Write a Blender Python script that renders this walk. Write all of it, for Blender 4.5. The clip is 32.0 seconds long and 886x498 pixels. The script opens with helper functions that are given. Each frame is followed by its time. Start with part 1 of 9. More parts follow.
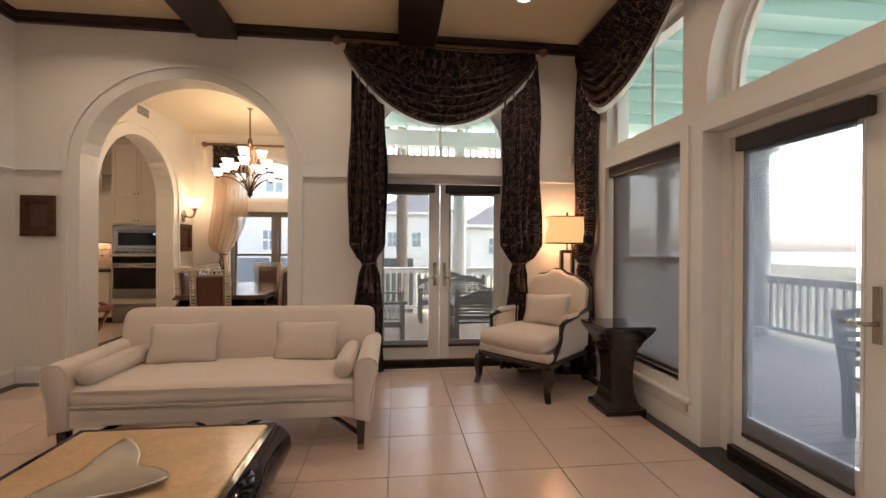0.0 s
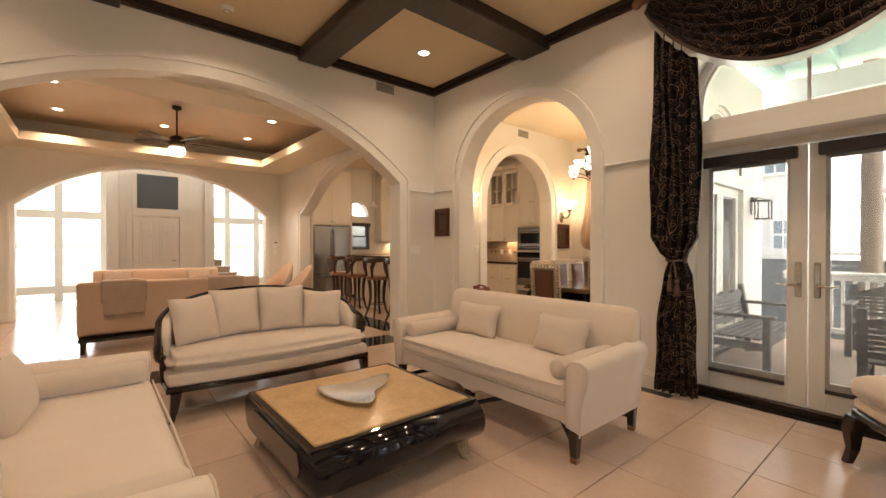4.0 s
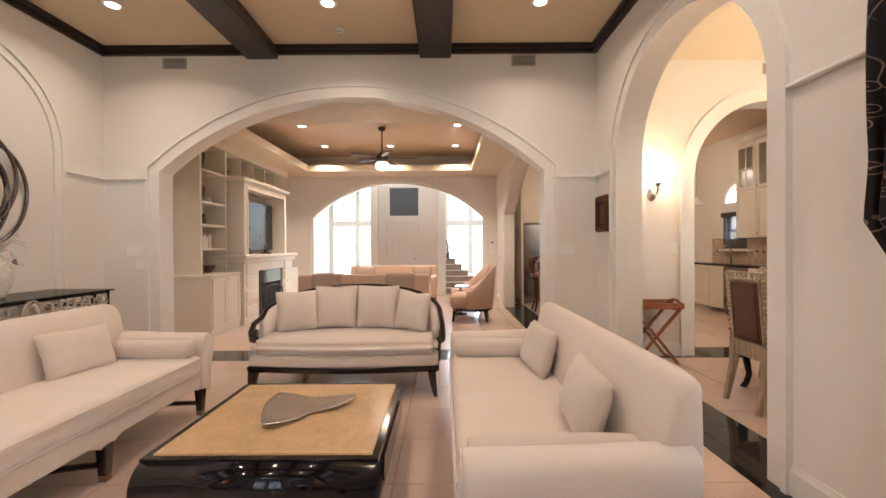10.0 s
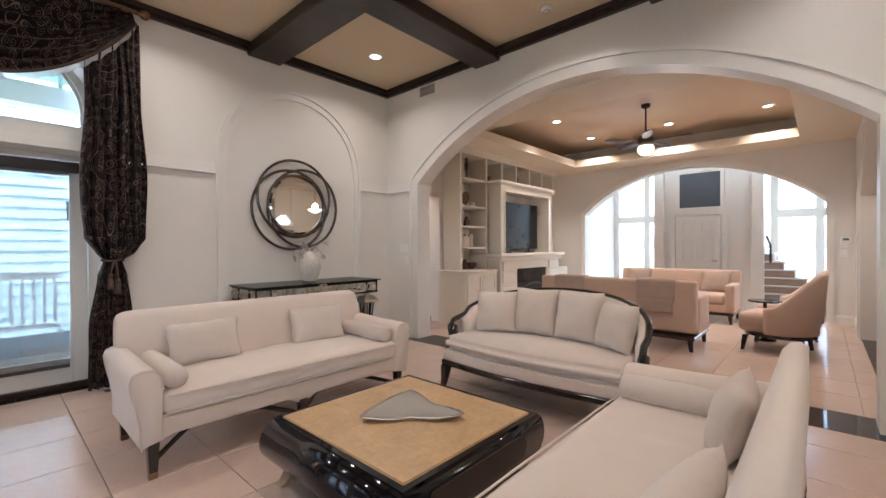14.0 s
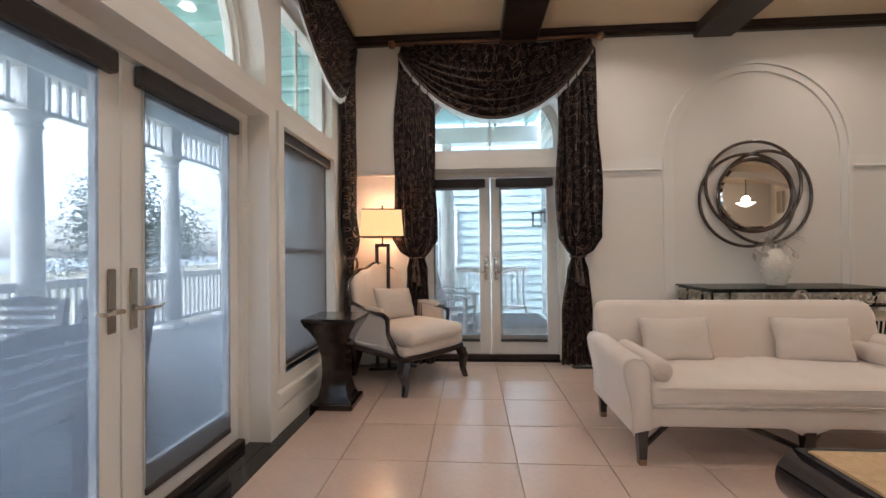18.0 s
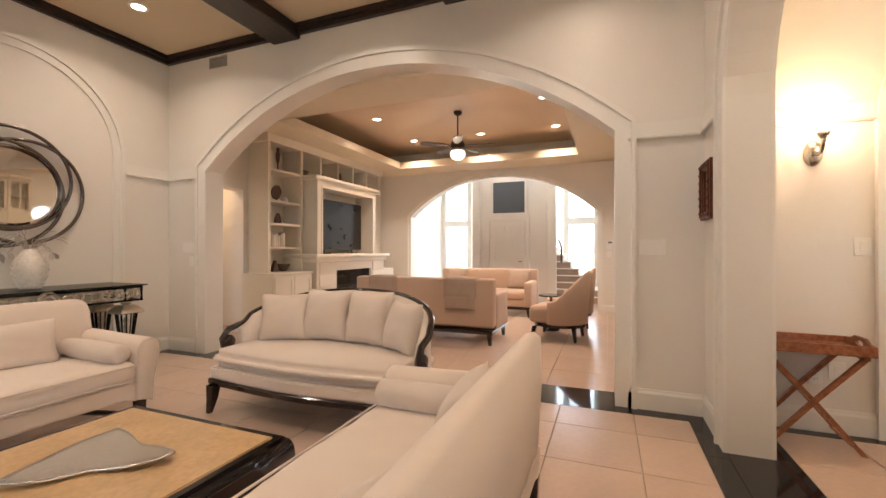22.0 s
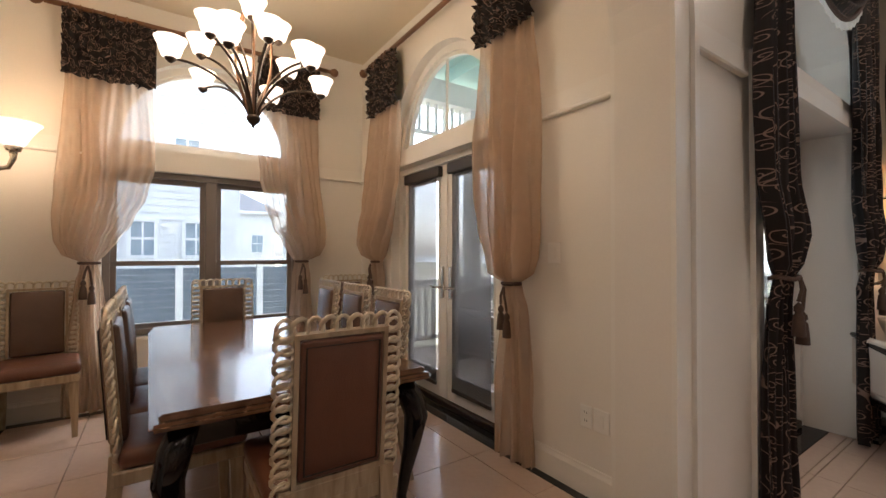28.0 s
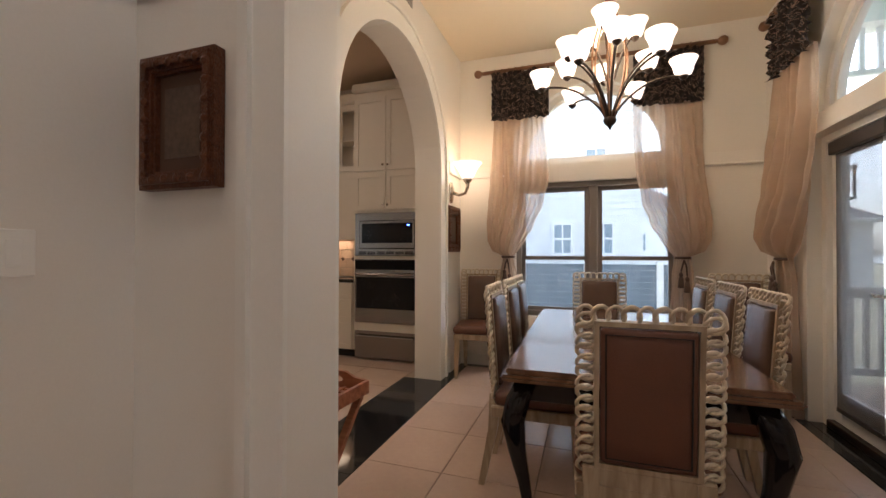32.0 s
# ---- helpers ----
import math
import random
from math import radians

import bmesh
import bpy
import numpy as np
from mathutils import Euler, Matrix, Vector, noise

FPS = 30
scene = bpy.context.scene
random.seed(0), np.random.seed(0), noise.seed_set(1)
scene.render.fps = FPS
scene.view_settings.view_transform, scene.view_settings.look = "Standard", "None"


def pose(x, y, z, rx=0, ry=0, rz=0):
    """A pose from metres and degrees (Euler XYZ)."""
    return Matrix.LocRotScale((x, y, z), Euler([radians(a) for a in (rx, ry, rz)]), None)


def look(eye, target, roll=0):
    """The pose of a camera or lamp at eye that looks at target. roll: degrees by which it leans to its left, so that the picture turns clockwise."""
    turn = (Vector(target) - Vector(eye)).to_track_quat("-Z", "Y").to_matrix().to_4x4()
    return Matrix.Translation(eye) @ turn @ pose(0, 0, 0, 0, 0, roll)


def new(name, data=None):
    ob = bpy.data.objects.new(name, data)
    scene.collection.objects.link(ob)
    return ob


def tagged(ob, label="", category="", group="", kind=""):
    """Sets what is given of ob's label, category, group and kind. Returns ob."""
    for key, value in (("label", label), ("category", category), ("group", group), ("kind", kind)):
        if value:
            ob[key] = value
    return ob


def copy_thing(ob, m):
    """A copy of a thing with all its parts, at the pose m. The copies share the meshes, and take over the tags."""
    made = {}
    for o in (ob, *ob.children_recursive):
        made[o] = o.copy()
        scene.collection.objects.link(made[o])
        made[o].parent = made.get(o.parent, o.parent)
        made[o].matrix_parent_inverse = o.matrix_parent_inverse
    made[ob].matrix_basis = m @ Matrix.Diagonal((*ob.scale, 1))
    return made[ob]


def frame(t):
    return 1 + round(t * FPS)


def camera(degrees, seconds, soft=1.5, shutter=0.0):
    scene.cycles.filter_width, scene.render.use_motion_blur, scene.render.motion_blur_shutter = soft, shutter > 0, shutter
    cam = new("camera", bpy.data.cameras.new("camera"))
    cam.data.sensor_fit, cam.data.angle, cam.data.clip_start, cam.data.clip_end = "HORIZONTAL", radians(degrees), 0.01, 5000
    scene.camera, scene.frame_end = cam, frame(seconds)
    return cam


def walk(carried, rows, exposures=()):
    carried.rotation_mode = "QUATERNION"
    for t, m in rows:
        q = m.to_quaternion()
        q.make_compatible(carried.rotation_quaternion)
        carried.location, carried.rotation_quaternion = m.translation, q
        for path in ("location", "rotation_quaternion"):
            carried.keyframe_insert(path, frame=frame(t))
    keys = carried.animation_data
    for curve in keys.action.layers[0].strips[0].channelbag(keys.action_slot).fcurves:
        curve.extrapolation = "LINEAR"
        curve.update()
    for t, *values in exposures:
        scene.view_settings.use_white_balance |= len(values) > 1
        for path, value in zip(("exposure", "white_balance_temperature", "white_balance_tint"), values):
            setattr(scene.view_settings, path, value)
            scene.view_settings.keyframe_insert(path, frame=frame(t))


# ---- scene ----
cam = camera(93.57, 32.0)
# seconds, eye, target, roll
PATH = [
    (0, (-0.207, 0.126, 1.293), (0.021, 2.113, 1.288), 0.31),
    (0.5, (0.222, 0.242, 1.267), (0.308, 2.240, 1.261), 0.31),
    (1, (0.580, 0.395, 1.269), (0.582, 2.395, 1.262), 0.26),
    (1.5, (0.863, 0.594, 1.251), (0.541, 2.568, 1.250), 0.27),
    (2, (1.009, 0.815, 1.258), (0.517, 2.754, 1.250), 0.17),
    (2.5, (1.033, 0.851, 1.237), (0.191, 2.665, 1.234), 0.39),
    (3, (0.990, 0.824, 1.229), (-0.214, 2.421, 1.227), 0.22),
    (3.5, (0.950, 0.789, 1.233), (-0.441, 2.226, 1.225), 0.23),
    (4, (0.920, 0.737, 1.241), (-0.615, 2.019, 1.229), 0.10),
    (4.5, (0.902, 0.688, 1.248), (-0.765, 1.794, 1.234), 0.05),
    (6.5, (0.864, 0.544, 1.276), (-1.103, 0.903, 1.258), -0.18),
    (7, (0.862, 0.758, 1.259), (-1.118, 1.038, 1.241), -0.34),
    (7.5, (0.861, 1.023, 1.248), (-1.123, 1.276, 1.231), -0.48),
    (8, (0.950, 1.329, 1.246), (-1.039, 1.539, 1.232), -0.38),
    (8.5, (0.992, 1.625, 1.235), (-1.004, 1.743, 1.226), -0.29),
    (9, (0.964, 1.984, 1.230), (-1.035, 2.045, 1.218), -0.33),
    (9.5, (0.971, 2.376, 1.246), (-1.029, 2.401, 1.232), -0.35),
    (10, (0.911, 2.755, 1.235), (-1.089, 2.750, 1.223), -0.32),
    (10.5, (0.768, 3.086, 1.252), (-1.232, 3.069, 1.237), -0.37),
    (11, (0.621, 3.361, 1.256), (-1.379, 3.320, 1.244), -0.40),
    (11.5, (0.415, 3.531, 1.235), (-1.580, 3.391, 1.223), -0.32),
    (12, (0.230, 3.602, 1.244), (-1.754, 3.348, 1.229), -0.41),
    (12.5, (0.131, 3.647, 1.239), (-1.792, 3.098, 1.227), -0.27),
    (13, (0.129, 3.652, 1.231), (-1.662, 2.763, 1.222), -0.13),
    (13.5, (0.143, 3.625, 1.234), (-1.500, 2.485, 1.227), -0.15),
    (14, (0.173, 3.602, 1.235), (-1.305, 2.255, 1.225), -0.27),
    (14.5, (0.221, 3.557, 1.242), (-1.081, 2.039, 1.231), -0.43),
    (15, (0.266, 3.500, 1.232), (-0.846, 1.837, 1.224), -0.55),
    (15.5, (0.326, 3.460, 1.227), (-0.579, 1.676, 1.221), -0.51),
    (17.5, (0.489, 3.341, 1.188), (0.470, 1.341, 1.203), -0.57),
    (18, (0.514, 3.328, 1.183), (0.647, 1.332, 1.200), -0.54),
    (18.5, (0.503, 3.321, 1.178), (0.692, 1.330, 1.198), -0.53),
    (19, (0.425, 3.344, 1.178), (0.623, 1.354, 1.200), -0.75),
    (19.5, (0.275, 3.429, 1.175), (0.243, 1.429, 1.196), -0.91),
    (20, (0.165, 3.573, 1.196), (-0.430, 1.664, 1.206), -0.77),
    (20.5, (0.095, 3.718, 1.207), (-0.987, 2.036, 1.214), -0.69),
    (21, (0.030, 3.812, 1.205), (-1.362, 2.376, 1.216), -0.37),
    (21.5, (-0.100, 3.828, 1.187), (-1.722, 2.658, 1.197), -0.12),
    (22, (-0.333, 3.830, 1.178), (-2.193, 3.094, 1.184), -0.02),
    (22.5, (-0.615, 3.893, 1.152), (-2.598, 3.632, 1.154), -0.16),
    (23, (-0.900, 3.995, 1.152), (-2.896, 4.104, 1.157), -0.06),
    (23.5, (-1.185, 4.030, 1.196), (-3.034, 4.792, 1.205), -0.04),
    (24, (-1.563, 4.091, 1.195), (-3.142, 5.319, 1.210), -0.11),
    (24.5, (-1.863, 4.108, 1.219), (-2.974, 5.771, 1.240), -0.08),
    (25, (-2.141, 4.212, 1.189), (-2.849, 6.082, 1.215), -0.16),
    (25.5, (-2.389, 4.231, 1.199), (-2.726, 6.202, 1.227), -0.18),
    (26, (-2.604, 4.120, 1.210), (-2.451, 6.114, 1.238), -0.30),
    (26.5, (-2.727, 3.939, 1.213), (-2.306, 5.894, 1.249), -0.28),
    (28.5, (-2.776, 3.681, 1.234), (-1.574, 5.280, 1.256), 0.17),
    (29, (-2.605, 3.656, 1.226), (-1.558, 5.360, 1.247), 0.11),
    (29.5, (-2.501, 3.683, 1.206), (-1.720, 5.524, 1.225), 0.20),
    (30, (-2.388, 3.689, 1.214), (-1.869, 5.620, 1.232), 0.13),
    (30.5, (-2.296, 3.676, 1.223), (-2.105, 5.667, 1.241), 0.09),
    (31, (-2.254, 3.659, 1.225), (-2.360, 5.656, 1.242), -0.01),
    (31.5, (-2.310, 3.630, 1.222), (-2.665, 5.598, 1.240), 0.07),
    (32, (-2.450, 3.571, 1.203), (-3.102, 5.462, 1.220), 0.13),
]
EXPOSURES = [(0.0, 3.2, 6350, 10), (2.0, 3.45, 6700, 10), (3.0, 3.7, 7300, 10), (4.0, 3.6, 7200, 10), (7.0, 3.85, 6300, 10), (9.0, 3.85, 6100, 10), (11.0, 3.95, 5850, 10), (13.0, 3.8, 5600, 8), (14.5, 3.7, 5050, 6), (15.0, 3.7, 5100, 6), (18.0, 3.45, 5450, 6), (19.0, 3.45, 5600, 7), (20.0, 3.65, 6600, 10), (21.0, 3.85, 6500, 10), (22.0, 3.85, 6300, 10), (23.0, 3.75, 6400, 10), (24.0, 3.1, 5600, 9), (25.0, 3.15, 5700, 9), (26.0, 2.98, 5350, 8), (29.0, 3.05, 6000, 9), (30.0, 3.05, 5950, 9), (32.0, 3.05, 5600, 8)]
walk(cam, [(t, look(eye, target, roll)) for t, eye, target, roll in PATH], EXPOSURES)

# ---- world, sun and lamps ----
world = bpy.data.worlds.new("overcast_sky")
scene.world = world
world.use_nodes = True
sky = world.node_tree.nodes.new("ShaderNodeTexSky")
sky.sky_type, sky.sun_disc = "NISHITA", False
sky.sun_elevation, sky.sun_rotation = radians(48), radians(70)
sky.air_density, sky.dust_density, sky.ozone_density = 1.0, 3.0, 1.0
pale = world.node_tree.nodes.new("ShaderNodeHueSaturation")
pale.inputs["Saturation"].default_value, pale.inputs["Value"].default_value = 0.45, 0.85
world.node_tree.links.new(sky.outputs[0], pale.inputs["Color"])
world.node_tree.links.new(pale.outputs[0], world.node_tree.nodes["Background"].inputs["Color"])
world.node_tree.nodes["Background"].inputs["Strength"].default_value = 0.15
sun = new("sun", bpy.data.lights.new("sun", "SUN"))
sun.data.energy, sun.data.angle, sun.data.color = 0.5, radians(25), (1.0, 0.96, 0.9)
sun.matrix_world = look((0, 0, 20), (-8, -5, 0))


def lamp(kind, place, power, colour, size=0.1, aim=None, spot=120, blend=0.6, spread=180):
    d = bpy.data.lights.new("lamp_light", kind)
    d.energy, d.color = power, colour
    if kind == "AREA":
        d.shape, d.size, d.spread = "DISK", size, radians(spread)
    else:
        d.shadow_soft_size = size
    if kind == "SPOT":
        d.spot_size, d.spot_blend = radians(spot), blend
    ob = new("lamp_light", d)
    ob.matrix_world = look(place, aim or (place[0], place[1] + 0.001, place[2] - 1))
    return ob


WARM, WARMER = (1.0, 0.77, 0.59), (1.0, 0.66, 0.40)
COFFERS = [(x, y) for x in (-2.92, -0.98, 0.90) for y in (-0.28, 1.70, 3.65)]
for x, y in COFFERS:
    lamp("AREA", (x, y, 3.44), 0.74, WARM, 0.13, spread=142)
TRAY_LIGHTS = [(-6.26, 0.32), (-6.25, 3.0), (-7.7, 0.3), (-7.7, 1.66), (-7.7, 3.0)]
for x, y in TRAY_LIGHTS:
    lamp("AREA", (x, y, 3.29), 1.2, WARM, 0.13, spread=112)
KITCHEN_LIGHTS = [(-5.2, 5.2), (-6.6, 5.2), (-5.2, 6.8), (-6.6, 6.8)]
for x, y in KITCHEN_LIGHTS:
    lamp("AREA", (x, y, 3.22), 0.95 if y < 6 else 0.26, (1.0, 0.71, 0.48), 0.13)
lamp("AREA", (-4.55, -1.75, 2.58), 0.7, WARMER, 0.13)
# added area lamps at the glazed openings that boost the sky's daylight
def window_light(place, aim, w, h, power):
    d = bpy.data.lights.new("window_light", "AREA")
    d.shape, d.size, d.size_y, d.energy, d.color = "RECTANGLE", w, h, power, (0.80, 0.90, 1.0)
    ob = new("window_light", d)
    ob.matrix_world = look(place, aim)
    return ob


window_light((2.35, 1.7, 1.6), (0, 1.7, 1.2), 4.2, 2.6, 1.146)
window_light((0.29, 5.0, 1.6), (0.29, 3, 1.2), 1.5, 2.6, 0.521)
window_light((0.29, -1.6, 1.6), (0.29, 0, 1.2), 1.5, 2.6, 0.521)
window_light((-2.4, 8.4, 1.7), (-2.47, 6, 1.2), 1.5, 2.4, 0.584)
window_light((-0.6, 6.5, 1.6), (-3, 6.5, 1.2), 1.6, 2.4, 0.291)
window_light((-11.0, 0.12, 1.8), (-8, 0.7, 1.0), 1.4, 3.0, 0.5)
window_light((-11.0, 3.4, 1.8), (-8, 2.8, 1.0), 2.2, 3.0, 0.55)


# ---- materials ----
def material(name, base, rough=0.5, metal=0.0, var=0.06, scale=6.0, fine=60.0, bump=0.02, bump_scale=None, spec=0.5, coat=0.0, stretch=(1, 1, 1), per_object=0.0, sheen=0.0, coords="Object"):
    """Painted or solid surface with variation at two scales and a fine relief."""
    m = bpy.data.materials.new(name)
    m.use_nodes = True
    nt = m.node_tree
    b = nt.nodes["Principled BSDF"]
    tc = nt.nodes.new("ShaderNodeTexCoord")
    mp = nt.nodes.new("ShaderNodeMapping")
    mp.inputs["Scale"].default_value = stretch
    nt.links.new(tc.outputs[coords], mp.inputs["Vector"])
    n1 = nt.nodes.new("ShaderNodeTexNoise")
    n1.inputs["Scale"].default_value, n1.inputs["Detail"].default_value = scale, 4
    n2 = nt.nodes.new("ShaderNodeTexNoise")
    n2.inputs["Scale"].default_value, n2.inputs["Detail"].default_value = fine, 3
    for n in (n1, n2):
        nt.links.new(mp.outputs["Vector"], n.inputs["Vector"])
    add = nt.nodes.new("ShaderNodeMath")
    add.operation = "ADD"
    nt.links.new(n1.outputs["Fac"], add.inputs[0])
    nt.links.new(n2.outputs["Fac"], add.inputs[1])
    ramp = nt.nodes.new("ShaderNodeMapRange")
    ramp.inputs["From Min"].default_value, ramp.inputs["From Max"].default_value = 0.6, 1.4
    ramp.inputs["To Min"].default_value, ramp.inputs["To Max"].default_value = 1 - var, 1 + var
    nt.links.new(add.outputs[0], ramp.inputs["Value"])
    value = ramp.outputs["Result"]
    if per_object:
        oi = nt.nodes.new("ShaderNodeObjectInfo")
        r2 = nt.nodes.new("ShaderNodeMapRange")
        r2.inputs["To Min"].default_value, r2.inputs["To Max"].default_value = 1 - per_object, 1 + per_object
        nt.links.new(oi.outputs["Random"], r2.inputs["Value"])
        mul = nt.nodes.new("ShaderNodeMath")
        mul.operation = "MULTIPLY"
        nt.links.new(value, mul.inputs[0])
        nt.links.new(r2.outputs["Result"], mul.inputs[1])
        value = mul.outputs[0]
    vm = nt.nodes.new("ShaderNodeVectorMath")
    vm.operation = "SCALE"
    vm.inputs[0].default_value = base
    nt.links.new(value, vm.inputs["Scale"])
    nt.links.new(vm.outputs["Vector"], b.inputs["Base Color"])
    b.inputs["Metallic"].default_value = metal
    b.inputs["Specular IOR Level"].default_value = spec
    b.inputs["Coat Weight"].default_value = coat
    b.inputs["Coat Roughness"].default_value = 0.08
    b.inputs["Sheen Weight"].default_value = sheen
    rr = nt.nodes.new("ShaderNodeMapRange")
    rr.inputs["From Min"].default_value, rr.inputs["From Max"].default_value = 0.3, 0.7
    rr.inputs["To Min"].default_value, rr.inputs["To Max"].default_value = max(0.0, rough * 0.88), min(1.0, rough * 1.12)
    nt.links.new(n1.outputs["Fac"], rr.inputs["Value"])
    nt.links.new(rr.outputs["Result"], b.inputs["Roughness"])
    if bump:
        bp = nt.nodes.new("ShaderNodeBump")
        bp.inputs["Strength"].default_value = 0.5
        bp.inputs["Distance"].default_value = bump * 0.1
        src = n2
        if bump_scale:
            src = nt.nodes.new("ShaderNodeTexNoise")
            src.inputs["Scale"].default_value, src.inputs["Detail"].default_value = bump_scale, 2
            nt.links.new(mp.outputs["Vector"], src.inputs["Vector"])
        nt.links.new(src.outputs["Fac"], bp.inputs["Height"])
        nt.links.new(bp.outputs["Normal"], b.inputs["Normal"])
    return m


def wood(name, dark, light, rough=0.3, scale=3.0, axis=0, coat=0.0, rings=9.0, per_object=0.0):
    """Stained timber: stretched grain between two tones along one axis."""
    m = material(name, (1, 1, 1), rough, bump=0.01, coat=coat)
    nt = m.node_tree
    b = nt.nodes["Principled BSDF"]
    tc = nt.nodes.new("ShaderNodeTexCoord")
    mp = nt.nodes.new("ShaderNodeMapping")
    s = [rings, rings, rings]
    s[axis] = rings / 9
    mp.inputs["Scale"].default_value = s
    nt.links.new(tc.outputs["Object"], mp.inputs["Vector"])
    n = nt.nodes.new("ShaderNodeTexNoise")
    n.inputs["Scale"].default_value, n.inputs["Detail"].default_value, n.inputs["Distortion"].default_value = scale, 6, 0.6
    nt.links.new(mp.outputs["Vector"], n.inputs["Vector"])
    cr = nt.nodes.new("ShaderNodeValToRGB")
    cr.color_ramp.elements[0].position, cr.color_ramp.elements[1].position = 0.32, 0.68
    cr.color_ramp.elements[0].color, cr.color_ramp.elements[1].color = (*dark, 1), (*light, 1)
    nt.links.new(n.outputs["Fac"], cr.inputs["Fac"])
    nt.links.new(cr.outputs["Color"], b.inputs["Base Color"])
    return m


def glass_mat(name, tint=(1, 1, 1), rough=0.0):
    """Clear pane: sees through, with a faint reflection at glancing angles."""
    m = bpy.data.materials.new(name)
    m.use_nodes = True
    nt = m.node_tree
    nt.nodes.remove(nt.nodes["Principled BSDF"])
    t = nt.nodes.new("ShaderNodeBsdfTransparent")
    t.inputs["Color"].default_value = (*tint, 1)
    g = nt.nodes.new("ShaderNodeBsdfGlossy")
    g.inputs["Roughness"].default_value = rough
    f = nt.nodes.new("ShaderNodeLayerWeight")
    f.inputs["Blend"].default_value = 0.5
    pw = nt.nodes.new("ShaderNodeMath")
    pw.operation = "POWER"
    pw.inputs[1].default_value = 4.5
    nt.links.new(f.outputs["Facing"], pw.inputs[0])
    ad = nt.nodes.new("ShaderNodeMath")
    ad.operation = "MULTIPLY_ADD"
    ad.inputs[1].default_value, ad.inputs[2].default_value = 0.6, 0.025
    nt.links.new(pw.outputs[0], ad.inputs[0])
    mix = nt.nodes.new("ShaderNodeMixShader")
    nt.links.new(ad.outputs[0], mix.inputs[0])
    nt.links.new(t.outputs[0], mix.inputs[1])
    nt.links.new(g.outputs[0], mix.inputs[2])
    nt.links.new(mix.outputs[0], nt.nodes["Material Output"].inputs["Surface"])
    return m


def veil(name, colour, open_share, glow=0.25, uneven=0.03):
    """Woven cloth that lets part of the light straight through and part of it diffused."""
    m = bpy.data.materials.new(name)
    m.use_nodes = True
    nt = m.node_tree
    nt.nodes.remove(nt.nodes["Principled BSDF"])
    tc = nt.nodes.new("ShaderNodeTexCoord")
    n = nt.nodes.new("ShaderNodeTexNoise")
    n.inputs["Scale"].default_value, n.inputs["Detail"].default_value = 14, 4
    nt.links.new(tc.outputs["Object"], n.inputs["Vector"])
    mr = nt.nodes.new("ShaderNodeMapRange")
    mr.inputs["From Min"].default_value, mr.inputs["From Max"].default_value = 0.3, 0.7
    mr.inputs["To Min"].default_value, mr.inputs["To Max"].default_value = open_share * (1 - uneven), open_share * (1 + uneven)
    nt.links.new(n.outputs["Fac"], mr.inputs["Value"])
    tr = nt.nodes.new("ShaderNodeBsdfTransparent")
    d = nt.nodes.new("ShaderNodeBsdfDiffuse")
    d.inputs["Color"].default_value = (*colour, 1)
    tl = nt.nodes.new("ShaderNodeBsdfTranslucent")
    tl.inputs["Color"].default_value = (*colour, 1)
    m1 = nt.nodes.new("ShaderNodeMixShader")
    m1.inputs[0].default_value = glow
    nt.links.new(d.outputs[0], m1.inputs[1])
    nt.links.new(tl.outputs[0], m1.inputs[2])
    m2 = nt.nodes.new("ShaderNodeMixShader")
    nt.links.new(mr.outputs["Result"], m2.inputs[0])
    nt.links.new(m1.outputs[0], m2.inputs[1])
    nt.links.new(tr.outputs[0], m2.inputs[2])
    nt.links.new(m2.outputs[0], nt.nodes["Material Output"].inputs["Surface"])
    return m


def glow(name, colour, strength):
    m = bpy.data.materials.new(name)
    m.use_nodes = True
    b = m.node_tree.nodes["Principled BSDF"]
    b.inputs["Base Color"].default_value = (*colour, 1)
    b.inputs["Emission Color"].default_value = (*colour, 1)
    b.inputs["Emission Strength"].default_value = strength
    b.inputs["Roughness"].default_value = 0.4
    return m


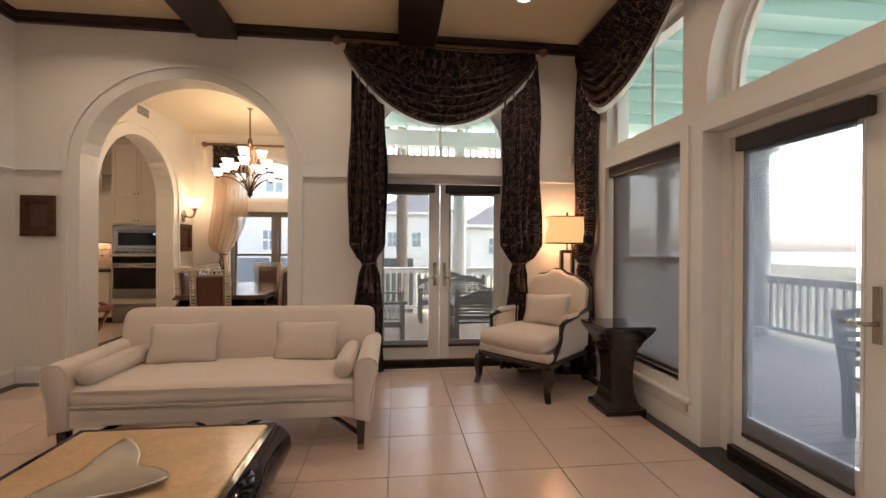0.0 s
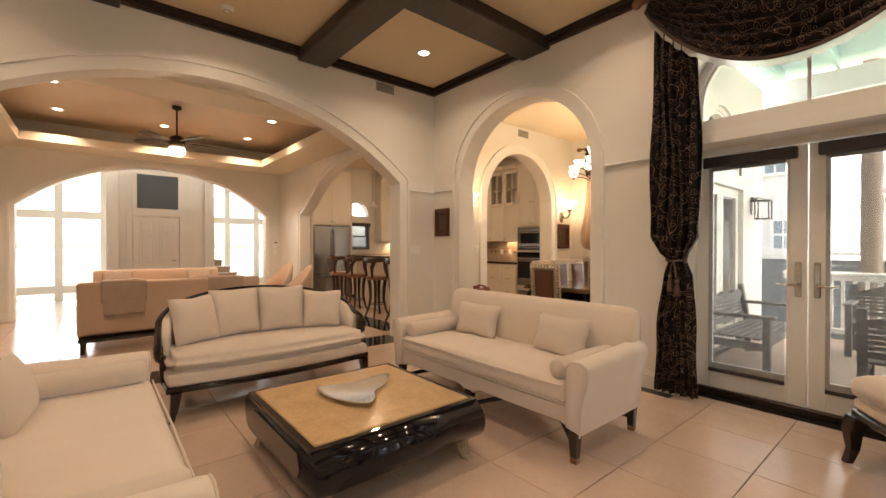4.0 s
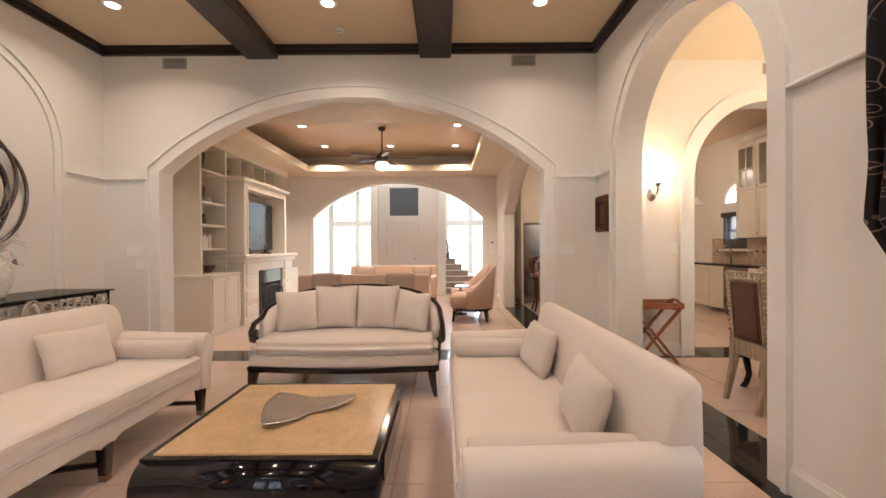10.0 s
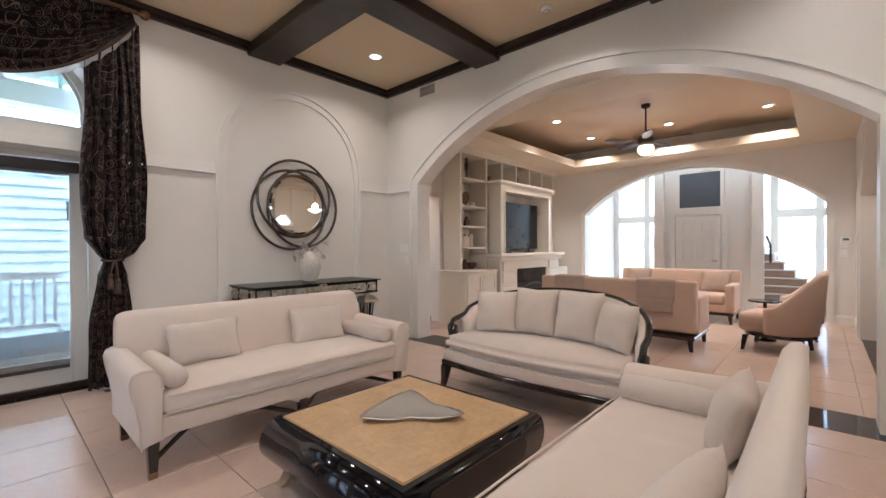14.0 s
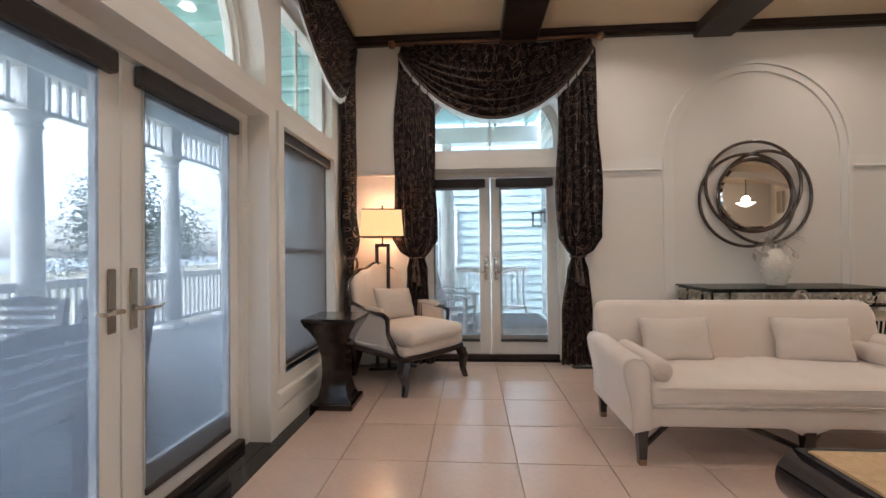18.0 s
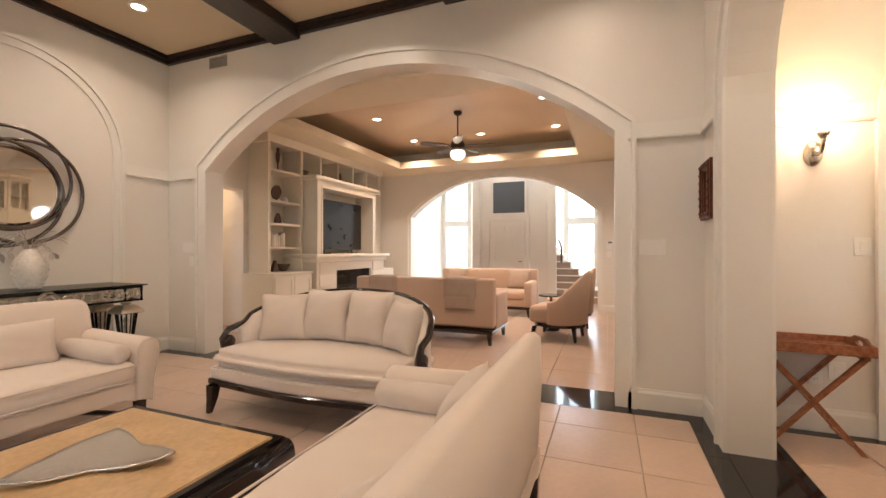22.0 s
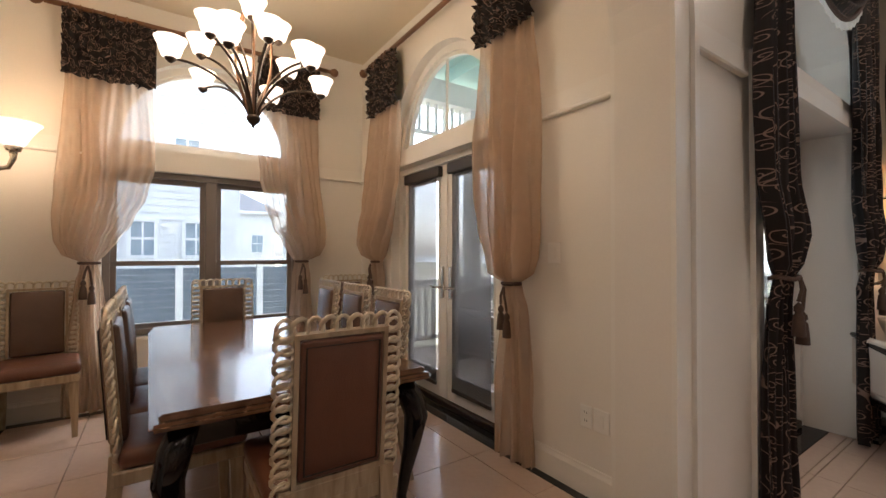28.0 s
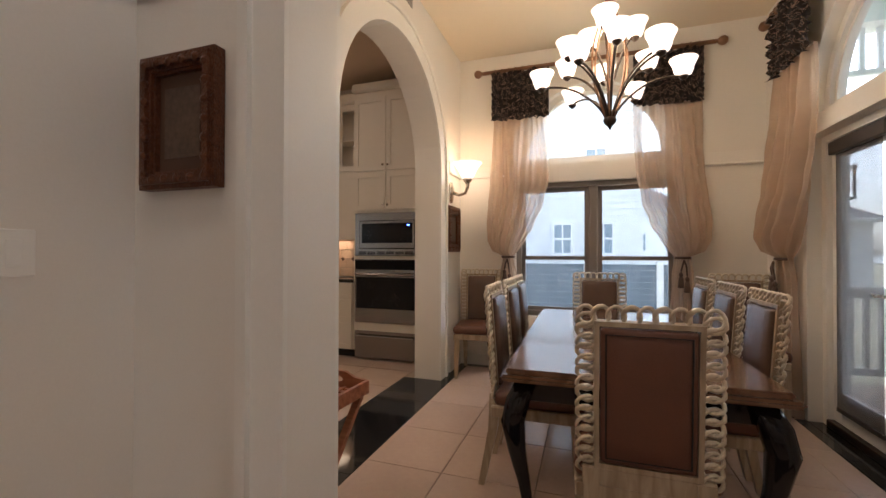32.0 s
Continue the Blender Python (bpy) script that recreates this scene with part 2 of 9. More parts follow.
def brocade(name):
    """Dark brown damask with winding lighter scrolls."""
    m = bpy.data.materials.new(name)
    m.use_nodes = True
    nt = m.node_tree
    b = nt.nodes["Principled BSDF"]
    tc = nt.nodes.new("ShaderNodeTexCoord")
    sep = nt.nodes.new("ShaderNodeSeparateXYZ")
    nt.links.new(tc.outputs["UV"], sep.inputs[0])
    flat = nt.nodes.new("ShaderNodeCombineXYZ")
    nt.links.new(sep.outputs["X"], flat.inputs["X"])
    nt.links.new(sep.outputs["Y"], flat.inputs["Y"])

    def calc(op, *args):
        n = nt.nodes.new("ShaderNodeMath")
        n.operation = op
        for k, a in enumerate(args):
            if isinstance(a, (int, float)):
                n.inputs[k].default_value = a
            else:
                nt.links.new(a, n.inputs[k])
        return n.outputs[0]

    # one curl in each cell, wound either way
    vo = nt.nodes.new("ShaderNodeTexVoronoi")
    vo.voronoi_dimensions = "2D"
    vo.inputs["Scale"].default_value, vo.inputs["Randomness"].default_value = 12.5, 0.6
    nt.links.new(flat.outputs[0], vo.inputs["Vector"])
    off = nt.nodes.new("ShaderNodeVectorMath")
    off.operation = "SUBTRACT"
    nt.links.new(flat.outputs[0], off.inputs[0])
    nt.links.new(vo.outputs["Position"], off.inputs[1])
    so = nt.nodes.new("ShaderNodeSeparateXYZ")
    nt.links.new(off.outputs[0], so.inputs[0])
    tone = nt.nodes.new("ShaderNodeSeparateColor")
    nt.links.new(vo.outputs["Color"], tone.inputs[0])
    way = calc("SIGN", calc("SUBTRACT", tone.outputs[0], 0.5))
    ang = calc("MULTIPLY", calc("ARCTAN2", so.outputs["Y"], so.outputs["X"]), 1 / (2 * math.pi))
    rad = calc("SQRT", calc("ADD", calc("MULTIPLY", so.outputs["X"], so.outputs["X"]), calc("MULTIPLY", so.outputs["Y"], so.outputs["Y"])))
    turn = calc("ADD", calc("MULTIPLY", calc("ADD", ang, tone.outputs[1]), way), calc("DIVIDE", rad, 0.019))
    line = calc("SUBTRACT", 1.0, calc("MULTIPLY", calc("ABSOLUTE", calc("SUBTRACT", calc("FRACT", calc("ADD", turn, 8.0)), 0.5)), 6.0))
    curl = calc("MINIMUM", line, calc("MULTIPLY", calc("SUBTRACT", 0.034, rad), 220.0))
    # winding stems between the curls
    nz = nt.nodes.new("ShaderNodeTexNoise")
    nz.noise_dimensions = "2D"
    nz.inputs["Scale"].default_value, nz.inputs["Detail"].default_value = 5.0, 0.6
    nt.links.new(flat.outputs[0], nz.inputs["Vector"])
    stem = calc("SUBTRACT", 1.0, calc("MULTIPLY", calc("ABSOLUTE", calc("SUBTRACT", calc("FRACT", calc("MULTIPLY", nz.outputs["Fac"], 4.0)), 0.5)), 21.0))
    thread = calc("MAXIMUM", curl, stem)
    cr = nt.nodes.new("ShaderNodeValToRGB")
    e = cr.color_ramp.elements
    e[0].position, e[0].color = 0.30, (0.009, 0.005, 0.004, 1)
    e[1].position, e[1].color = 0.55, (0.24, 0.155, 0.115, 1)
    nt.links.new(thread, cr.inputs["Fac"])
    nt.links.new(cr.outputs["Color"], b.inputs["Base Color"])
    b.inputs["Roughness"].default_value = 0.55
    b.inputs["Specular IOR Level"].default_value = 0.25
    b.inputs["Sheen Weight"].default_value = 0.05
    bp = nt.nodes.new("ShaderNodeBump")
    bp.inputs["Strength"].default_value, bp.inputs["Distance"].default_value = 0.3, 0.002
    nt.links.new(cr.outputs["Color"], bp.inputs["Height"])
    nt.links.new(bp.outputs["Normal"], b.inputs["Normal"])
    return m


M_WALL = material("warm_white_wall_paint", (0.79, 0.75, 0.685), 0.42, var=0.025, scale=1.5, fine=130, bump=0.006)
M_TRIM = material("semi_gloss_trim_paint", (0.81, 0.78, 0.72), 0.32, var=0.02, scale=3, fine=90, bump=0.004)
M_CEIL = material("tan_ceiling_paint", (0.70, 0.58, 0.40), 0.6, var=0.03, scale=1.2, fine=120, bump=0.01)
M_CEIL_CREAM = material("cream_ceiling_paint", (0.76, 0.66, 0.50), 0.55, var=0.03, scale=1.2, fine=120, bump=0.01)
M_TRAY = material("peach_tray_ceiling_paint", (0.70, 0.54, 0.38), 0.5, var=0.03, scale=1.2, fine=120, bump=0.01)
M_BEAM = wood("espresso_stained_beam", (0.012, 0.008, 0.006), (0.035, 0.022, 0.016), 0.33, 3, 0)
M_TILE = material("polished_porcelain_tile", (0.56, 0.42, 0.335), 0.2, var=0.05, scale=3.5, fine=28, bump=0.003, per_object=0.03)
M_GROUT = material("tan_grout", (0.40, 0.31, 0.245), 0.8, var=0.1, scale=8, fine=150, bump=0.03)
M_GRANITE = material("polished_black_granite", (0.016, 0.015, 0.015), 0.07, var=0.5, scale=60, fine=400, bump=0.0)
M_LINEN = material("cream_linen_upholstery", (0.66, 0.56, 0.47), 0.9, var=0.04, scale=5, fine=420, bump=0.02, sheen=0.25)
M_LINEN2 = material("natural_linen_cushion", (0.62, 0.53, 0.45), 0.92, var=0.05, scale=8, fine=380, bump=0.03, sheen=0.2)
M_BLUSH = material("blush_beige_upholstery", (0.54, 0.39, 0.29), 0.9, var=0.04, scale=5, fine=380, bump=0.02, sheen=0.2)
M_LACQUER = wood("dark_walnut_lacquer", (0.007, 0.004, 0.003), (0.02, 0.010, 0.007), 0.18, 4, 2, coat=0.4)
M_BLACK = material("black_lacquer", (0.007, 0.006, 0.007), 0.07, var=0.2, bump=0.0, spec=0.4)
M_BURL = material("honey_stone_tabletop", (0.50, 0.33, 0.17), 0.22, var=0.16, scale=7, fine=45, bump=0.002)
M_DISH = material("cast_pewter", (0.62, 0.60, 0.56), 0.24, metal=1.0, var=0.06, scale=9, fine=40, bump=0.02)
M_SILVER = material("aged_silver_leaf", (0.60, 0.52, 0.40), 0.32, metal=0.85, var=0.2, scale=30, fine=160, bump=0.03)
M_LEATHER = material("brown_leather", (0.125, 0.048, 0.027), 0.32, var=0.14, scale=10, fine=260, bump=0.03)
M_LEATHER2 = material("glossy_tobacco_leather", (0.115, 0.066, 0.046), 0.2, var=0.12, scale=10, fine=260, bump=0.03)
M_CHAIRWOOD = wood("bleached_oak_frame", (0.30, 0.22, 0.14), (0.48, 0.38, 0.26), 0.4, 4, 2)
M_DINING = wood("polished_mahogany_top", (0.10, 0.048, 0.026), (0.19, 0.10, 0.055), 0.16, 2.5, 1, coat=0.3)
M_TRAYWOOD = wood("cherry_tray_wood", (0.22, 0.075, 0.035), (0.40, 0.16, 0.08), 0.35, 4, 0)
M_STEEL = material("brushed_stainless_steel", (0.30, 0.29, 0.28), 0.20, metal=1.0, var=0.04, scale=2, fine=200, bump=0.0)
M_STOOLSEAT = material("copper_brown_leather", (0.30, 0.14, 0.07), 0.32, var=0.12, scale=9, fine=200, bump=0.01)
M_STOOLWOOD = wood("dark_walnut_stool_wood", (0.035, 0.014, 0.009), (0.085, 0.034, 0.02), 0.3, 5, 0)
M_NICKEL = material("satin_nickel", (0.50, 0.45, 0.38), 0.25, metal=1.0, var=0.05, bump=0.0)
M_BRONZE = material("oil_rubbed_bronze", (0.055, 0.038, 0.028), 0.38, metal=0.7, var=0.2, scale=25, fine=120, bump=0.01)
M_ROD = material("gilded_bronze_rod", (0.24, 0.13, 0.075), 0.38, metal=0.6, var=0.15, scale=25, fine=120, bump=0.01)
M_GLASSBLK = material("black_appliance_glass", (0.008, 0.008, 0.009), 0.06, var=0.1, bump=0.0)
M_GLASSBLK.node_tree.nodes["Principled BSDF"].inputs["Specular IOR Level"].default_value = 0.28
M_SCREEN = material("dark_television_screen", (0.010, 0.010, 0.011), 0.3, var=0.1, bump=0.0)
M_CABINET = material("cream_cabinet_paint", (0.76, 0.70, 0.59), 0.36, var=0.02, scale=4, fine=110, bump=0.004)
M_SPLASH = material("tumbled_travertine", (0.52, 0.38, 0.27), 0.45, var=0.16, scale=12, fine=80, bump=0.02, per_object=0.12)
M_PLATE = material("white_switch_plastic", (0.85, 0.83, 0.78), 0.3, var=0.01, bump=0.0)
M_VENT = material("painted_vent_metal", (0.36, 0.34, 0.30), 0.5, var=0.05, bump=0.0)
M_DARK = material("dark_recess", (0.02, 0.018, 0.016), 0.8, var=0.1, bump=0.0)
M_FRAMEGOLD = material("antique_gilt_frame", (0.12, 0.042, 0.018), 0.38, metal=0.35, var=0.6, scale=42, fine=150, bump=0.12)
M_PRINT = material("faded_sepia_print", (0.10, 0.06, 0.04), 0.5, var=0.5, scale=14, fine=60, bump=0.0)
M_MAT = material("picture_mount_board", (0.09, 0.045, 0.028), 0.7, var=0.1, bump=0.0)
M_BROCADE = brocade("dark_scroll_brocade")
M_RUFFLE = material("ruched_black_taffeta", (0.03, 0.022, 0.018), 0.3, var=0.6, scale=45, fine=120, bump=0.05, sheen=0.1)
M_LACE = veil("white_lace", (0.85, 0.85, 0.82), 0.35, 0.4, 0.2)
M_SHEER = veil("beige_sheer_silk", (0.70, 0.55, 0.42), 0.31, 0.60, 0.08)
M_SOLAR = veil("grey_solar_mesh", (0.15, 0.17, 0.21), 0.46, 0.5)
M_VIEW_DIM = veil("grey_insect_screen", (0.16, 0.21, 0.28), 0.80, 0.4)
M_FANWOOD = material("dark_walnut_fan_blade", (0.055, 0.032, 0.022), 0.45, var=0.15, scale=9, fine=120, bump=0.006)
M_SOLAR_DINE = veil("grey_solar_mesh", (0.17, 0.16, 0.16), 0.36, 0.4)
M_SOLAR_DARK = veil("charcoal_solar_mesh", (0.16, 0.15, 0.145), 0.20, 0.4)
M_CASSETTE = material("charcoal_blind_cassette", (0.045, 0.036, 0.032), 0.45, var=0.1, bump=0.0)
M_GLASS = glass_mat("window_glass")
M_TABLEGLASS = glass_mat("smoked_tabletop_glass", (0.25, 0.3, 0.27))
M_MIRROR = material("silvered_mirror", (0.86, 0.86, 0.84), 0.015, metal=1.0, var=0.0, bump=0.0)
M_MIRRORFRAME = material("polished_dark_nickel", (0.16, 0.135, 0.12), 0.22, metal=1.0, var=0.2, scale=14, fine=60, bump=0.0)
M_VASE = material("ribbed_pearl_ceramic", (0.72, 0.66, 0.58), 0.28, var=0.1, scale=40, fine=200, bump=0.02)
M_TWIG = material("silvered_twig", (0.42, 0.37, 0.32), 0.5, metal=0.3, var=0.2, bump=0.0)
M_TASSEL = material("bullion_tassel", (0.085, 0.05, 0.035), 0.7, var=0.3, scale=60, fine=300, bump=0.03)
M_LAMPSHADE = glow("lit_linen_lampshade", (1.0, 0.58, 0.24), 0.085)
M_BULBGLASS = glow("lit_frosted_glass", (1.0, 0.80, 0.56), 0.28)
M_DOWNLIGHT = glow("lit_downlight_lens", (1.0, 0.88, 0.72), 1.3)
M_DECK = material("grey_porch_decking", (0.15, 0.15, 0.155), 0.6, var=0.1, scale=4, fine=60, bump=0.02, per_object=0.08)
M_PORCHWHITE = material("exterior_white_paint", (0.80, 0.80, 0.78), 0.45, var=0.03, bump=0.005)
M_PORCHCEIL = material("haint_blue_porch_ceiling", (0.50, 0.70, 0.68), 0.5, var=0.03, bump=0.005)
M_SIDING = material("pale_blue_siding", (0.52, 0.64, 0.68), 0.55, var=0.04, scale=4, fine=60, bump=0.01)
M_TEAK = wood("weathered_teak", (0.10, 0.09, 0.085), (0.20, 0.185, 0.17), 0.7, 4, 0)
M_SLATGREY = material("slate_grey_shutter", (0.10, 0.12, 0.14), 0.5, var=0.05, bump=0.0)
M_PALM = material("palm_trunk_bark", (0.16, 0.12, 0.09), 0.9, var=0.3, scale=20, fine=90, bump=0.08)
M_LEAF = material("palm_leaf", (0.05, 0.09, 0.035), 0.5, var=0.3, scale=8, fine=60, bump=0.01)
M_SAND = material("dune_grass_ground", (0.30, 0.28, 0.19), 0.9, var=0.25, scale=0.6, fine=8, bump=0.05)
M_SEA = material("grey_sea_water", (0.20, 0.24, 0.25), 0.25, var=0.08, scale=0.2, fine=2, bump=0.05)
M_ROOF = material("grey_shingle_roof", (0.13, 0.13, 0.14), 0.8, var=0.15, scale=3, fine=20, bump=0.03)
M_HOUSE = material("white_house_siding", (0.72, 0.72, 0.70), 0.55, var=0.03, scale=2, fine=30, bump=0.01)
M_STAIR = wood("pale_stair_wood", (0.30, 0.19, 0.13), (0.45, 0.31, 0.22), 0.4, 4, 1)
M_THROW = material("taupe_knit_throw", (0.42, 0.32, 0.25), 0.95, var=0.1, scale=15, fine=200, bump=0.06)
M_BOOKS = material("pale_book_spines", (0.62, 0.56, 0.48), 0.6, var=0.15, bump=0.0, per_object=0.3)
M_POTTERY = material("brown_pottery", (0.10, 0.055, 0.035), 0.5, var=0.25, bump=0.01)


# ---- mesh helpers ----
def part(name, bm, mat, parent=None, label="", smooth=False):
    """Links a bmesh as one mesh object, under a thing or a part if given."""
    bm.normal_update()
    me = bpy.data.meshes.new(name)
    bm.to_mesh(me)
    bm.free()
    me.materials.append(mat)
    if smooth:
        me.polygons.foreach_set("use_smooth", [True] * len(me.polygons))
    ob = new(name, me)
    if parent is not None:
        ob.parent = parent
    if label:
        tagged(ob, label)
    return ob


def share(ob, m, parent=None):
    """Another object on the same mesh, at the pose m."""
    o = new(ob.name.split(".")[0], ob.data)
    o.parent = parent if parent is not None else ob.parent
    o.matrix_basis = m
    return o


def thing(name, label, category, group="", at=None, kind=""):
    e = new(name)
    e.empty_display_size = 0.1
    tagged(e, label, category, group, kind)
    if at is not None:
        e.matrix_basis = at
    return e


def setting(name, bm, mat, smooth=False, label="", category=""):
    return tagged(part(name, bm, mat, smooth=smooth), label, category, kind="structure")


def B(*boxes, bevel=0.0, seg=1):
    """A mesh of boxes (x0, y0, z0, x1, y1, z1), with bevelled edges."""
    bm = bmesh.new()
    for x0, y0, z0, x1, y1, z1 in boxes:
        add_box(bm, x0, y0, z0, x1, y1, z1)
    if bevel:
        bmesh.ops.bevel(bm, geom=bm.edges[:], offset=bevel, segments=seg, affect="EDGES", clamp_overlap=True)
    return bm


def add_box(bm, x0, y0, z0, x1, y1, z1):
    v = [bm.verts.new((x, y, z)) for x in (x0, x1) for y in (y0, y1) for z in (z0, z1)]
    for f in ((0, 1, 3, 2), (4, 6, 7, 5), (0, 4, 5, 1), (2, 3, 7, 6), (0, 2, 6, 4), (1, 5, 7, 3)):
        bm.faces.new([v[i] for i in f])


def plane_map(axis):
    """Maps (u, v, w) so that u, v lie in a plane and w runs along the axis."""
    if axis == "y":
        return lambda u, v, w: (u, w, v)
    if axis == "x":
        return lambda u, v, w: (w, u, v)
    return lambda u, v, w: (u, v, w)


def prism(outline, w0, w1, axis="z", holes=(), bevel=0.0, seg=1):
    """An outline in a plane, with holes, given thickness from w0 to w1 along the axis."""
    f = plane_map(axis)
    bm = bmesh.new()
    edges = []
    for loop in (outline, *holes):
        vs = [bm.verts.new(f(u, v, w0)) for u, v in loop]
        edges += [bm.edges.new((vs[i], vs[(i + 1) % len(vs)])) for i in range(len(vs))]
    if holes:
        faces = [g for g in bmesh.ops.triangle_fill(bm, use_beauty=True, use_dissolve=False, edges=edges)["geom"] if isinstance(g, bmesh.types.BMFace)]
    else:
        faces = [bm.faces.new([e.verts[0] for e in edges])]
    ext = bmesh.ops.extrude_face_region(bm, geom=faces, use_keep_orig=True)
    d = Vector(f(0, 0, w1 - w0))
    bmesh.ops.translate(bm, vec=d, verts=[g for g in ext["geom"] if isinstance(g, bmesh.types.BMVert)])
    bmesh.ops.recalc_face_normals(bm, faces=bm.faces[:])
    if bevel:
        es = [e for e in bm.edges if len(e.link_faces) == 2 and e.calc_face_angle(0) > 0.6]
        bmesh.ops.bevel(bm, geom=es, offset=bevel, segments=seg, affect="EDGES", clamp_overlap=True)
    return bm


def band(path, width, w0, w1, axis, closed=False):
    """A strip of the given width, outside a path in a plane, from w0 to w1 along the axis. width may be (inner, outer) offsets."""
    a, b = width if isinstance(width, tuple) else (0.0, width)
    f = plane_map(axis)
    bm = bmesh.new()
    n = len(path)
    rows = []
    for i in range(n):
        p0 = Vector(path[i - 1] if (i or closed) else path[0])
        p1, p2 = Vector(path[i]), Vector(path[(i + 1) % n] if (i < n - 1 or closed) else path[-1])
        d1, d2 = (p1 - p0), (p2 - p1)
        d1 = d1.normalized() if d1.length > 1e-6 else d2.normalized()
        d2 = d2.normalized() if d2.length > 1e-6 else d1
        nn = Vector((-d1.y - d2.y, d1.x + d2.x))
        nn = nn.normalized() / max(0.4, math.cos(d1.angle(d2) / 2)) if nn.length > 1e-6 else Vector((0, 0))
        q0, q1 = p1 + nn * a, p1 + nn * b
        rows.append([bm.verts.new(f(q.x, q.y, w)) for q, w in ((q0, w0), (q1, w0), (q1, w1), (q0, w1))])
    for i in range(n if closed else n - 1):
        r, s = rows[i], rows[(i + 1) % n]
        for k in range(4):
            bm.faces.new((r[k], r[(k + 1) % 4], s[(k + 1) % 4], s[k]))
    if not closed:
        bm.faces.new(rows[0])
        bm.faces.new(rows[-1][::-1])
    bmesh.ops.recalc_face_normals(bm, faces=bm.faces[:])
    return bm


def join(*bms):
    """Joins several bmeshes into the first."""
    out = bms[0]
    for b in bms[1:]:
        me = bpy.data.meshes.new("tmp")
        b.to_mesh(me)
        b.free()
        out.from_mesh(me)
        bpy.data.meshes.remove(me)
    return out


def moved(bm, m):
    bmesh.ops.transform(bm, matrix=m, verts=bm.verts[:])
    return bm


def lathe(profile, seg=24, bm=None, cap=True):
    """Turns (r, z) about the z axis."""
    bm = bm or bmesh.new()
    rings = []
    for r, z in profile:
        rings.append([bm.verts.new((r * math.cos(2 * math.pi * i / seg), r * math.sin(2 * math.pi * i / seg), z)) for i in range(seg)] if r > 1e-5 else [bm.verts.new((0, 0, z))])
    for a, b in zip(rings, rings[1:]):
        for i in range(seg):
            j = (i + 1) % seg
            if len(a) == 1 and len(b) == 1:
                continue
            if len(a) == 1:
                bm.faces.new((a[0], b[j], b[i]))
            elif len(b) == 1:
                bm.faces.new((a[i], a[j], b[0]))
            else:
                bm.faces.new((a[i], a[j], b[j], b[i]))
    if cap:
        for r in (rings[0], rings[-1]):
            if len(r) > 2:
                bm.faces.new(r)
    bmesh.ops.recalc_face_normals(bm, faces=bm.faces[:])
    return bm


def tube(points, radius, seg=8, closed=False, flat=1.0):
    """A round bar along points; radius may be a list; flat squeezes it along its binormal."""
    bm = bmesh.new()
    n = len(points)
    P = [Vector(p) for p in points]
    rings = []
    up = Vector((0.13, 0.21, 0.97)).normalized()
    for i in range(n):
        d = (P[(i + 1) % n] - P[i - 1]) if closed else (P[min(i + 1, n - 1)] - P[max(i - 1, 0)])
        d = d.normalized() if d.length > 1e-9 else Vector((0, 0, 1))
        up = (up - d * up.dot(d))
        up = up.normalized() if up.length > 1e-4 else d.orthogonal().normalized()
        side = d.cross(up)
        r = radius[i] if isinstance(radius, (list, tuple)) else radius
        rings.append([bm.verts.new(P[i] + (up * math.cos(2 * math.pi * k / seg) + side * math.sin(2 * math.pi * k / seg) * flat) * r) for k in range(seg)])
    for i in range(n if closed else n - 1):
        a, b = rings[i], rings[(i + 1) % n]
        for k in range(seg):
            j = (k + 1) % seg
            bm.faces.new((a[k], a[j], b[j], b[k]))
    if not closed:
        bm.faces.new(rings[0][::-1])
        bm.faces.new(rings[-1])
    bmesh.ops.recalc_face_normals(bm, faces=bm.faces[:])
    return bm


def loft(sections):
    """Skins equal-length closed sections into one solid."""
    bm = bmesh.new()
    rings = [[bm.verts.new(p) for p in s] for s in sections]
    k = len(rings[0])
    for a, b in zip(rings, rings[1:]):
        for i in range(k):
            bm.faces.new((a[i], a[(i + 1) % k], b[(i + 1) % k], b[i]))
    bm.faces.new(rings[0][::-1])
    bm.faces.new(rings[-1])
    bmesh.ops.recalc_face_normals(bm, faces=bm.faces[:])
    return bm


def square_leg(points, sizes, seg_bevel=0.004):
    """A four-sided leg through points, each with its half width."""
    return loft([[(p[0] + sx * s, p[1] + sy * s, p[2]) for sx, sy in ((-1, -1), (1, -1), (1, 1), (-1, 1))] for p, s in zip(points, sizes)])


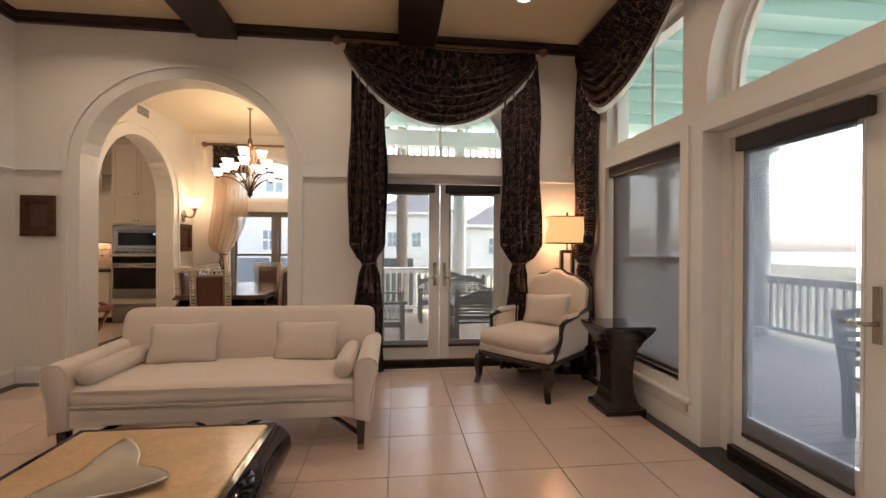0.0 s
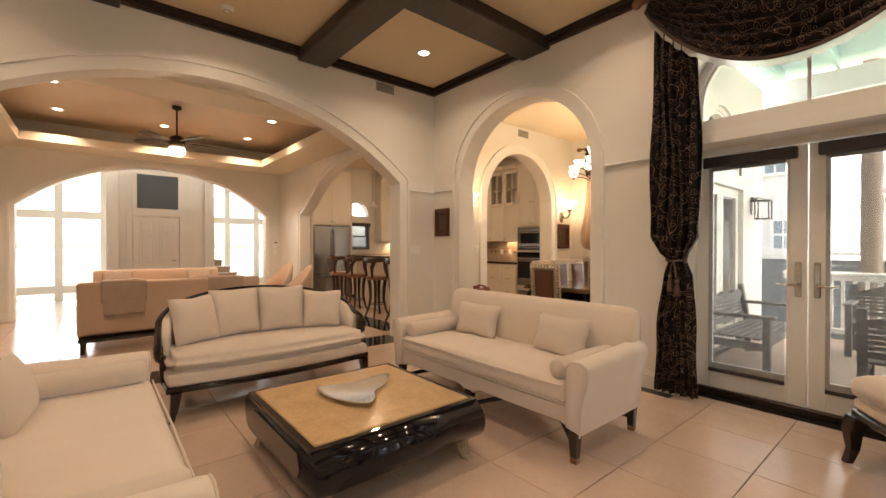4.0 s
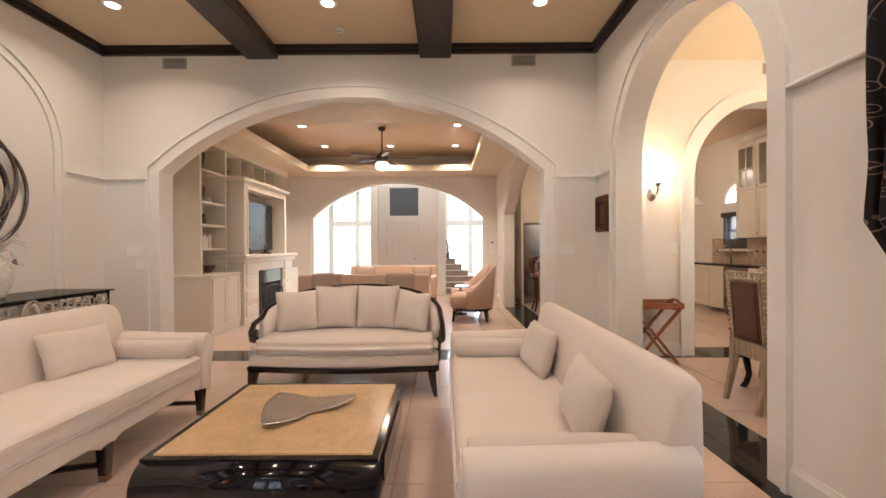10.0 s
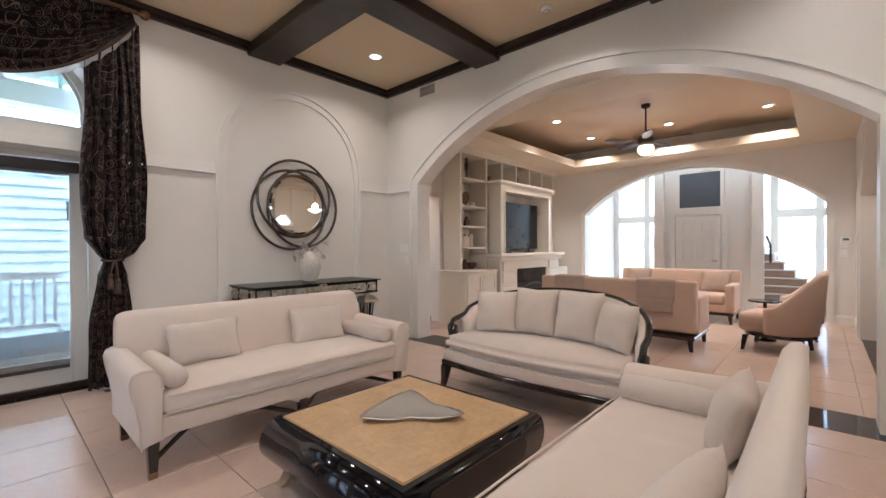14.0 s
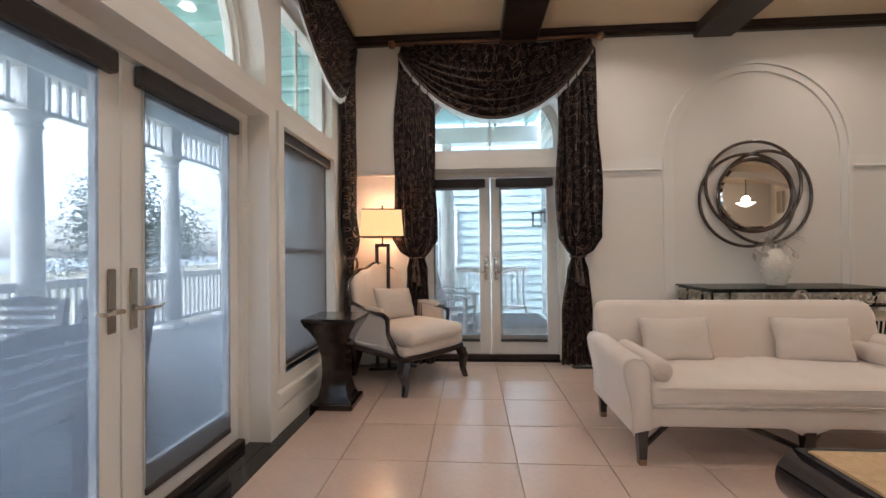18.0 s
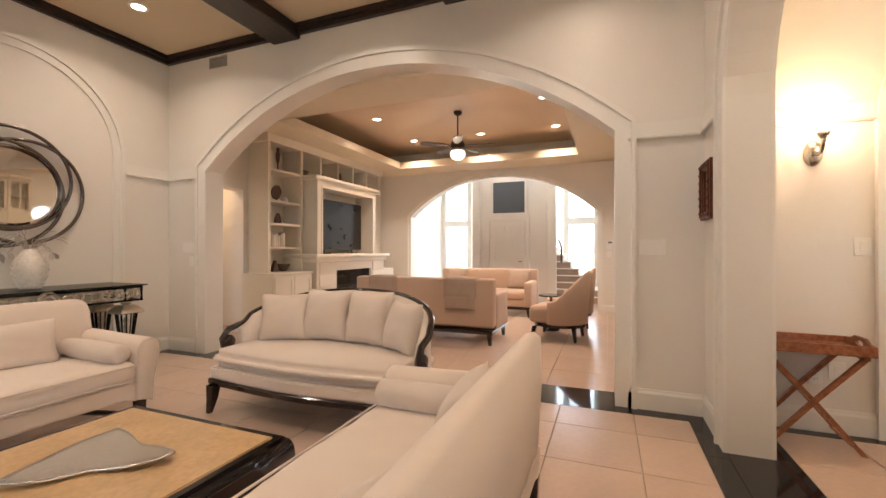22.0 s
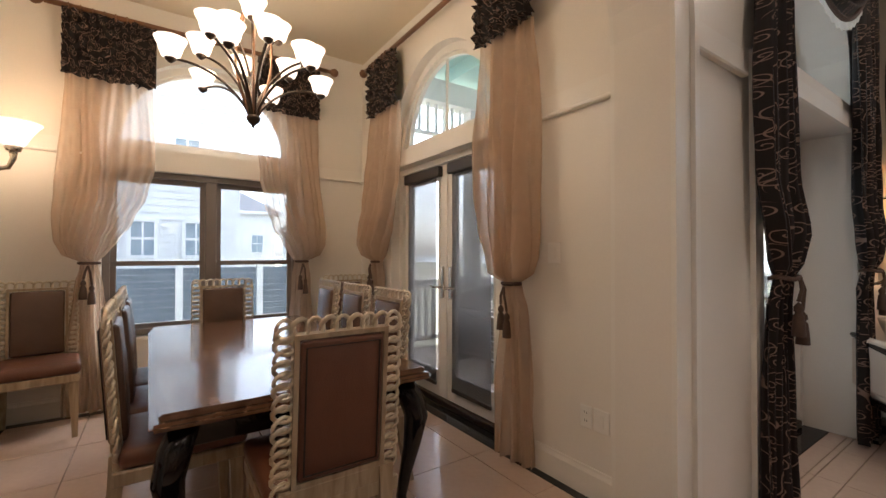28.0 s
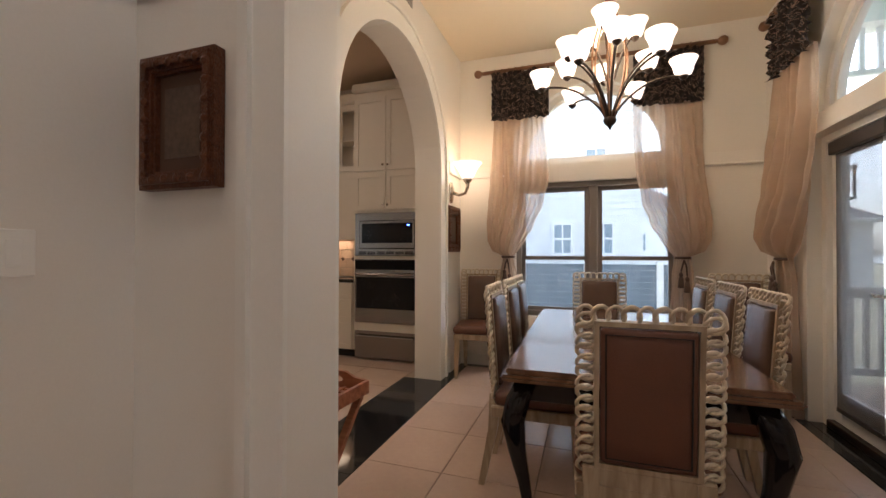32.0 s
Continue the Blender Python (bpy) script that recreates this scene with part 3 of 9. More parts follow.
def soft_box(x0, y0, z0, x1, y1, z1, r=0.06, puff=0.0, seg=3, cuts=6, seed=0, wrinkle=0.0):
    """An upholstered block: rounded edges, faces puffed out, with slight unevenness."""
    bm = B((x0, y0, z0, x1, y1, z1))
    bmesh.ops.bevel(bm, geom=bm.edges[:], offset=min(r, (z1 - z0) * 0.48, (x1 - x0) * 0.48, (y1 - y0) * 0.48), segments=seg, profile=0.5, affect="EDGES")
    big = [e for e in bm.edges if e.calc_length() > max(x1 - x0, y1 - y0, z1 - z0) / cuts]
    bmesh.ops.subdivide_edges(bm, edges=big, cuts=cuts - 1, use_grid_fill=True)
    big = [e for e in bm.edges if e.calc_length() > max(x1 - x0, y1 - y0, z1 - z0) / cuts * 1.3]
    if big:
        bmesh.ops.subdivide_edges(bm, edges=big, cuts=2, use_grid_fill=True)
    c, h = Vector(((x0 + x1) / 2, (y0 + y1) / 2, (z0 + z1) / 2)), Vector(((x1 - x0) / 2, (y1 - y0) / 2, (z1 - z0) / 2))
    for v in bm.verts:
        d = v.co - c
        q = Vector((d.x / h.x, d.y / h.y, d.z / h.z))
        if puff:
            for k in range(3):
                i, j = (k + 1) % 3, (k + 2) % 3
                if abs(q[k]) > 0.9 and h[k] <= min(h) * 1.01:
                    v.co[k] += math.copysign(puff * (1 - min(1, abs(q[i])) ** 2) * (1 - min(1, abs(q[j])) ** 2), q[k])
        if wrinkle:
            s = noise.noise(Vector((v.co.x * 5 + seed, v.co.y * 5, v.co.z * 5))) * wrinkle + noise.noise(Vector((v.co.x * 14, v.co.y * 14 + seed, v.co.z * 14))) * wrinkle * 0.4
            v.co += d.normalized() * s
    bmesh.ops.recalc_face_normals(bm, faces=bm.faces[:])
    return bm


def pillow(w, h, t, seed=0, n=14):
    """A scatter cushion w x h, standing in the xz plane, plump in the middle, pinched at the corners."""
    bm = bmesh.new()
    grid = {}
    for side in (0, 1):
        for i in range(n + 1):
            for j in range(n + 1):
                u, v = i / n * 2 - 1, j / n * 2 - 1
                edge = i in (0, n) or j in (0, n)
                if side and edge:
                    grid[side, i, j] = grid[0, i, j]
                    continue
                ru = 1 - 0.07 * (1 - abs(v)) ** 1.5 * 1.0 - 0.02
                rv = 1 - 0.07 * (1 - abs(u)) ** 1.5 - 0.02
                bulge = (max(0, 1 - u * u) * max(0, 1 - v * v)) ** 0.42
                wr = noise.noise(Vector((u * 2.2 + seed, v * 2.2, side * 3))) * 0.10 + noise.noise(Vector((u * 5 + seed, v * 5, side * 3 + 7))) * 0.05
                y = (t / 2) * bulge * (1 + wr) * (-1 if side == 0 else 1)
                grid[side, i, j] = bm.verts.new((u * w / 2 * (ru if abs(u) > 0.5 else 1 - 0.0), y, h / 2 + v * h / 2 * (rv if abs(v) > 0.5 else 1)))
    for side in (0, 1):
        for i in range(n):
            for j in range(n):
                q = [grid[side, i, j], grid[side, i + 1, j], grid[side, i + 1, j + 1], grid[side, i, j + 1]]
                bm.faces.new(q if side == 0 else q[::-1])
    bmesh.ops.recalc_face_normals(bm, faces=bm.faces[:])
    return bm


def arc(cx, cz, rx, rz, a0, a1, n=24):
    """Points on an ellipse from angle a0 to a1, degrees."""
    return [(cx + rx * math.cos(radians(a0 + (a1 - a0) * i / n)), cz + rz * math.sin(radians(a0 + (a1 - a0) * i / n))) for i in range(n + 1)]


def archway(u0, u1, z0, zs, zt, n=24):
    """Outline of an arched opening: up the u0 side, over, down the u1 side."""
    c, r = (u0 + u1) / 2, (u1 - u0) / 2
    return [(u0, z0)] + arc(c, zs, r, zt - zs, 180, 0, n) + [(u1, z0)]


def segment_arch(u0, u1, z0, zs, zt, n=24):
    """Outline of an opening under a flat circular arc with kinks at its springing."""
    c, hw, rise = (u0 + u1) / 2, (u1 - u0) / 2, zt - zs
    r = (hw * hw + rise * rise) / (2 * rise)
    a = math.degrees(math.asin(hw / r))
    return [(u0, z0)] + [(c + r * math.sin(radians(-a + 2 * a * i / n)), zt - r + r * math.cos(radians(-a + 2 * a * i / n))) for i in range(n + 1)] + [(u1, z0)]


def wall_outline(u0, u1, z0, z1, doors=()):
    """A wall's outline with openings that reach its foot cut out."""
    out = [(u0, z0)]
    for d in sorted(doors, key=lambda d: d[0][0]):
        out += d
    return out + [(u1, z0), (u1, z1), (u0, z1)]


# ---- large structure ----
XW, XE, YS, YN, H = -3.76, 1.80, -1.06, 4.47, 3.475
TH = 0.22
DX = 0.29  # middle of the end French doors
CY = 1.705  # middle of the room

# floor slab under the tiles
setting("floor", B((-13.0, -3.2, -0.30, 2.02, 8.5, -0.012)), M_GROUT, label="tiled floor with black granite borders", category="floor")

# openings
arch_dining = archway(-3.19, -1.28, 0.0, 2.07, 2.93)
door_n = [(DX - 0.80, 0.0), (DX - 0.80, 2.06), (DX + 0.80, 2.06), (DX + 0.80, 0.0)]
lunette = lambda c, z0, zs, zt, hw: [(c - hw, z0)] + arc(c, zs, hw, zt - zs, 180, 0, 20) + [(c + hw, z0)]
fan_n = lunette(DX, 2.24, 2.45, 3.10, 0.78)
setting("wall_north", prism(wall_outline(XW - 0.2, XE + 0.22, 0, H, [arch_dining, door_n]), YN, YN + TH, "y", [fan_n]), M_WALL, label="warm white plaster wall with a round arch", category="wall")
setting("wall_south", prism(wall_outline(XW - 0.2, XE + 0.22, 0, H, [door_n]), YS - TH, YS, "y", [fan_n]), M_WALL, label="warm white plaster wall with a blind arch", category="wall")
for side, y0, y1 in (("north", YN + TH, YN + TH + 0.16), ("south", YS - TH - 0.16, YS - TH)):
    setting("wall_recess_" + side, prism(wall_outline(DX - 1.0, DX + 1.0, 0, H, [door_n]), y0, y1, "y", [fan_n]), M_WALL, label="deep door recess in the outer wall", category="wall")
arch_west = segment_arch(-0.43, 3.88, 0.0, 2.085, 2.91)
setting("wall_west", prism(wall_outline(YS - TH, YN + TH, 0, H, [arch_west]), XW - 0.2, XW, "x"), M_WALL, label="warm white plaster wall with a wide segmental arch", category="wall")
door_e = [(0.78, 0.0), (0.78, 2.06), (2.63, 2.06), (2.63, 0.0)]
fan_e = lunette(CY, 2.24, 2.35, 3.24, 0.92)
win_en = [(2.85, 0.36), (2.85, 2.06), (3.90, 2.06), (3.90, 0.36)]
win_es = [(-0.49, 0.36), (-0.49, 2.06), (0.56, 2.06), (0.56, 0.36)]
tr_n = [(2.85, 2.24), (2.85, 3.05), (3.90, 3.05), (3.90, 2.24)]
tr_s = [(-0.49, 2.24), (-0.49, 3.05), (0.56, 3.05), (0.56, 2.24)]
setting("wall_east", prism(wall_outline(YS, YN, 0, H, [door_e]), XE, XE + TH, "x", [fan_e, win_en, win_es, tr_n, tr_s]), M_WALL, label="warm white wall of windows and French doors", category="wall")
setting("ceiling", B((XW - 0.2, YS - TH, H, XE + TH, YN + TH, H + 0.15)), M_CEIL, label="tan coffered ceiling", category="ceiling")

# dining room shell
DXW, DXE, DYN, DH = -3.76, -0.95, 7.95, 3.30
arch_kitchen = archway(5.55, 7.27, 0.0, 1.97, 2.84)
win_d = [(-3.155, 0.55), (-3.155, 1.93), (-1.615, 1.93), (-1.615, 0.55)]
fan_d = lunette(-2.40, 2.11, 2.2, 2.91, 0.72)
setting("wall_dining_west", prism(wall_outline(YN + TH, DYN + 0.2, 0, DH + 0.2, [arch_kitchen]), DXW - 0.25, DXW, "x"), M_WALL, label="cream dining room wall with an arch to the kitchen", category="wall")
setting("wall_dining_north", prism(wall_outline(DXW - 0.25, DXE + 0.2, 0, DH + 0.2), DYN, DYN + 0.2, "y", [win_d, fan_d]), M_WALL, label="cream dining room window wall", category="wall")
door_d = [(5.74, 0.0), (5.74, 2.03), (7.26, 2.03), (7.26, 0.0)]
fan_de = lunette(6.50, 2.16, 2.2, 2.92, 0.70)
setting("wall_dining_east", prism(wall_outline(YN + TH, DYN, 0, DH + 0.2, [door_d]), DXE, DXE + 0.2, "x", [fan_de]), M_WALL, label="cream dining room wall with French doors", category="wall")
setting("ceiling_dining", B((DXW, YN + TH, DH, DXE, DYN, DH + 0.1)), M_CEIL_CREAM, label="cream painted dining ceiling", category="ceiling")

# second living room
R2W = -8.75
arch_hall = segment_arch(-0.27, 3.65, 0.0, 1.92, 2.72)
setting("wall_hall", prism(wall_outline(-2.4, 8.5, 0, 3.5, [arch_hall]), R2W - 0.2, R2W, "x", [[(5.58, 1.15), (6.28, 1.15), (6.28, 1.85), (5.58, 1.85)], lunette(5.93, 2.0, 2.03, 2.38, 0.33)]), M_WALL, label="cream wall with a segmental arch to the hall", category="wall")
arch_bar = [(-7.52, 0), (-7.52, 1.88)] + [(-5.2 + d, -0.33 + math.sqrt(3.07 * 3.07 - d * d)) for d in [-1.9 + 2.98 * k / 20 for k in range(21)]] + [(-4.12, 0)]
setting("wall_bar", prism(wall_outline(R2W, XW - 0.2, 0, 3.5, [[(u, z) for u, z in arch_bar]]), 3.98, 4.18, "y"), M_WALL, label="cream wall with an arch to the kitchen bar", category="wall")
setting("wall_fireplace", prism(wall_outline(R2W, XW - 0.2, 0, 3.5, [[(-4.85, 0), (-4.85, 2.05), (-4.08, 2.05), (-4.08, 0)]]), -1.25, -1.05, "y"), M_WALL, label="cream wall behind the built-in shelves", category="wall")
setting("wall_passage", B((-5.2, -2.4, 0, XW - 0.2, -2.25, 3.5)), M_WALL, label="cream passage wall", category="wall")
setting("ceiling_living", prism([(R2W, -1.05), (XW - 0.2, -1.05), (XW - 0.2, 3.98), (R2W, 3.98)], 2.86, 2.99, "z", [[(-8.0, -0.15), (-4.55, -0.15), (-4.55, 3.35), (-8.0, 3.35)]]), M_CEIL_CREAM, label="cream soffit round a tray ceiling", category="ceiling")
setting("ceiling_tray", B((R2W, -1.05, 3.32, XW - 0.2, 3.98, 3.45)), M_TRAY, label="peach tray ceiling", category="ceiling")
# end walls added to stop sky light leaking into the passage
setting("wall_passage_east", B((XW - 0.2, -2.4, 0, XW - 0.08, YS - TH - 0.17, 3.5)), M_WALL, label="cream passage end wall", category="wall")
setting("wall_passage_west", B((-5.3, -2.4, 0, -5.2, -1.25, 3.5)), M_WALL, label="cream passage end wall", category="wall")
setting("ceiling_passage", B((-5.2, -2.4, 2.6, XW - 0.2, -1.25, 2.7)), M_CEIL_CREAM, label="cream passage ceiling", category="ceiling")

# kitchen shell
setting("wall_kitchen_north", prism([(R2W, 0), (DXW - 0.25, 0), (DXW - 0.25, 3.5), (R2W, 3.5)], 8.15, 8.35, "y", [[(-7.10, 1.15), (-6.40, 1.15), (-6.40, 1.85), (-7.10, 1.85)], lunette(-6.75, 2.0, 2.03, 2.38, 0.33)]), M_WALL, label="cream kitchen wall", category="wall")
setting("ceiling_kitchen", B((R2W, 4.18, 3.26, DXW - 0.25, 8.15, 3.4)), M_TRAY, label="peach kitchen ceiling", category="ceiling")

# hall shell
setting("wall_front", prism([(0.95, 0), (2.75, 0), (2.75, 3.6), (0.95, 3.6)], -9.85, -9.65, "x"), M_TRIM, label="panelled wall round the front door", category="wall")
setting("ceiling_hall", B((-12.2, -2.4, 3.6, R2W - 0.2, 5.2, 3.7)), M_CEIL_CREAM, label="cream hall ceiling", category="ceiling")
for y in (-0.85, 5.2):
    setting("wall_hall_side", B((-12.2, y - 0.1, 0, R2W - 0.2, y + 0.1, 3.6)), M_WALL, label="cream hall side wall", category="wall")

# crown and beams
CR = [(XW, YS), (XE, YS), (XE, YN), (XW, YN)]
crown = join(band(CR, (0.0, 0.045), 3.385, 3.425, "z", True), band(CR, (0.0, 0.075), 3.425, H, "z", True))
tagged(part("crown_molding", crown, M_BEAM), "espresso-stained wooden crown molding", "crown molding", kind="structure")
for x in (-1.955, 0.0):
    tagged(part("ceiling_beam", B((x - 0.19, YS + 0.002, 3.342, x + 0.19, YN - 0.002, H - 0.002), bevel=0.012), M_BEAM), "espresso-stained wooden ceiling beam", "ceiling beam", "coffer beams", "structure")
for y in (0.735, 2.67):
    tagged(part("ceiling_beam", B((XW + 0.002, y - 0.175, 3.338, XE - 0.002, y + 0.175, H - 0.003), bevel=0.012), M_BEAM), "espresso-stained wooden ceiling beam", "ceiling beam", "coffer beams", "structure")

# ---- outside ----
setting("ground", B((-400, -400, -1.2, 400, 400, -1.0)), M_SAND, label="dune grass ground running to the sea", category="ground")
setting("water", B((60, -400, -0.99, 900, 400, -0.98)), M_SEA, label="grey sea beyond the dunes", category="water")


# ---- trim, doors and windows ----
def trim(name, bm, label, category="trim", mat=None):
    return tagged(part(name, bm, mat or M_TRIM), label, category, kind="structure")


def casing(path, face, out, axis, label, w=0.11):
    """A flat architrave with a raised outer bead round an opening; out is the side that it stands proud on."""
    s = 1 if out > 0 else -1
    a = band(path, (0.0, w), face, face + s * 0.018, axis)
    b = band(path, (w - 0.005, w + 0.03), face, face + s * 0.036, axis)
    return trim("arch_casing", join(a, b), label, "casing")


LBL_C = "painted moulded casing round the opening"
casing(arch_dining, YN, -1, "y", LBL_C)
casing(arch_dining, YN + TH, 1, "y", LBL_C)
casing(arch_west, XW, 1, "x", LBL_C, 0.12)
casing(arch_west, XW - 0.2, -1, "x", LBL_C, 0.12)
casing(arch_kitchen, DXW, 1, "x", LBL_C, 0.13)
casing(arch_hall, R2W, 1, "x", LBL_C, 0.06)
casing(arch_bar, 3.98, -1, "y", LBL_C, 0.08)
blind = [(-3.15, 0.18)] + arc(-2.35, 2.18, 0.80, 0.80, 180, 0, 28) + [(-1.55, 0.18)]
casing(blind, YS, 1, "y", "painted moulding of a blind arch", 0.075)


def rail_board(u0, u1, face, s, axis, z=2.02, h=0.10):
    """A flat plate rail with a thin cap below it."""
    f = plane_map(axis)
    def bx(a0, a1, z0, z1, d):
        p, q = f(a0, z0, face), f(a1, z1, face + s * d)
        return (*[min(i, j) for i, j in zip(p, q)], *[max(i, j) for i, j in zip(p, q)])
    bm = join(B(bx(u0, u1, z, z + h, 0.014)), B(bx(u0, u1, z - 0.022, z - 0.0005, 0.034), bevel=0.006))
    return trim("plate_rail", bm, "painted flat plate rail along the wall", "plate rail")


for u0, u1, face, s, axis in ((XW + 0.01, -3.33, YN, -1, "y"), (-1.16, DX - 0.98, YN, -1, "y"), (DX + 0.98, XE - 0.01, YN, -1, "y"),
                              (DX + 0.98, XE - 0.01, YS, 1, "y"), (-1.43, DX - 0.98, YS, 1, "y"), (XW + 0.01, -3.27, YS, 1, "y"),
                              (YS + 0.01, -0.54, XW, 1, "x"), (3.97, YN - 0.01, XW, 1, "x"),
                              (YN + TH + 0.01, 5.42, DXW, 1, "x"), (7.55, DYN - 0.01, DXW, 1, "x"), (DXW + 0.01, -3.20, DYN, -1, "y"),
                              (-1.55, DXE - 0.01, DYN, -1, "y"), (YN + TH + 0.01, 5.60, DXE, -1, "x"), (7.40, DYN - 0.01, DXE, -1, "x")):
    rail_board(u0, u1, face, s, axis)


def baseboard(u0, u1, face, s, axis, h=0.15):
    f = plane_map(axis)
    bm = bmesh.new()
    prof = [(0, 0.0), (0.018, 0.0), (0.018, h - 0.03), (0.010, h - 0.012), (0.008, h), (0, h)]
    rows = [[bm.verts.new(f(u, z, face + s * d)) for d, z in prof] for u in (u0, u1)]
    for i in range(len(prof)):
        j = (i + 1) % len(prof)
        bm.faces.new((rows[0][i], rows[0][j], rows[1][j], rows[1][i]))
    bm.faces.new(rows[0])
    bm.faces.new(rows[1][::-1])
    bmesh.ops.recalc_face_normals(bm, faces=bm.faces[:])
    return trim("baseboard", bm, "painted moulded baseboard", "baseboard")


for a in ((XW + 0.02, -3.33, YN, -1, "y"), (-1.16, DX - 0.82, YN, -1, "y"), (DX + 0.82, XE - 0.02, YN, -1, "y"), (DX + 0.82, XE - 0.02, YS, 1, "y"),
          (XW + 0.02, DX - 0.82, YS, 1, "y"), (YS + 0.02, -0.54, XW, 1, "x"), (3.97, YN - 0.02, XW, 1, "x"), (2.66, YN - 0.02, XE, -1, "x"), (YS + 0.02, 0.75, XE, -1, "x"),
          (YN + TH + 0.02, 5.42, DXW, 1, "x"), (7.55, DYN - 0.02, DXW, 1, "x"), (DXW + 0.02, DXE - 0.02, DYN, -1, "y"), (YN + TH + 0.02, 5.70, DXE, -1, "x"), (7.30, DYN - 0.02, DXE, -1, "x"),
          (-1.05, -0.35, R2W, 1, "x"), (3.72, 3.96, R2W, 1, "x"), (R2W + 0.02, -8.15, 3.98, -1, "y")):
    baseboard(*a)


def to_wall(axis, face, s):
    """Pose of a thing built in its own xz plane, facing its -y, on a wall; s is the side of the wall the room lies on."""
    if axis == "y":
        return Matrix.Translation((0, face, 0)) @ (Matrix.Identity(4) if s < 0 else Matrix.Rotation(math.pi, 4, "Z"))
    return Matrix.Translation((face, 0, 0)) @ Matrix.Rotation(math.pi / 2 * (1 if s > 0 else -1), 4, "Z")


def french_door(name, m, w, h, label, shade, drop, lean=1, z0=0.05):
    """Two glazed leaves in a frame with lever handles and roller blinds; m puts the middle of the sill."""
    d = tagged(new(name), label, "door", kind="structure")
    d.matrix_basis = m
    hw = w / 2
    part("door_frame", join(B((-hw, -0.03, 0, -hw + 0.06, 0.10, h)), B((hw - 0.06, -0.03, 0, hw, 0.10, h)), B((-hw + 0.06, -0.03, h - 0.05, hw - 0.06, 0.10, h))), M_TRIM, d)
    part("threshold", B((-hw + 0.06, -0.04, 0.0, hw - 0.06, 0.12, z0), bevel=0.006), M_BRONZE, d)
    lw = hw - 0.065
    for s in (-1, 1):
        x0, x1 = (-lw, -0.004) if s < 0 else (0.004, lw)
        st, tr_, br = 0.105, 0.11, 0.20
        leaf = part("leaf", join(B((x0, 0, z0, x0 + st, 0.045, h - 0.055), bevel=0.004), B((x1 - st, 0, z0, x1, 0.045, h - 0.055), bevel=0.004),
                                 B((x0 + st, 0.001, h - 0.055 - tr_, x1 - st, 0.044, h - 0.055), bevel=0.003), B((x0 + st, 0.001, z0, x1 - st, 0.044, z0 + br), bevel=0.003),
                                 band([(x0 + st, z0 + br), (x0 + st, h - 0.165), (x1 - st, h - 0.165), (x1 - st, z0 + br)], (-0.014, 0.0), -0.004, 0.02, "y", True)), M_TRIM, d)
        pane = part("pane", B((x0 + st, 0.02, z0 + br, x1 - st, 0.026, h - 0.165)), M_GLASS, leaf)
        pane.visible_shadow = False
        hx = (x1 - 0.05) if s < 0 else (x0 + 0.05)
        handle = part("handle", join(B((hx - 0.02, -0.012, 0.87, hx + 0.02, 0.0, 1.13), bevel=0.005), tube([(hx, -0.012, 0.96), (hx, -0.055, 0.96), (hx + s * 0.03, -0.06, 0.962), (hx + s * 0.08, -0.055, 0.955), (hx + s * 0.12, -0.05, 0.968)], [0.010, 0.010, 0.010, 0.008, 0.006], 8)), M_NICKEL, leaf, "satin nickel lever handle")
        part("blind_cassette", B((x0 + st - 0.05, -0.05, h - 0.155, x1 - st + 0.05, -0.001, h - 0.065), bevel=0.008), M_CASSETTE, leaf, "charcoal blind cassette")
        g = 0.03
        sh = part("roller_shade", B((x0 + st - 0.01 + (0 if s > 0 else 0), -0.022, drop, x1 - st - g + 0.01, -0.020, h - 0.15)), shade, leaf, "grey solar mesh roller shade")
        sh.visible_shadow = False
        part("hem_bar", B((x0 + st - 0.01, -0.028, drop - 0.03, x1 - st - g + 0.01, -0.012, drop), bevel=0.004), M_CASSETTE, leaf)
    return d


def fanlight(name, m, hw, z0, zs, zt, label, bars=1):
    """A round-headed transom light with a moulded frame."""
    f = tagged(new(name), label, "window", kind="structure")
    f.matrix_basis = m
    path = lunette(0, z0, zs, zt, hw)
    part("window_frame", join(band(path, (-0.06, 0.0), -0.02, 0.07, "y", True), band(path, (-0.085, -0.06), 0.01, 0.05, "y", True)), M_TRIM, f)
    pane = part("pane", prism(path, 0.03, 0.036, "y"), M_GLASS, f)
    pane.visible_shadow = False
    if bars:
        part("glazing_bar", B((-0.012, 0.015, z0 + 0.05, 0.012, 0.029, zt - 0.05)), M_TRIM, f)
    return f


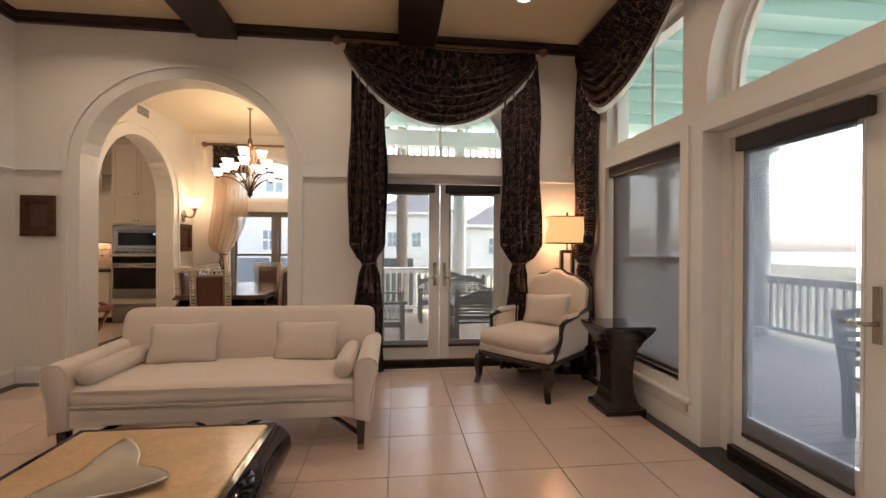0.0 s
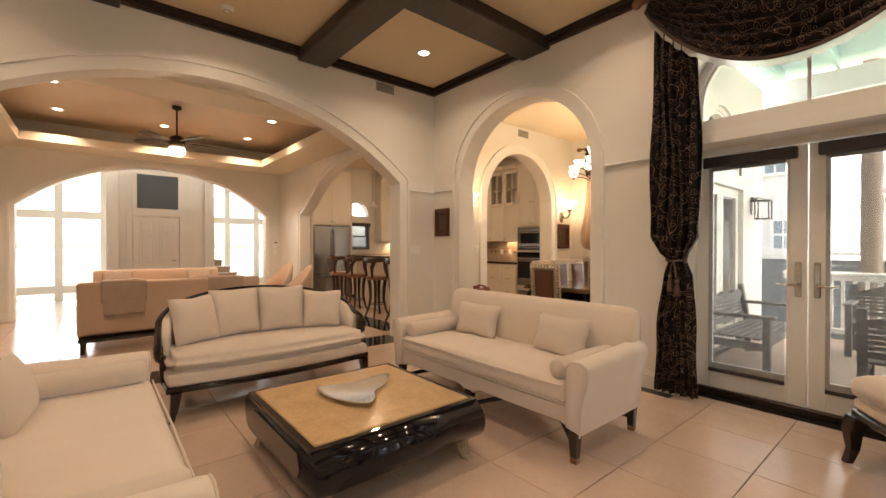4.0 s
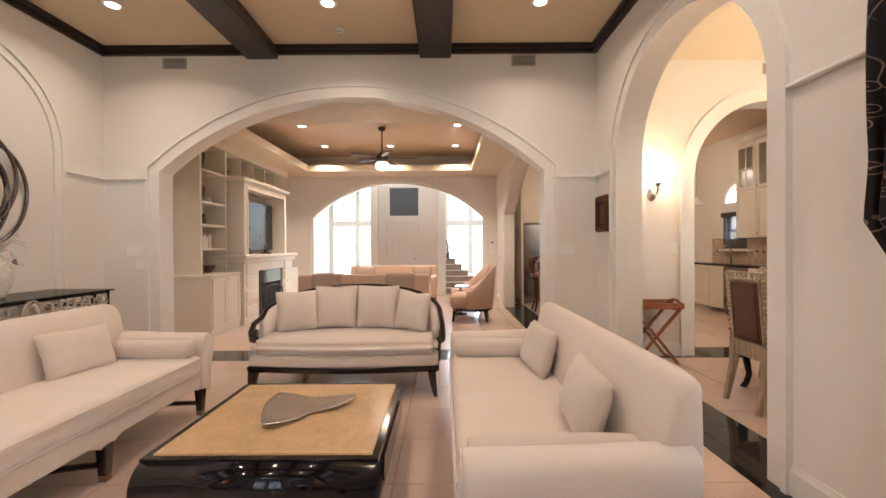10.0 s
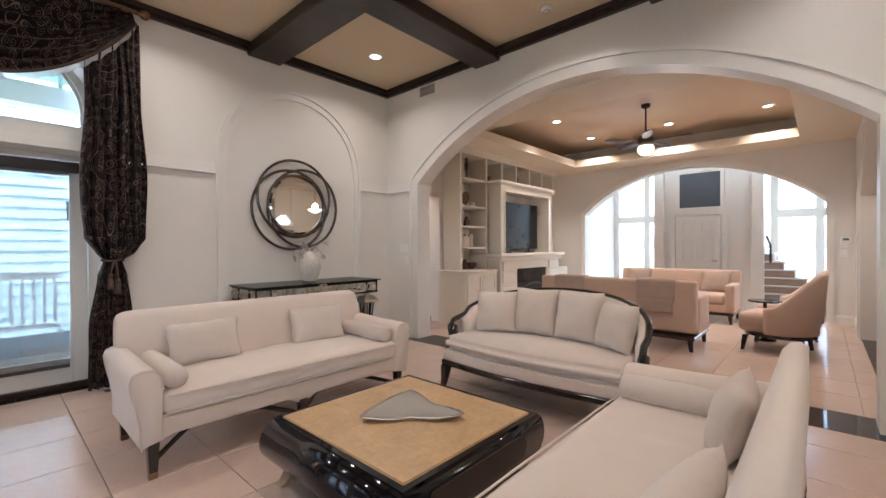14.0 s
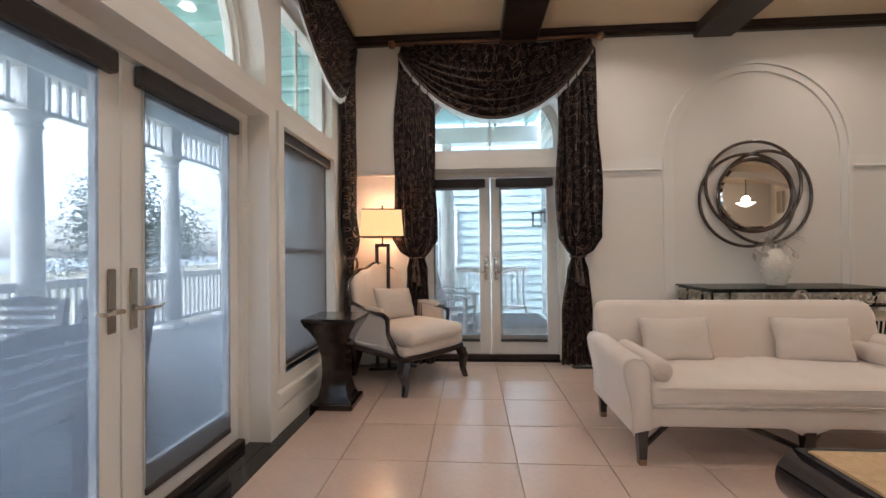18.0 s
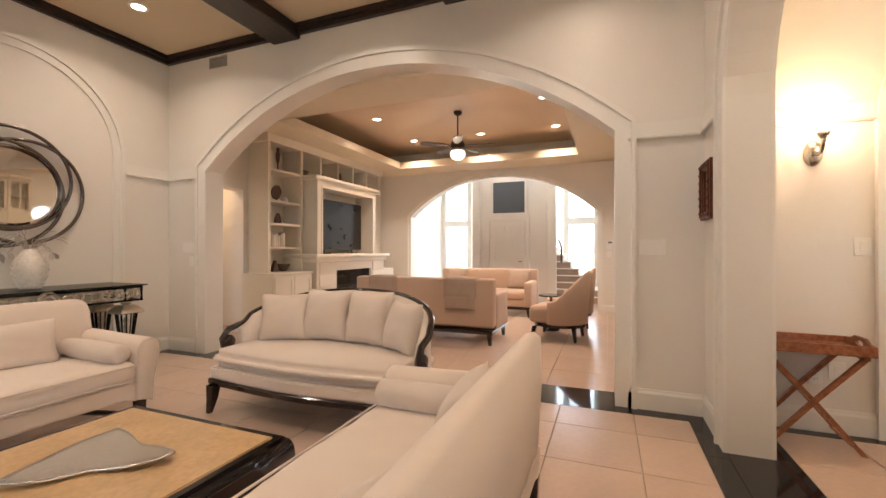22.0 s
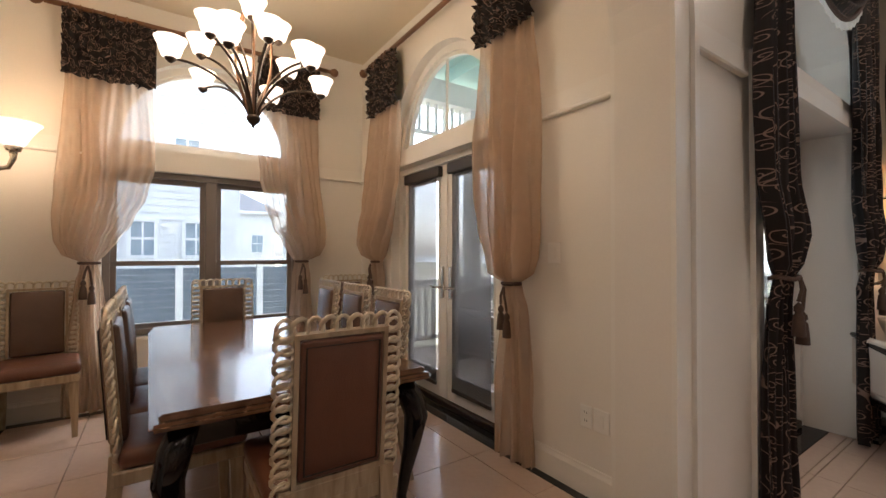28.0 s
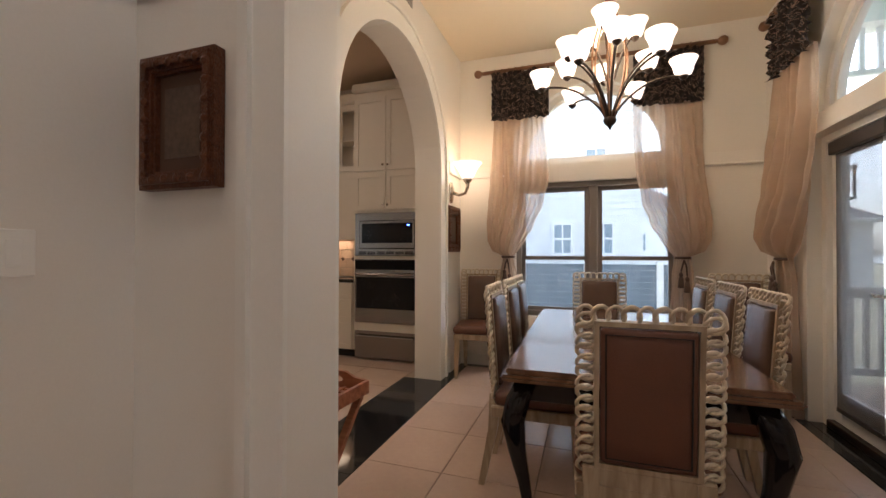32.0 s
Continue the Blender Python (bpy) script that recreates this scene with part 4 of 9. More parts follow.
def sash_window(name, m, hw, z0, z1, label, shade=None, lights=1, mat=None):
    """Double-hung sash in a frame, with sill and roller shade."""
    f = tagged(new(name), label, "window", kind="structure")
    f.matrix_basis = m
    mat = mat or M_TRIM
    part("window_frame", band([(-hw, z0), (-hw, z1), (hw, z1), (hw, z0)], (-0.05, 0.0), -0.02, 0.09, "y", True), mat, f)
    zm = (z0 + z1) / 2 if lights == 1 else 1.15
    for i in range(lights):
        a, b = -hw + 0.05 + i * (2 * hw - 0.1) / lights, -hw + 0.05 + (i + 1) * (2 * hw - 0.1) / lights
        if i:
            part("mullion", B((a - 0.045, -0.01, z0 + 0.05, a + 0.045, 0.08, z1 - 0.05), bevel=0.006), mat, f)
        e0, e1 = (0.045 if i else 0), (0.045 if i < lights - 1 else 0)
        for za, zb, y in ((z0 + 0.05, zm + 0.02, 0.02), (zm - 0.02, z1 - 0.05, 0.05)):
            s = part("sash", band([(a + e0, za), (a + e0, zb), (b - e1, zb), (b - e1, za)], (-0.04, 0.0), y, y + 0.03, "y", True), mat, f)
            p = part("pane", B((a + e0 + 0.035, y + 0.013, za + 0.035, b - e1 - 0.035, y + 0.017, zb - 0.035)), M_GLASS, s)
            p.visible_shadow = False
    part("window_sill", B((-hw - 0.05, -0.10, z0 - 0.035, hw + 0.05, -0.0205, z0), bevel=0.006), M_TRIM, f)
    if shade:
        part("blind_cassette", B((-hw + 0.0, -0.085, z1 - 0.09, hw - 0.0, -0.022, z1 - 0.005), bevel=0.008), M_CASSETTE, f, "charcoal blind cassette")
        sh = part("roller_shade", B((-hw + 0.03, -0.05, z0 + 0.05, hw - 0.045, -0.048, z1 - 0.09)), shade, f, "grey solar mesh roller shade")
        sh.visible_shadow = False
        part("hem_bar", B((-hw + 0.03, -0.057, z0 + 0.025, hw - 0.045, -0.041, z0 + 0.05), bevel=0.004), M_CASSETTE, f)
    return f


def on_n(x, z=0, y=YN + 0.15):
    return pose(x, y, z)


LD = "white painted French doors with mesh blinds"
french_door("door_1", pose(DX, YN + 0.30, 0), 1.60, 2.06, LD, veil("fine_solar_mesh", (0.13, 0.13, 0.13), 0.72, 0.3), 0.22)
french_door("door_2", pose(DX, YS - 0.28, 0, 0, 0, 180), 1.60, 2.06, LD, bpy.data.materials["fine_solar_mesh"], 0.22)
french_door("door_3", pose(XE + 0.15, CY, 0, 0, 0, -90), 1.85, 2.06, LD, M_SOLAR, 0.17)
french_door("door_4", pose(DXE + 0.12, 6.50, 0, 0, 0, -90), 1.52, 2.03, LD, M_SOLAR_DINE, 0.17)
fanlight("window_1", pose(DX, YN + 0.29, 0), 0.78, 2.24, 2.45, 3.10, "round-headed transom window over the doors")
fanlight("window_2", pose(DX, YS - 0.27, 0, 0, 0, 180), 0.78, 2.24, 2.45, 3.10, "round-headed transom window over the doors")
fanlight("window_3", pose(XE + 0.15, CY, 0, 0, 0, -90), 0.92, 2.24, 2.35, 3.24, "round-headed transom window over the doors")
fanlight("window_4", pose(DXE + 0.10, 6.50, 0, 0, 0, -90), 0.70, 2.16, 2.2, 2.92, "round-headed transom window over the doors")
fanlight("window_5", pose(-2.40, DYN + 0.10, 0), 0.72, 2.11, 2.2, 2.91, "round-headed window over the sashes", 0)
sash_window("window_6", pose(XE + 0.10, 3.375, 0, 0, 0, -90), 0.525, 0.36, 2.06, "tall window with a lowered grey mesh blind", M_SOLAR_DARK)
sash_window("window_7", pose(XE + 0.10, 0.035, 0, 0, 0, -90), 0.525, 0.36, 2.06, "tall window with a lowered grey mesh blind", M_SOLAR_DARK)
M_WINBROWN = material("taupe_window_frame", (0.20, 0.17, 0.15), 0.45, var=0.05, bump=0.0)
W8 = sash_window("window_8", pose(-2.385, DYN + 0.09, 0), 0.77, 0.55, 1.93, "pair of taupe framed sash windows", None, 2, M_WINBROWN)
# added veils behind the sashes, which dim the outdoor view and tint it blue
for x0, x1 in ((-0.72, -0.045), (0.045, 0.72)):
    part("insect_screen", B((x0, 0.082, 0.60, x1, 0.084, 1.88)), M_VIEW_DIM, W8, "added blue-grey veil that dims the view outside").visible_shadow = False
for n, y in (("window_9", 3.375), ("window_10", 0.035)):
    f = tagged(new(n), "upper transom window with white frame", "window", kind="structure")
    f.matrix_basis = pose(XE + 0.10, y, 0, 0, 0, -90)
    q = [(-0.525, 2.24), (-0.525, 3.05), (0.525, 3.05), (0.525, 2.24)]
    part("window_frame", band(q, (-0.05, 0.0), -0.02, 0.08, "y", True), M_TRIM, f)
    part("glazing_bar", B((-0.015, 0.015, 2.29, 0.015, 0.03, 3.0)), M_TRIM, f)
    part("pane", B((-0.48, 0.031, 2.28, 0.48, 0.036, 3.01)), M_GLASS, f).visible_shadow = False
for x, y, wdt, rz in ((DX, YN, 0.80, 0), (DX, YS, 0.80, 180), (XE, CY, 0.925, -90)):
    o = trim("door_casing", band([(-wdt, 0.0), (-wdt, 2.06), (wdt, 2.06), (wdt, 0.0)], (0.0, 0.09), -0.022, 0.0, "y"), "painted casing round the French doors", "casing")
    o.matrix_basis = pose(x, y, 0, 0, 0, rz)
for y in (3.375, 0.035):
    o = trim("window_casing", join(band([(-0.525, 0.36), (-0.525, 2.06), (0.525, 2.06), (0.525, 0.36)], (0.0, 0.08), -0.018, 0.0, "y", True), B((-0.66, -0.05, 0.245, 0.66, 0.0, 0.279), bevel=0.006), B((-0.60, -0.02, 0.17, 0.60, 0.0, 0.244))), "painted window casing with a deep apron", "casing")
    o.matrix_basis = pose(XE, y, 0, 0, 0, -90)

# ---- curtains ----
def lay_pattern(bm, grid, across, along):
    """Unrolls a grid of cloth so that its woven pattern follows the folds."""
    layer = bm.loops.layers.uv.new("cloth")
    place = {}
    for j, line in enumerate(grid):
        for i, v in enumerate(line):
            place[v] = (across * i / (len(line) - 1), along * j / (len(grid) - 1))
    for f in bm.faces:
        for loop in f.loops:
            loop[layer].uv = place[loop.vert]


def drape(name, rows, mat, parent, folds=6, nu=48, label="", seed=0):
    """Hanging cloth: rows of (z, x0, x1, fold depth, stand-off), top to bottom, in the xz plane, towards -y."""
    bm = bmesh.new()
    fine = []
    for a, b in zip(rows, rows[1:]):
        n = max(2, int((a[0] - b[0]) / 0.05))
        for i in range(n):
            s = i / n
            s = s * s * (3 - 2 * s)
            fine.append([p + (q - p) * (i / n if k == 0 else s) for k, (p, q) in enumerate(zip(a, b))])
    fine.append(list(rows[-1]))
    grid = []
    for z, x0, x1, amp, off in fine:
        line = []
        for i in range(nu + 1):
            u = i / nu
            w = noise.noise(Vector((u * 4 + seed, z * 1.3, seed))) * 0.35
            ph = 2 * math.pi * folds * (u + 0.04 * w)
            y = -off - amp * (0.5 + 0.5 * math.sin(ph)) - amp * 0.35 * math.sin(ph * 2.3 + seed + z * 2)
            line.append(bm.verts.new((x0 + (x1 - x0) * u + 0.012 * math.sin(z * 5 + u * 9 + seed), y, z)))
        grid.append(line)
    for a, b in zip(grid, grid[1:]):
        for i in range(nu):
            bm.faces.new((a[i], b[i], b[i + 1], a[i + 1]))
    lay_pattern(bm, grid, 1.7 * max(abs(r[2] - r[1]) for r in rows), rows[0][0] - rows[-1][0])
    return part(name, bm, mat, parent, label, smooth=True)


def swag(name, xa, xb, ztop, sag, parent, low=0.5, ridges=8):
    """A scooped swag from xa to xb with ridged folds; low is where it hangs deepest. Returns its lower edge."""
    bm = bmesh.new()
    nu, nv = 40, 64
    grid, edge = [], []
    for j in range(nv + 1):
        v = j / nv
        line = []
        for i in range(nu + 1):
            u = i / nu
            k = u / low * 0.5 if u < low else 0.5 + (u - low) / (1 - low) * 0.5
            hang = (1 - (2 * k - 1) ** 2) ** 0.9
            d = 0.03 + (sag - 0.03) * v ** 0.9
            spread = 0.02 + 0.10 * (1 - v)
            x = xa + (xb - xa) * (u + (0.5 - u) * spread * 0.3)
            rip = math.sin(v * ridges * 2 * math.pi + 0.8 * math.sin(u * 5))
            y = -0.10 - 0.05 * hang * math.sin(v * math.pi) - 0.028 * rip * (0.35 + hang) * min(1.0, 6 * (1 - v) + 0.2)
            z = ztop - d * hang - v * 0.10 * (1 - hang) - 0.018 * math.cos(v * ridges * 2 * math.pi + 0.8 * math.sin(u * 5)) * hang * (1 - v)
            line.append(bm.verts.new((x, y, z)))
        grid.append(line)
    for a, b in zip(grid, grid[1:]):
        for i in range(nu):
            bm.faces.new((a[i], b[i], b[i + 1], a[i + 1]))
    lay_pattern(bm, grid, 1.25 * (xb - xa), 1.35 * sag)
    edge = [tuple(v.co) for v in grid[-1]]
    s = part(name, bm, M_BROCADE, parent, "scooped dark brocade swag", smooth=True)
    part("rope_trim", tube(edge, 0.014, 6), M_TASSEL, s, "twisted bronze rope trim")
    lace = bmesh.new()
    top = [lace.verts.new((p[0], p[1] + 0.006, p[2])) for p in edge]
    bot = [lace.verts.new((p[0], p[1] + 0.006, p[2] - 0.055 - 0.018 * (i % 2))) for i, p in enumerate(edge)]
    for i in range(len(edge) - 1):
        lace.faces.new((top[i], bot[i], bot[i + 1], top[i + 1]))
    part("lace_fringe", lace, M_LACE, s, "white scalloped lace fringe")
    return edge


def tassel(x, y, z, parent, n=2):
    for i in range(n):
        dx = (i - (n - 1) / 2) * 0.05
        t = part("tassel", moved(lathe([(0.0, 0.0), (0.007, -0.008), (0.017, -0.022), (0.018, -0.04), (0.011, -0.048), (0.019, -0.06), (0.024, -0.11), (0.026, -0.15), (0.0, -0.15)], 10), Matrix.Translation((x + dx, y, z - 0.10 - 0.04 * i))), M_TASSEL, parent, "bronze bullion tassel", smooth=True)
        part("cord", tube([(x, y, z), (x + dx * 0.6, y - 0.01, z - 0.05), (x + dx, y, z - 0.10 - 0.04 * i)], 0.008, 6), M_TASSEL, t)


def finial(x, y, z, s):
    return moved(lathe([(0.0, 0.0), (0.018, 0.0), (0.02, 0.015), (0.012, 0.02), (0.03, 0.035), (0.042, 0.06), (0.040, 0.08), (0.026, 0.10), (0.0, 0.105)], 14), Matrix.Translation((x, y, z)) @ Matrix.Rotation(s * math.pi / 2, 4, "Y"))


def rod(parent, xa, xb, z, y=-0.10, rings=()):
    r = part("curtain_rod", join(tube([(xa, y, z), (xb, y, z)], 0.020, 12), finial(xa, y, z, -1), finial(xb, y, z, 1)), M_ROD, parent, "turned bronze rod with ball finials", smooth=True)
    for x in (xa + 0.12, xb - 0.12):
        part("bracket", tube([(x, y, z), (x, -0.03, z + 0.005), (x, 0.0, z)], 0.012, 8), M_ROD, r)
    for x in rings:
        part("ring", tube([(x, y + 0.028 * math.cos(a), z - 0.006 + 0.028 * math.sin(a)) for a in [k * math.pi / 8 for k in range(16)]], 0.005, 6, True), M_ROD, r)
    return r


def dark_panel(parent, xc, flip, seed, w=0.42, ztop=3.27, tie=1.13, off=0.04):
    s = -1 if flip else 1
    a, b = xc - w / 2, xc + w / 2
    tx = xc + s * 0.02
    p = drape("curtain_panel", [(ztop, a + 0.03, b - 0.03, 0.05, off), (2.6, a, b, 0.055, off), (1.6, a - 0.015, b + 0.02, 0.06, off), (1.32, a - 0.01, b + 0.015, 0.07, off + 0.02), (tie + 0.06, a + 0.07, b - 0.07, 0.06, off + 0.02),
                               (tie, tx - 0.07, tx + 0.07, 0.035, off + 0.02), (tie - 0.12, tx - 0.105, tx + 0.105, 0.04, off), (0.5, tx - 0.155, tx + 0.14, 0.045, off), (0.03, tx - 0.185, tx + 0.165, 0.055, off)], M_BROCADE, parent, 5, 50, "dark brown scroll brocade panel", seed)
    part("tieback", tube([(tx + 0.075 * math.cos(k * math.pi / 8), -off - 0.045 + 0.05 * math.sin(k * math.pi / 8), tie + 0.005 * math.sin(k)) for k in range(16)], 0.010, 8, True), M_TASSEL, parent, "braided bronze tieback")
    tassel(tx, -off - 0.10, tie, parent)
    return p


def window_set(m, seed, inner=0.84, w=0.42):
    c = thing("curtain", "dark brown scroll brocade curtains with a swag", "curtain", "brocade curtains", m)
    rod(c, -1.00, 1.00, 3.355)
    dark_panel(c, -inner, False, seed, w)
    dark_panel(c, 0.84, True, seed + 3)
    swag("swag", -1.0, 1.0, 3.36, 0.80, c)
    return c


window_set(pose(0.27, YN, 0), 1, 0.76, 0.36)
window_set(pose(0.25, YS, 0, 0, 0, 180), 5)
# half swags and corner panels on the window wall; local +x runs towards -y
for y0, sg, nm in ((4.22, 1, 11), (-0.81, -1, 15)):
    c = thing("curtain", "dark brown scroll brocade corner curtain with a half swag", "curtain", "brocade curtains", pose(XE, y0, 0, 0, 0, -90))
    if sg > 0:
        dark_panel(c, 0.0, False, nm, w=0.36)
        swag("swag", -0.18, 1.62, 3.42, 0.80, c, low=0.36)
    else:
        dark_panel(c, 0.0, True, nm, w=0.36)
        swag("swag", -1.62, 0.18, 3.42, 0.80, c, low=0.64)
c = thing("curtain", "dark brown brocade swag over the middle doors", "curtain", "brocade curtains", pose(XE, CY, 0, 0, 0, -90))
swag("swag", -1.0, 1.0, 3.44, 0.42, c)


# ---- drawing room furniture ----
def leg_turned(x, y, h, r=0.026, splay=0.0):
    return square_leg([(x, y, h), (x + splay * 0.4, y, h * 0.5), (x + splay, y, 0.0)], [r, r * 0.8, r * 0.52])


def crumpled(bm, z0, depth):
    """Shallow creases across the top of a seat, running front to back and fanning out."""
    for v in bm.verts:
        if v.co.z > z0:
            a = noise.noise(Vector((v.co.x * 7 + v.co.y * 1.5, v.co.y * 2.2, 3.1)))
            b = noise.noise(Vector((v.co.x * 15 - v.co.y * 3, v.co.y * 5.0, 8.7)))
            v.co.z += depth * (0.4 - abs(a) * 1.6) + depth * 0.35 * b
    return bm


def sofa(m, label):
    s = thing("sofa", label, "sofa", "pair of cream sofas", m)
    W = 0.95
    n = 48
    low = []
    for i in range(n + 1):
        x = -W + 0.02 + (2 * W - 0.04) * i / n
        u = abs(x) / W
        low.append((x, 0.215 - 0.045 * max(0, 1 - ((u - 1) / 0.17) ** 2) - 0.04 * max(0, 1 - (u / 0.10) ** 2)))
    part("seat_frame", prism(low + [(W - 0.02, 0.33), (-W + 0.02, 0.33)], -0.37, 0.36, "y", bevel=0.014, seg=2), M_LINEN, s, smooth=False)
    part("seat_cushion", crumpled(soft_box(-W + 0.115, -0.395, 0.325, W - 0.115, 0.26, 0.455, 0.05, 0.016, 3, 30, 4, 0.006), 0.44, 0.013), M_LINEN, s, smooth=True)
    for z in (0.345, 0.437):
        part("piping", tube([(-W + 0.14, -0.397, z), (0, -0.401, z), (W - 0.14, -0.397, z)], 0.005, 6), M_LINEN2, s)
    prof = [(0.20, 0.30), (0.24, 0.62), (0.285, 0.79), (0.31, 0.822), (0.345, 0.83), (0.37, 0.81), (0.375, 0.60), (0.35, 0.22), (0.22, 0.22)]
    ends = [(0.0, 0.05, 0.03), (0.012, 0.025, 0.012), (0.03, 0.012, 0.004), (0.06, 0.004, 0.0), (0.12, 0.0, 0.0)]
    spans = [(-W + 0.03 + d, dz, e) for d, dz, e in ends] + [(0.0, 0.0, 0.0)] + [(W - 0.03 - d, dz, e) for d, dz, e in ends[::-1]]
    part("backrest", loft([[(x, 0.29 + (y - 0.29) * (1 - e * 6), z - dz * (1 if z > 0.6 else 0)) for y, z in prof] for x, dz, e in spans]), M_LINEN, s, smooth=True)
    side = [(0.0, 0.20), (0.0, 0.48), (0.012, 0.555), (0.045, 0.592), (0.10, 0.597), (0.138, 0.58), (0.152, 0.545), (0.146, 0.49), (0.122, 0.40), (0.108, 0.31), (0.106, 0.24), (0.10, 0.18)]
    for k in (-1, 1):
        sec = []
        for y, e, up in ((-0.388, 0.012, 0.0), (-0.38, 0.004, 0.0), (-0.36, 0.0, 0.0), (-0.1, 0.0, 0.004), (0.15, 0.0, 0.014), (0.33, 0.0, 0.02)):
            sec.append([(k * (W - 0.125 + min(max(x, e), 0.152 - e)), y, z - (e if z > 0.3 else -e) + (up if z > 0.4 else 0)) for x, z in side])
        part("arm", loft(sec), M_LINEN, s, smooth=True)
        part("piping", tube([(k * (W - 0.125 + x), -0.387, z - 0.006) for x, z in side[1:]], 0.005, 6), M_LINEN2, s)
        bl = moved(lathe([(0.0, -0.30), (0.045, -0.297), (0.06, -0.285), (0.064, -0.2), (0.066, 0.0), (0.064, 0.2), (0.06, 0.285), (0.045, 0.297), (0.0, 0.30)], 20), pose(k * (W - 0.195), -0.06, 0.515, 90, 0, 0))
        b = part("bolster", bl, M_LINEN2, s, "round linen bolster", smooth=True)
        part("button", moved(lathe([(0.0, 0.004), (0.01, 0.002), (0.012, 0.0)], 10), pose(k * (W - 0.195), -0.361, 0.515, 90, 0, 0)), M_LINEN, b)
    for k in (-1, 0, 1):
        for y in (-0.345, 0.335):
            x = k * (W - 0.08)
            lg = part("leg", square_leg([(x, y, 0.20), (x, y, 0.05), (x, y, 0.035)], [0.028, 0.021, 0.02]), M_LACQUER, s, "dark walnut tapered leg")
            part("ferrule", B((x - 0.021, y - 0.021, 0.0, x + 0.021, y + 0.021, 0.036), bevel=0.003), M_ROD, lg, "worn brass cap")
    for k in (-1, 1):
        for f in (-1, 1):
            pts = []
            for i in range(13):
                u = i / 12
                pts.append((k * (W - 0.08) * (1 - u), f * (-0.345 + 0.68 * u), 0.085 + 0.10 * math.sin(u * math.pi) + (0.002 if f > 0 else 0)))
            part("stretcher", tube(pts, 0.016, 6), M_LACQUER, s)
    for k, (x, rz) in enumerate(((-0.44, 4), (0.42, -5))):
        p = part("pillow", pillow(0.48, 0.30, 0.15, k * 3 + 1), M_LINEN2, s, "natural linen lumbar pillow", smooth=True)
        p.matrix_basis = pose(x, 0.115, 0.445, -17, 0, rz)
    return s


S1 = sofa(pose(-1.29, 3.19, 0), "cream linen sofa with bolsters and dark tapered legs")
S2 = copy_thing(S1, pose(-1.29, 0.60, 0, 0, 0, 180))


def settee(m):
    s = thing("settee", "cream settee with a curved dark wood back rail", "settee", at=m)
    n = 28
    front = [(-0.80 + 1.60 * i / n, -0.40 - 0.07 * math.sin(math.pi * i / n)) for i in range(n + 1)]
    rear = [(0.80 * math.cos(a), 0.06 + 0.40 * math.sin(a)) for a in [math.pi * i / n for i in range(1, n)]]
    plan = front + [(0.80, -0.1)] + rear + [(-0.80, -0.1)]
    part("wood_rail", prism(plan, 0.20, 0.245, "z", bevel=0.008), M_LACQUER, s, "dark walnut seat rail")
    inner = [(x * 0.985, y * 0.985) for x, y in plan]
    part("seat_frame", prism(inner, 0.246, 0.33, "z", bevel=0.012, seg=2), M_LINEN, s)
    part("seat_cushion", prism([(x * 0.985, y * 0.985 - 0.006) for x, y in plan], 0.332, 0.455, "z", bevel=0.05, seg=4), M_LINEN, s, smooth=True)
    for x, y, sp in ((-0.74, -0.40, -0.03), (0.74, -0.40, 0.03), (-0.55, 0.33, 0.0), (0.55, 0.33, 0.0)):
        part("leg", square_leg([(x, y, 0.205), (x + sp * 0.4, y, 0.10), (x + sp, y - 0.01, 0.0)], [0.034, 0.026, 0.015]), M_LACQUER, s, "dark walnut sabre leg")
    # barrel back
    k = 36
    secs, railp = [], []
    for i in range(k + 1):
        u = i / k
        a = math.pi * u
        c, sn = math.cos(a), math.sin(a)
        x, y = 0.80 * c, -0.12 + 0.56 * sn ** 0.9
        zt = 0.60 + 0.24 * sn ** 0.8
        if u < 0.04 or u > 0.96:
            zt -= 0.03
        nx, ny = c, sn * 1.2
        ln = math.hypot(nx, ny)
        nx, ny = nx / ln, ny / ln
        t = 0.055
        secs.append([(x - nx * t, y - ny * t, 0.30), (x + nx * 0.01, y + ny * 0.01, 0.30), (x + nx * 0.012, y + ny * 0.012, zt - 0.02), (x, y, zt), (x - nx * t, y - ny * t, zt - 0.02)])
        railp.append((x + nx * 0.014, y + ny * 0.014, zt - 0.005))
    part("backrest", loft(secs), M_LINEN, s, smooth=True)
    lead = [(0.815, -0.16, 0.40), (0.83, -0.235, 0.43), (0.83, -0.25, 0.50), (0.825, -0.20, 0.565)]
    path = lead + railp[1:-1] + [(-x, y, z) for x, y, z in lead[::-1]]
    part("back_rail", tube(path, 0.024, 8), M_LACQUER, s, "dark walnut show-wood rail", smooth=True)
    for q in (-1, 1):
        part("arm_scroll", moved(lathe([(0.0, -0.03), (0.045, -0.028), (0.055, -0.01), (0.055, 0.01), (0.045, 0.028), (0.0, 0.03)], 16), pose(q * 0.825, -0.20, 0.47, 90, 0, 90)), M_LACQUER, s, "carved dark walnut scroll", smooth=True)
        part("arm_post", tube([(q * 0.80, -0.20, 0.43), (q * 0.795, -0.17, 0.36), (q * 0.78, -0.15, 0.22)], [0.025, 0.02, 0.028], 8), M_LACQUER, s)
    for i, (x, y, rz, rx, w) in enumerate(((-0.52, 0.05, 26, -16, 0.42), (-0.20, 0.16, 6, -15, 0.46), (0.19, 0.15, -7, -13, 0.46), (0.52, 0.04, -30, -16, 0.40))):
        p = part("pillow", pillow(w * 0.93, w * 0.93, 0.19, i * 2 + 20), M_LINEN2, s, "square natural linen pillow", smooth=True)
        p.matrix_basis = pose(x, y, 0.445, rx, 0, rz)
    return s


settee(pose(-2.93, 1.91, 0, 0, 0, 90))


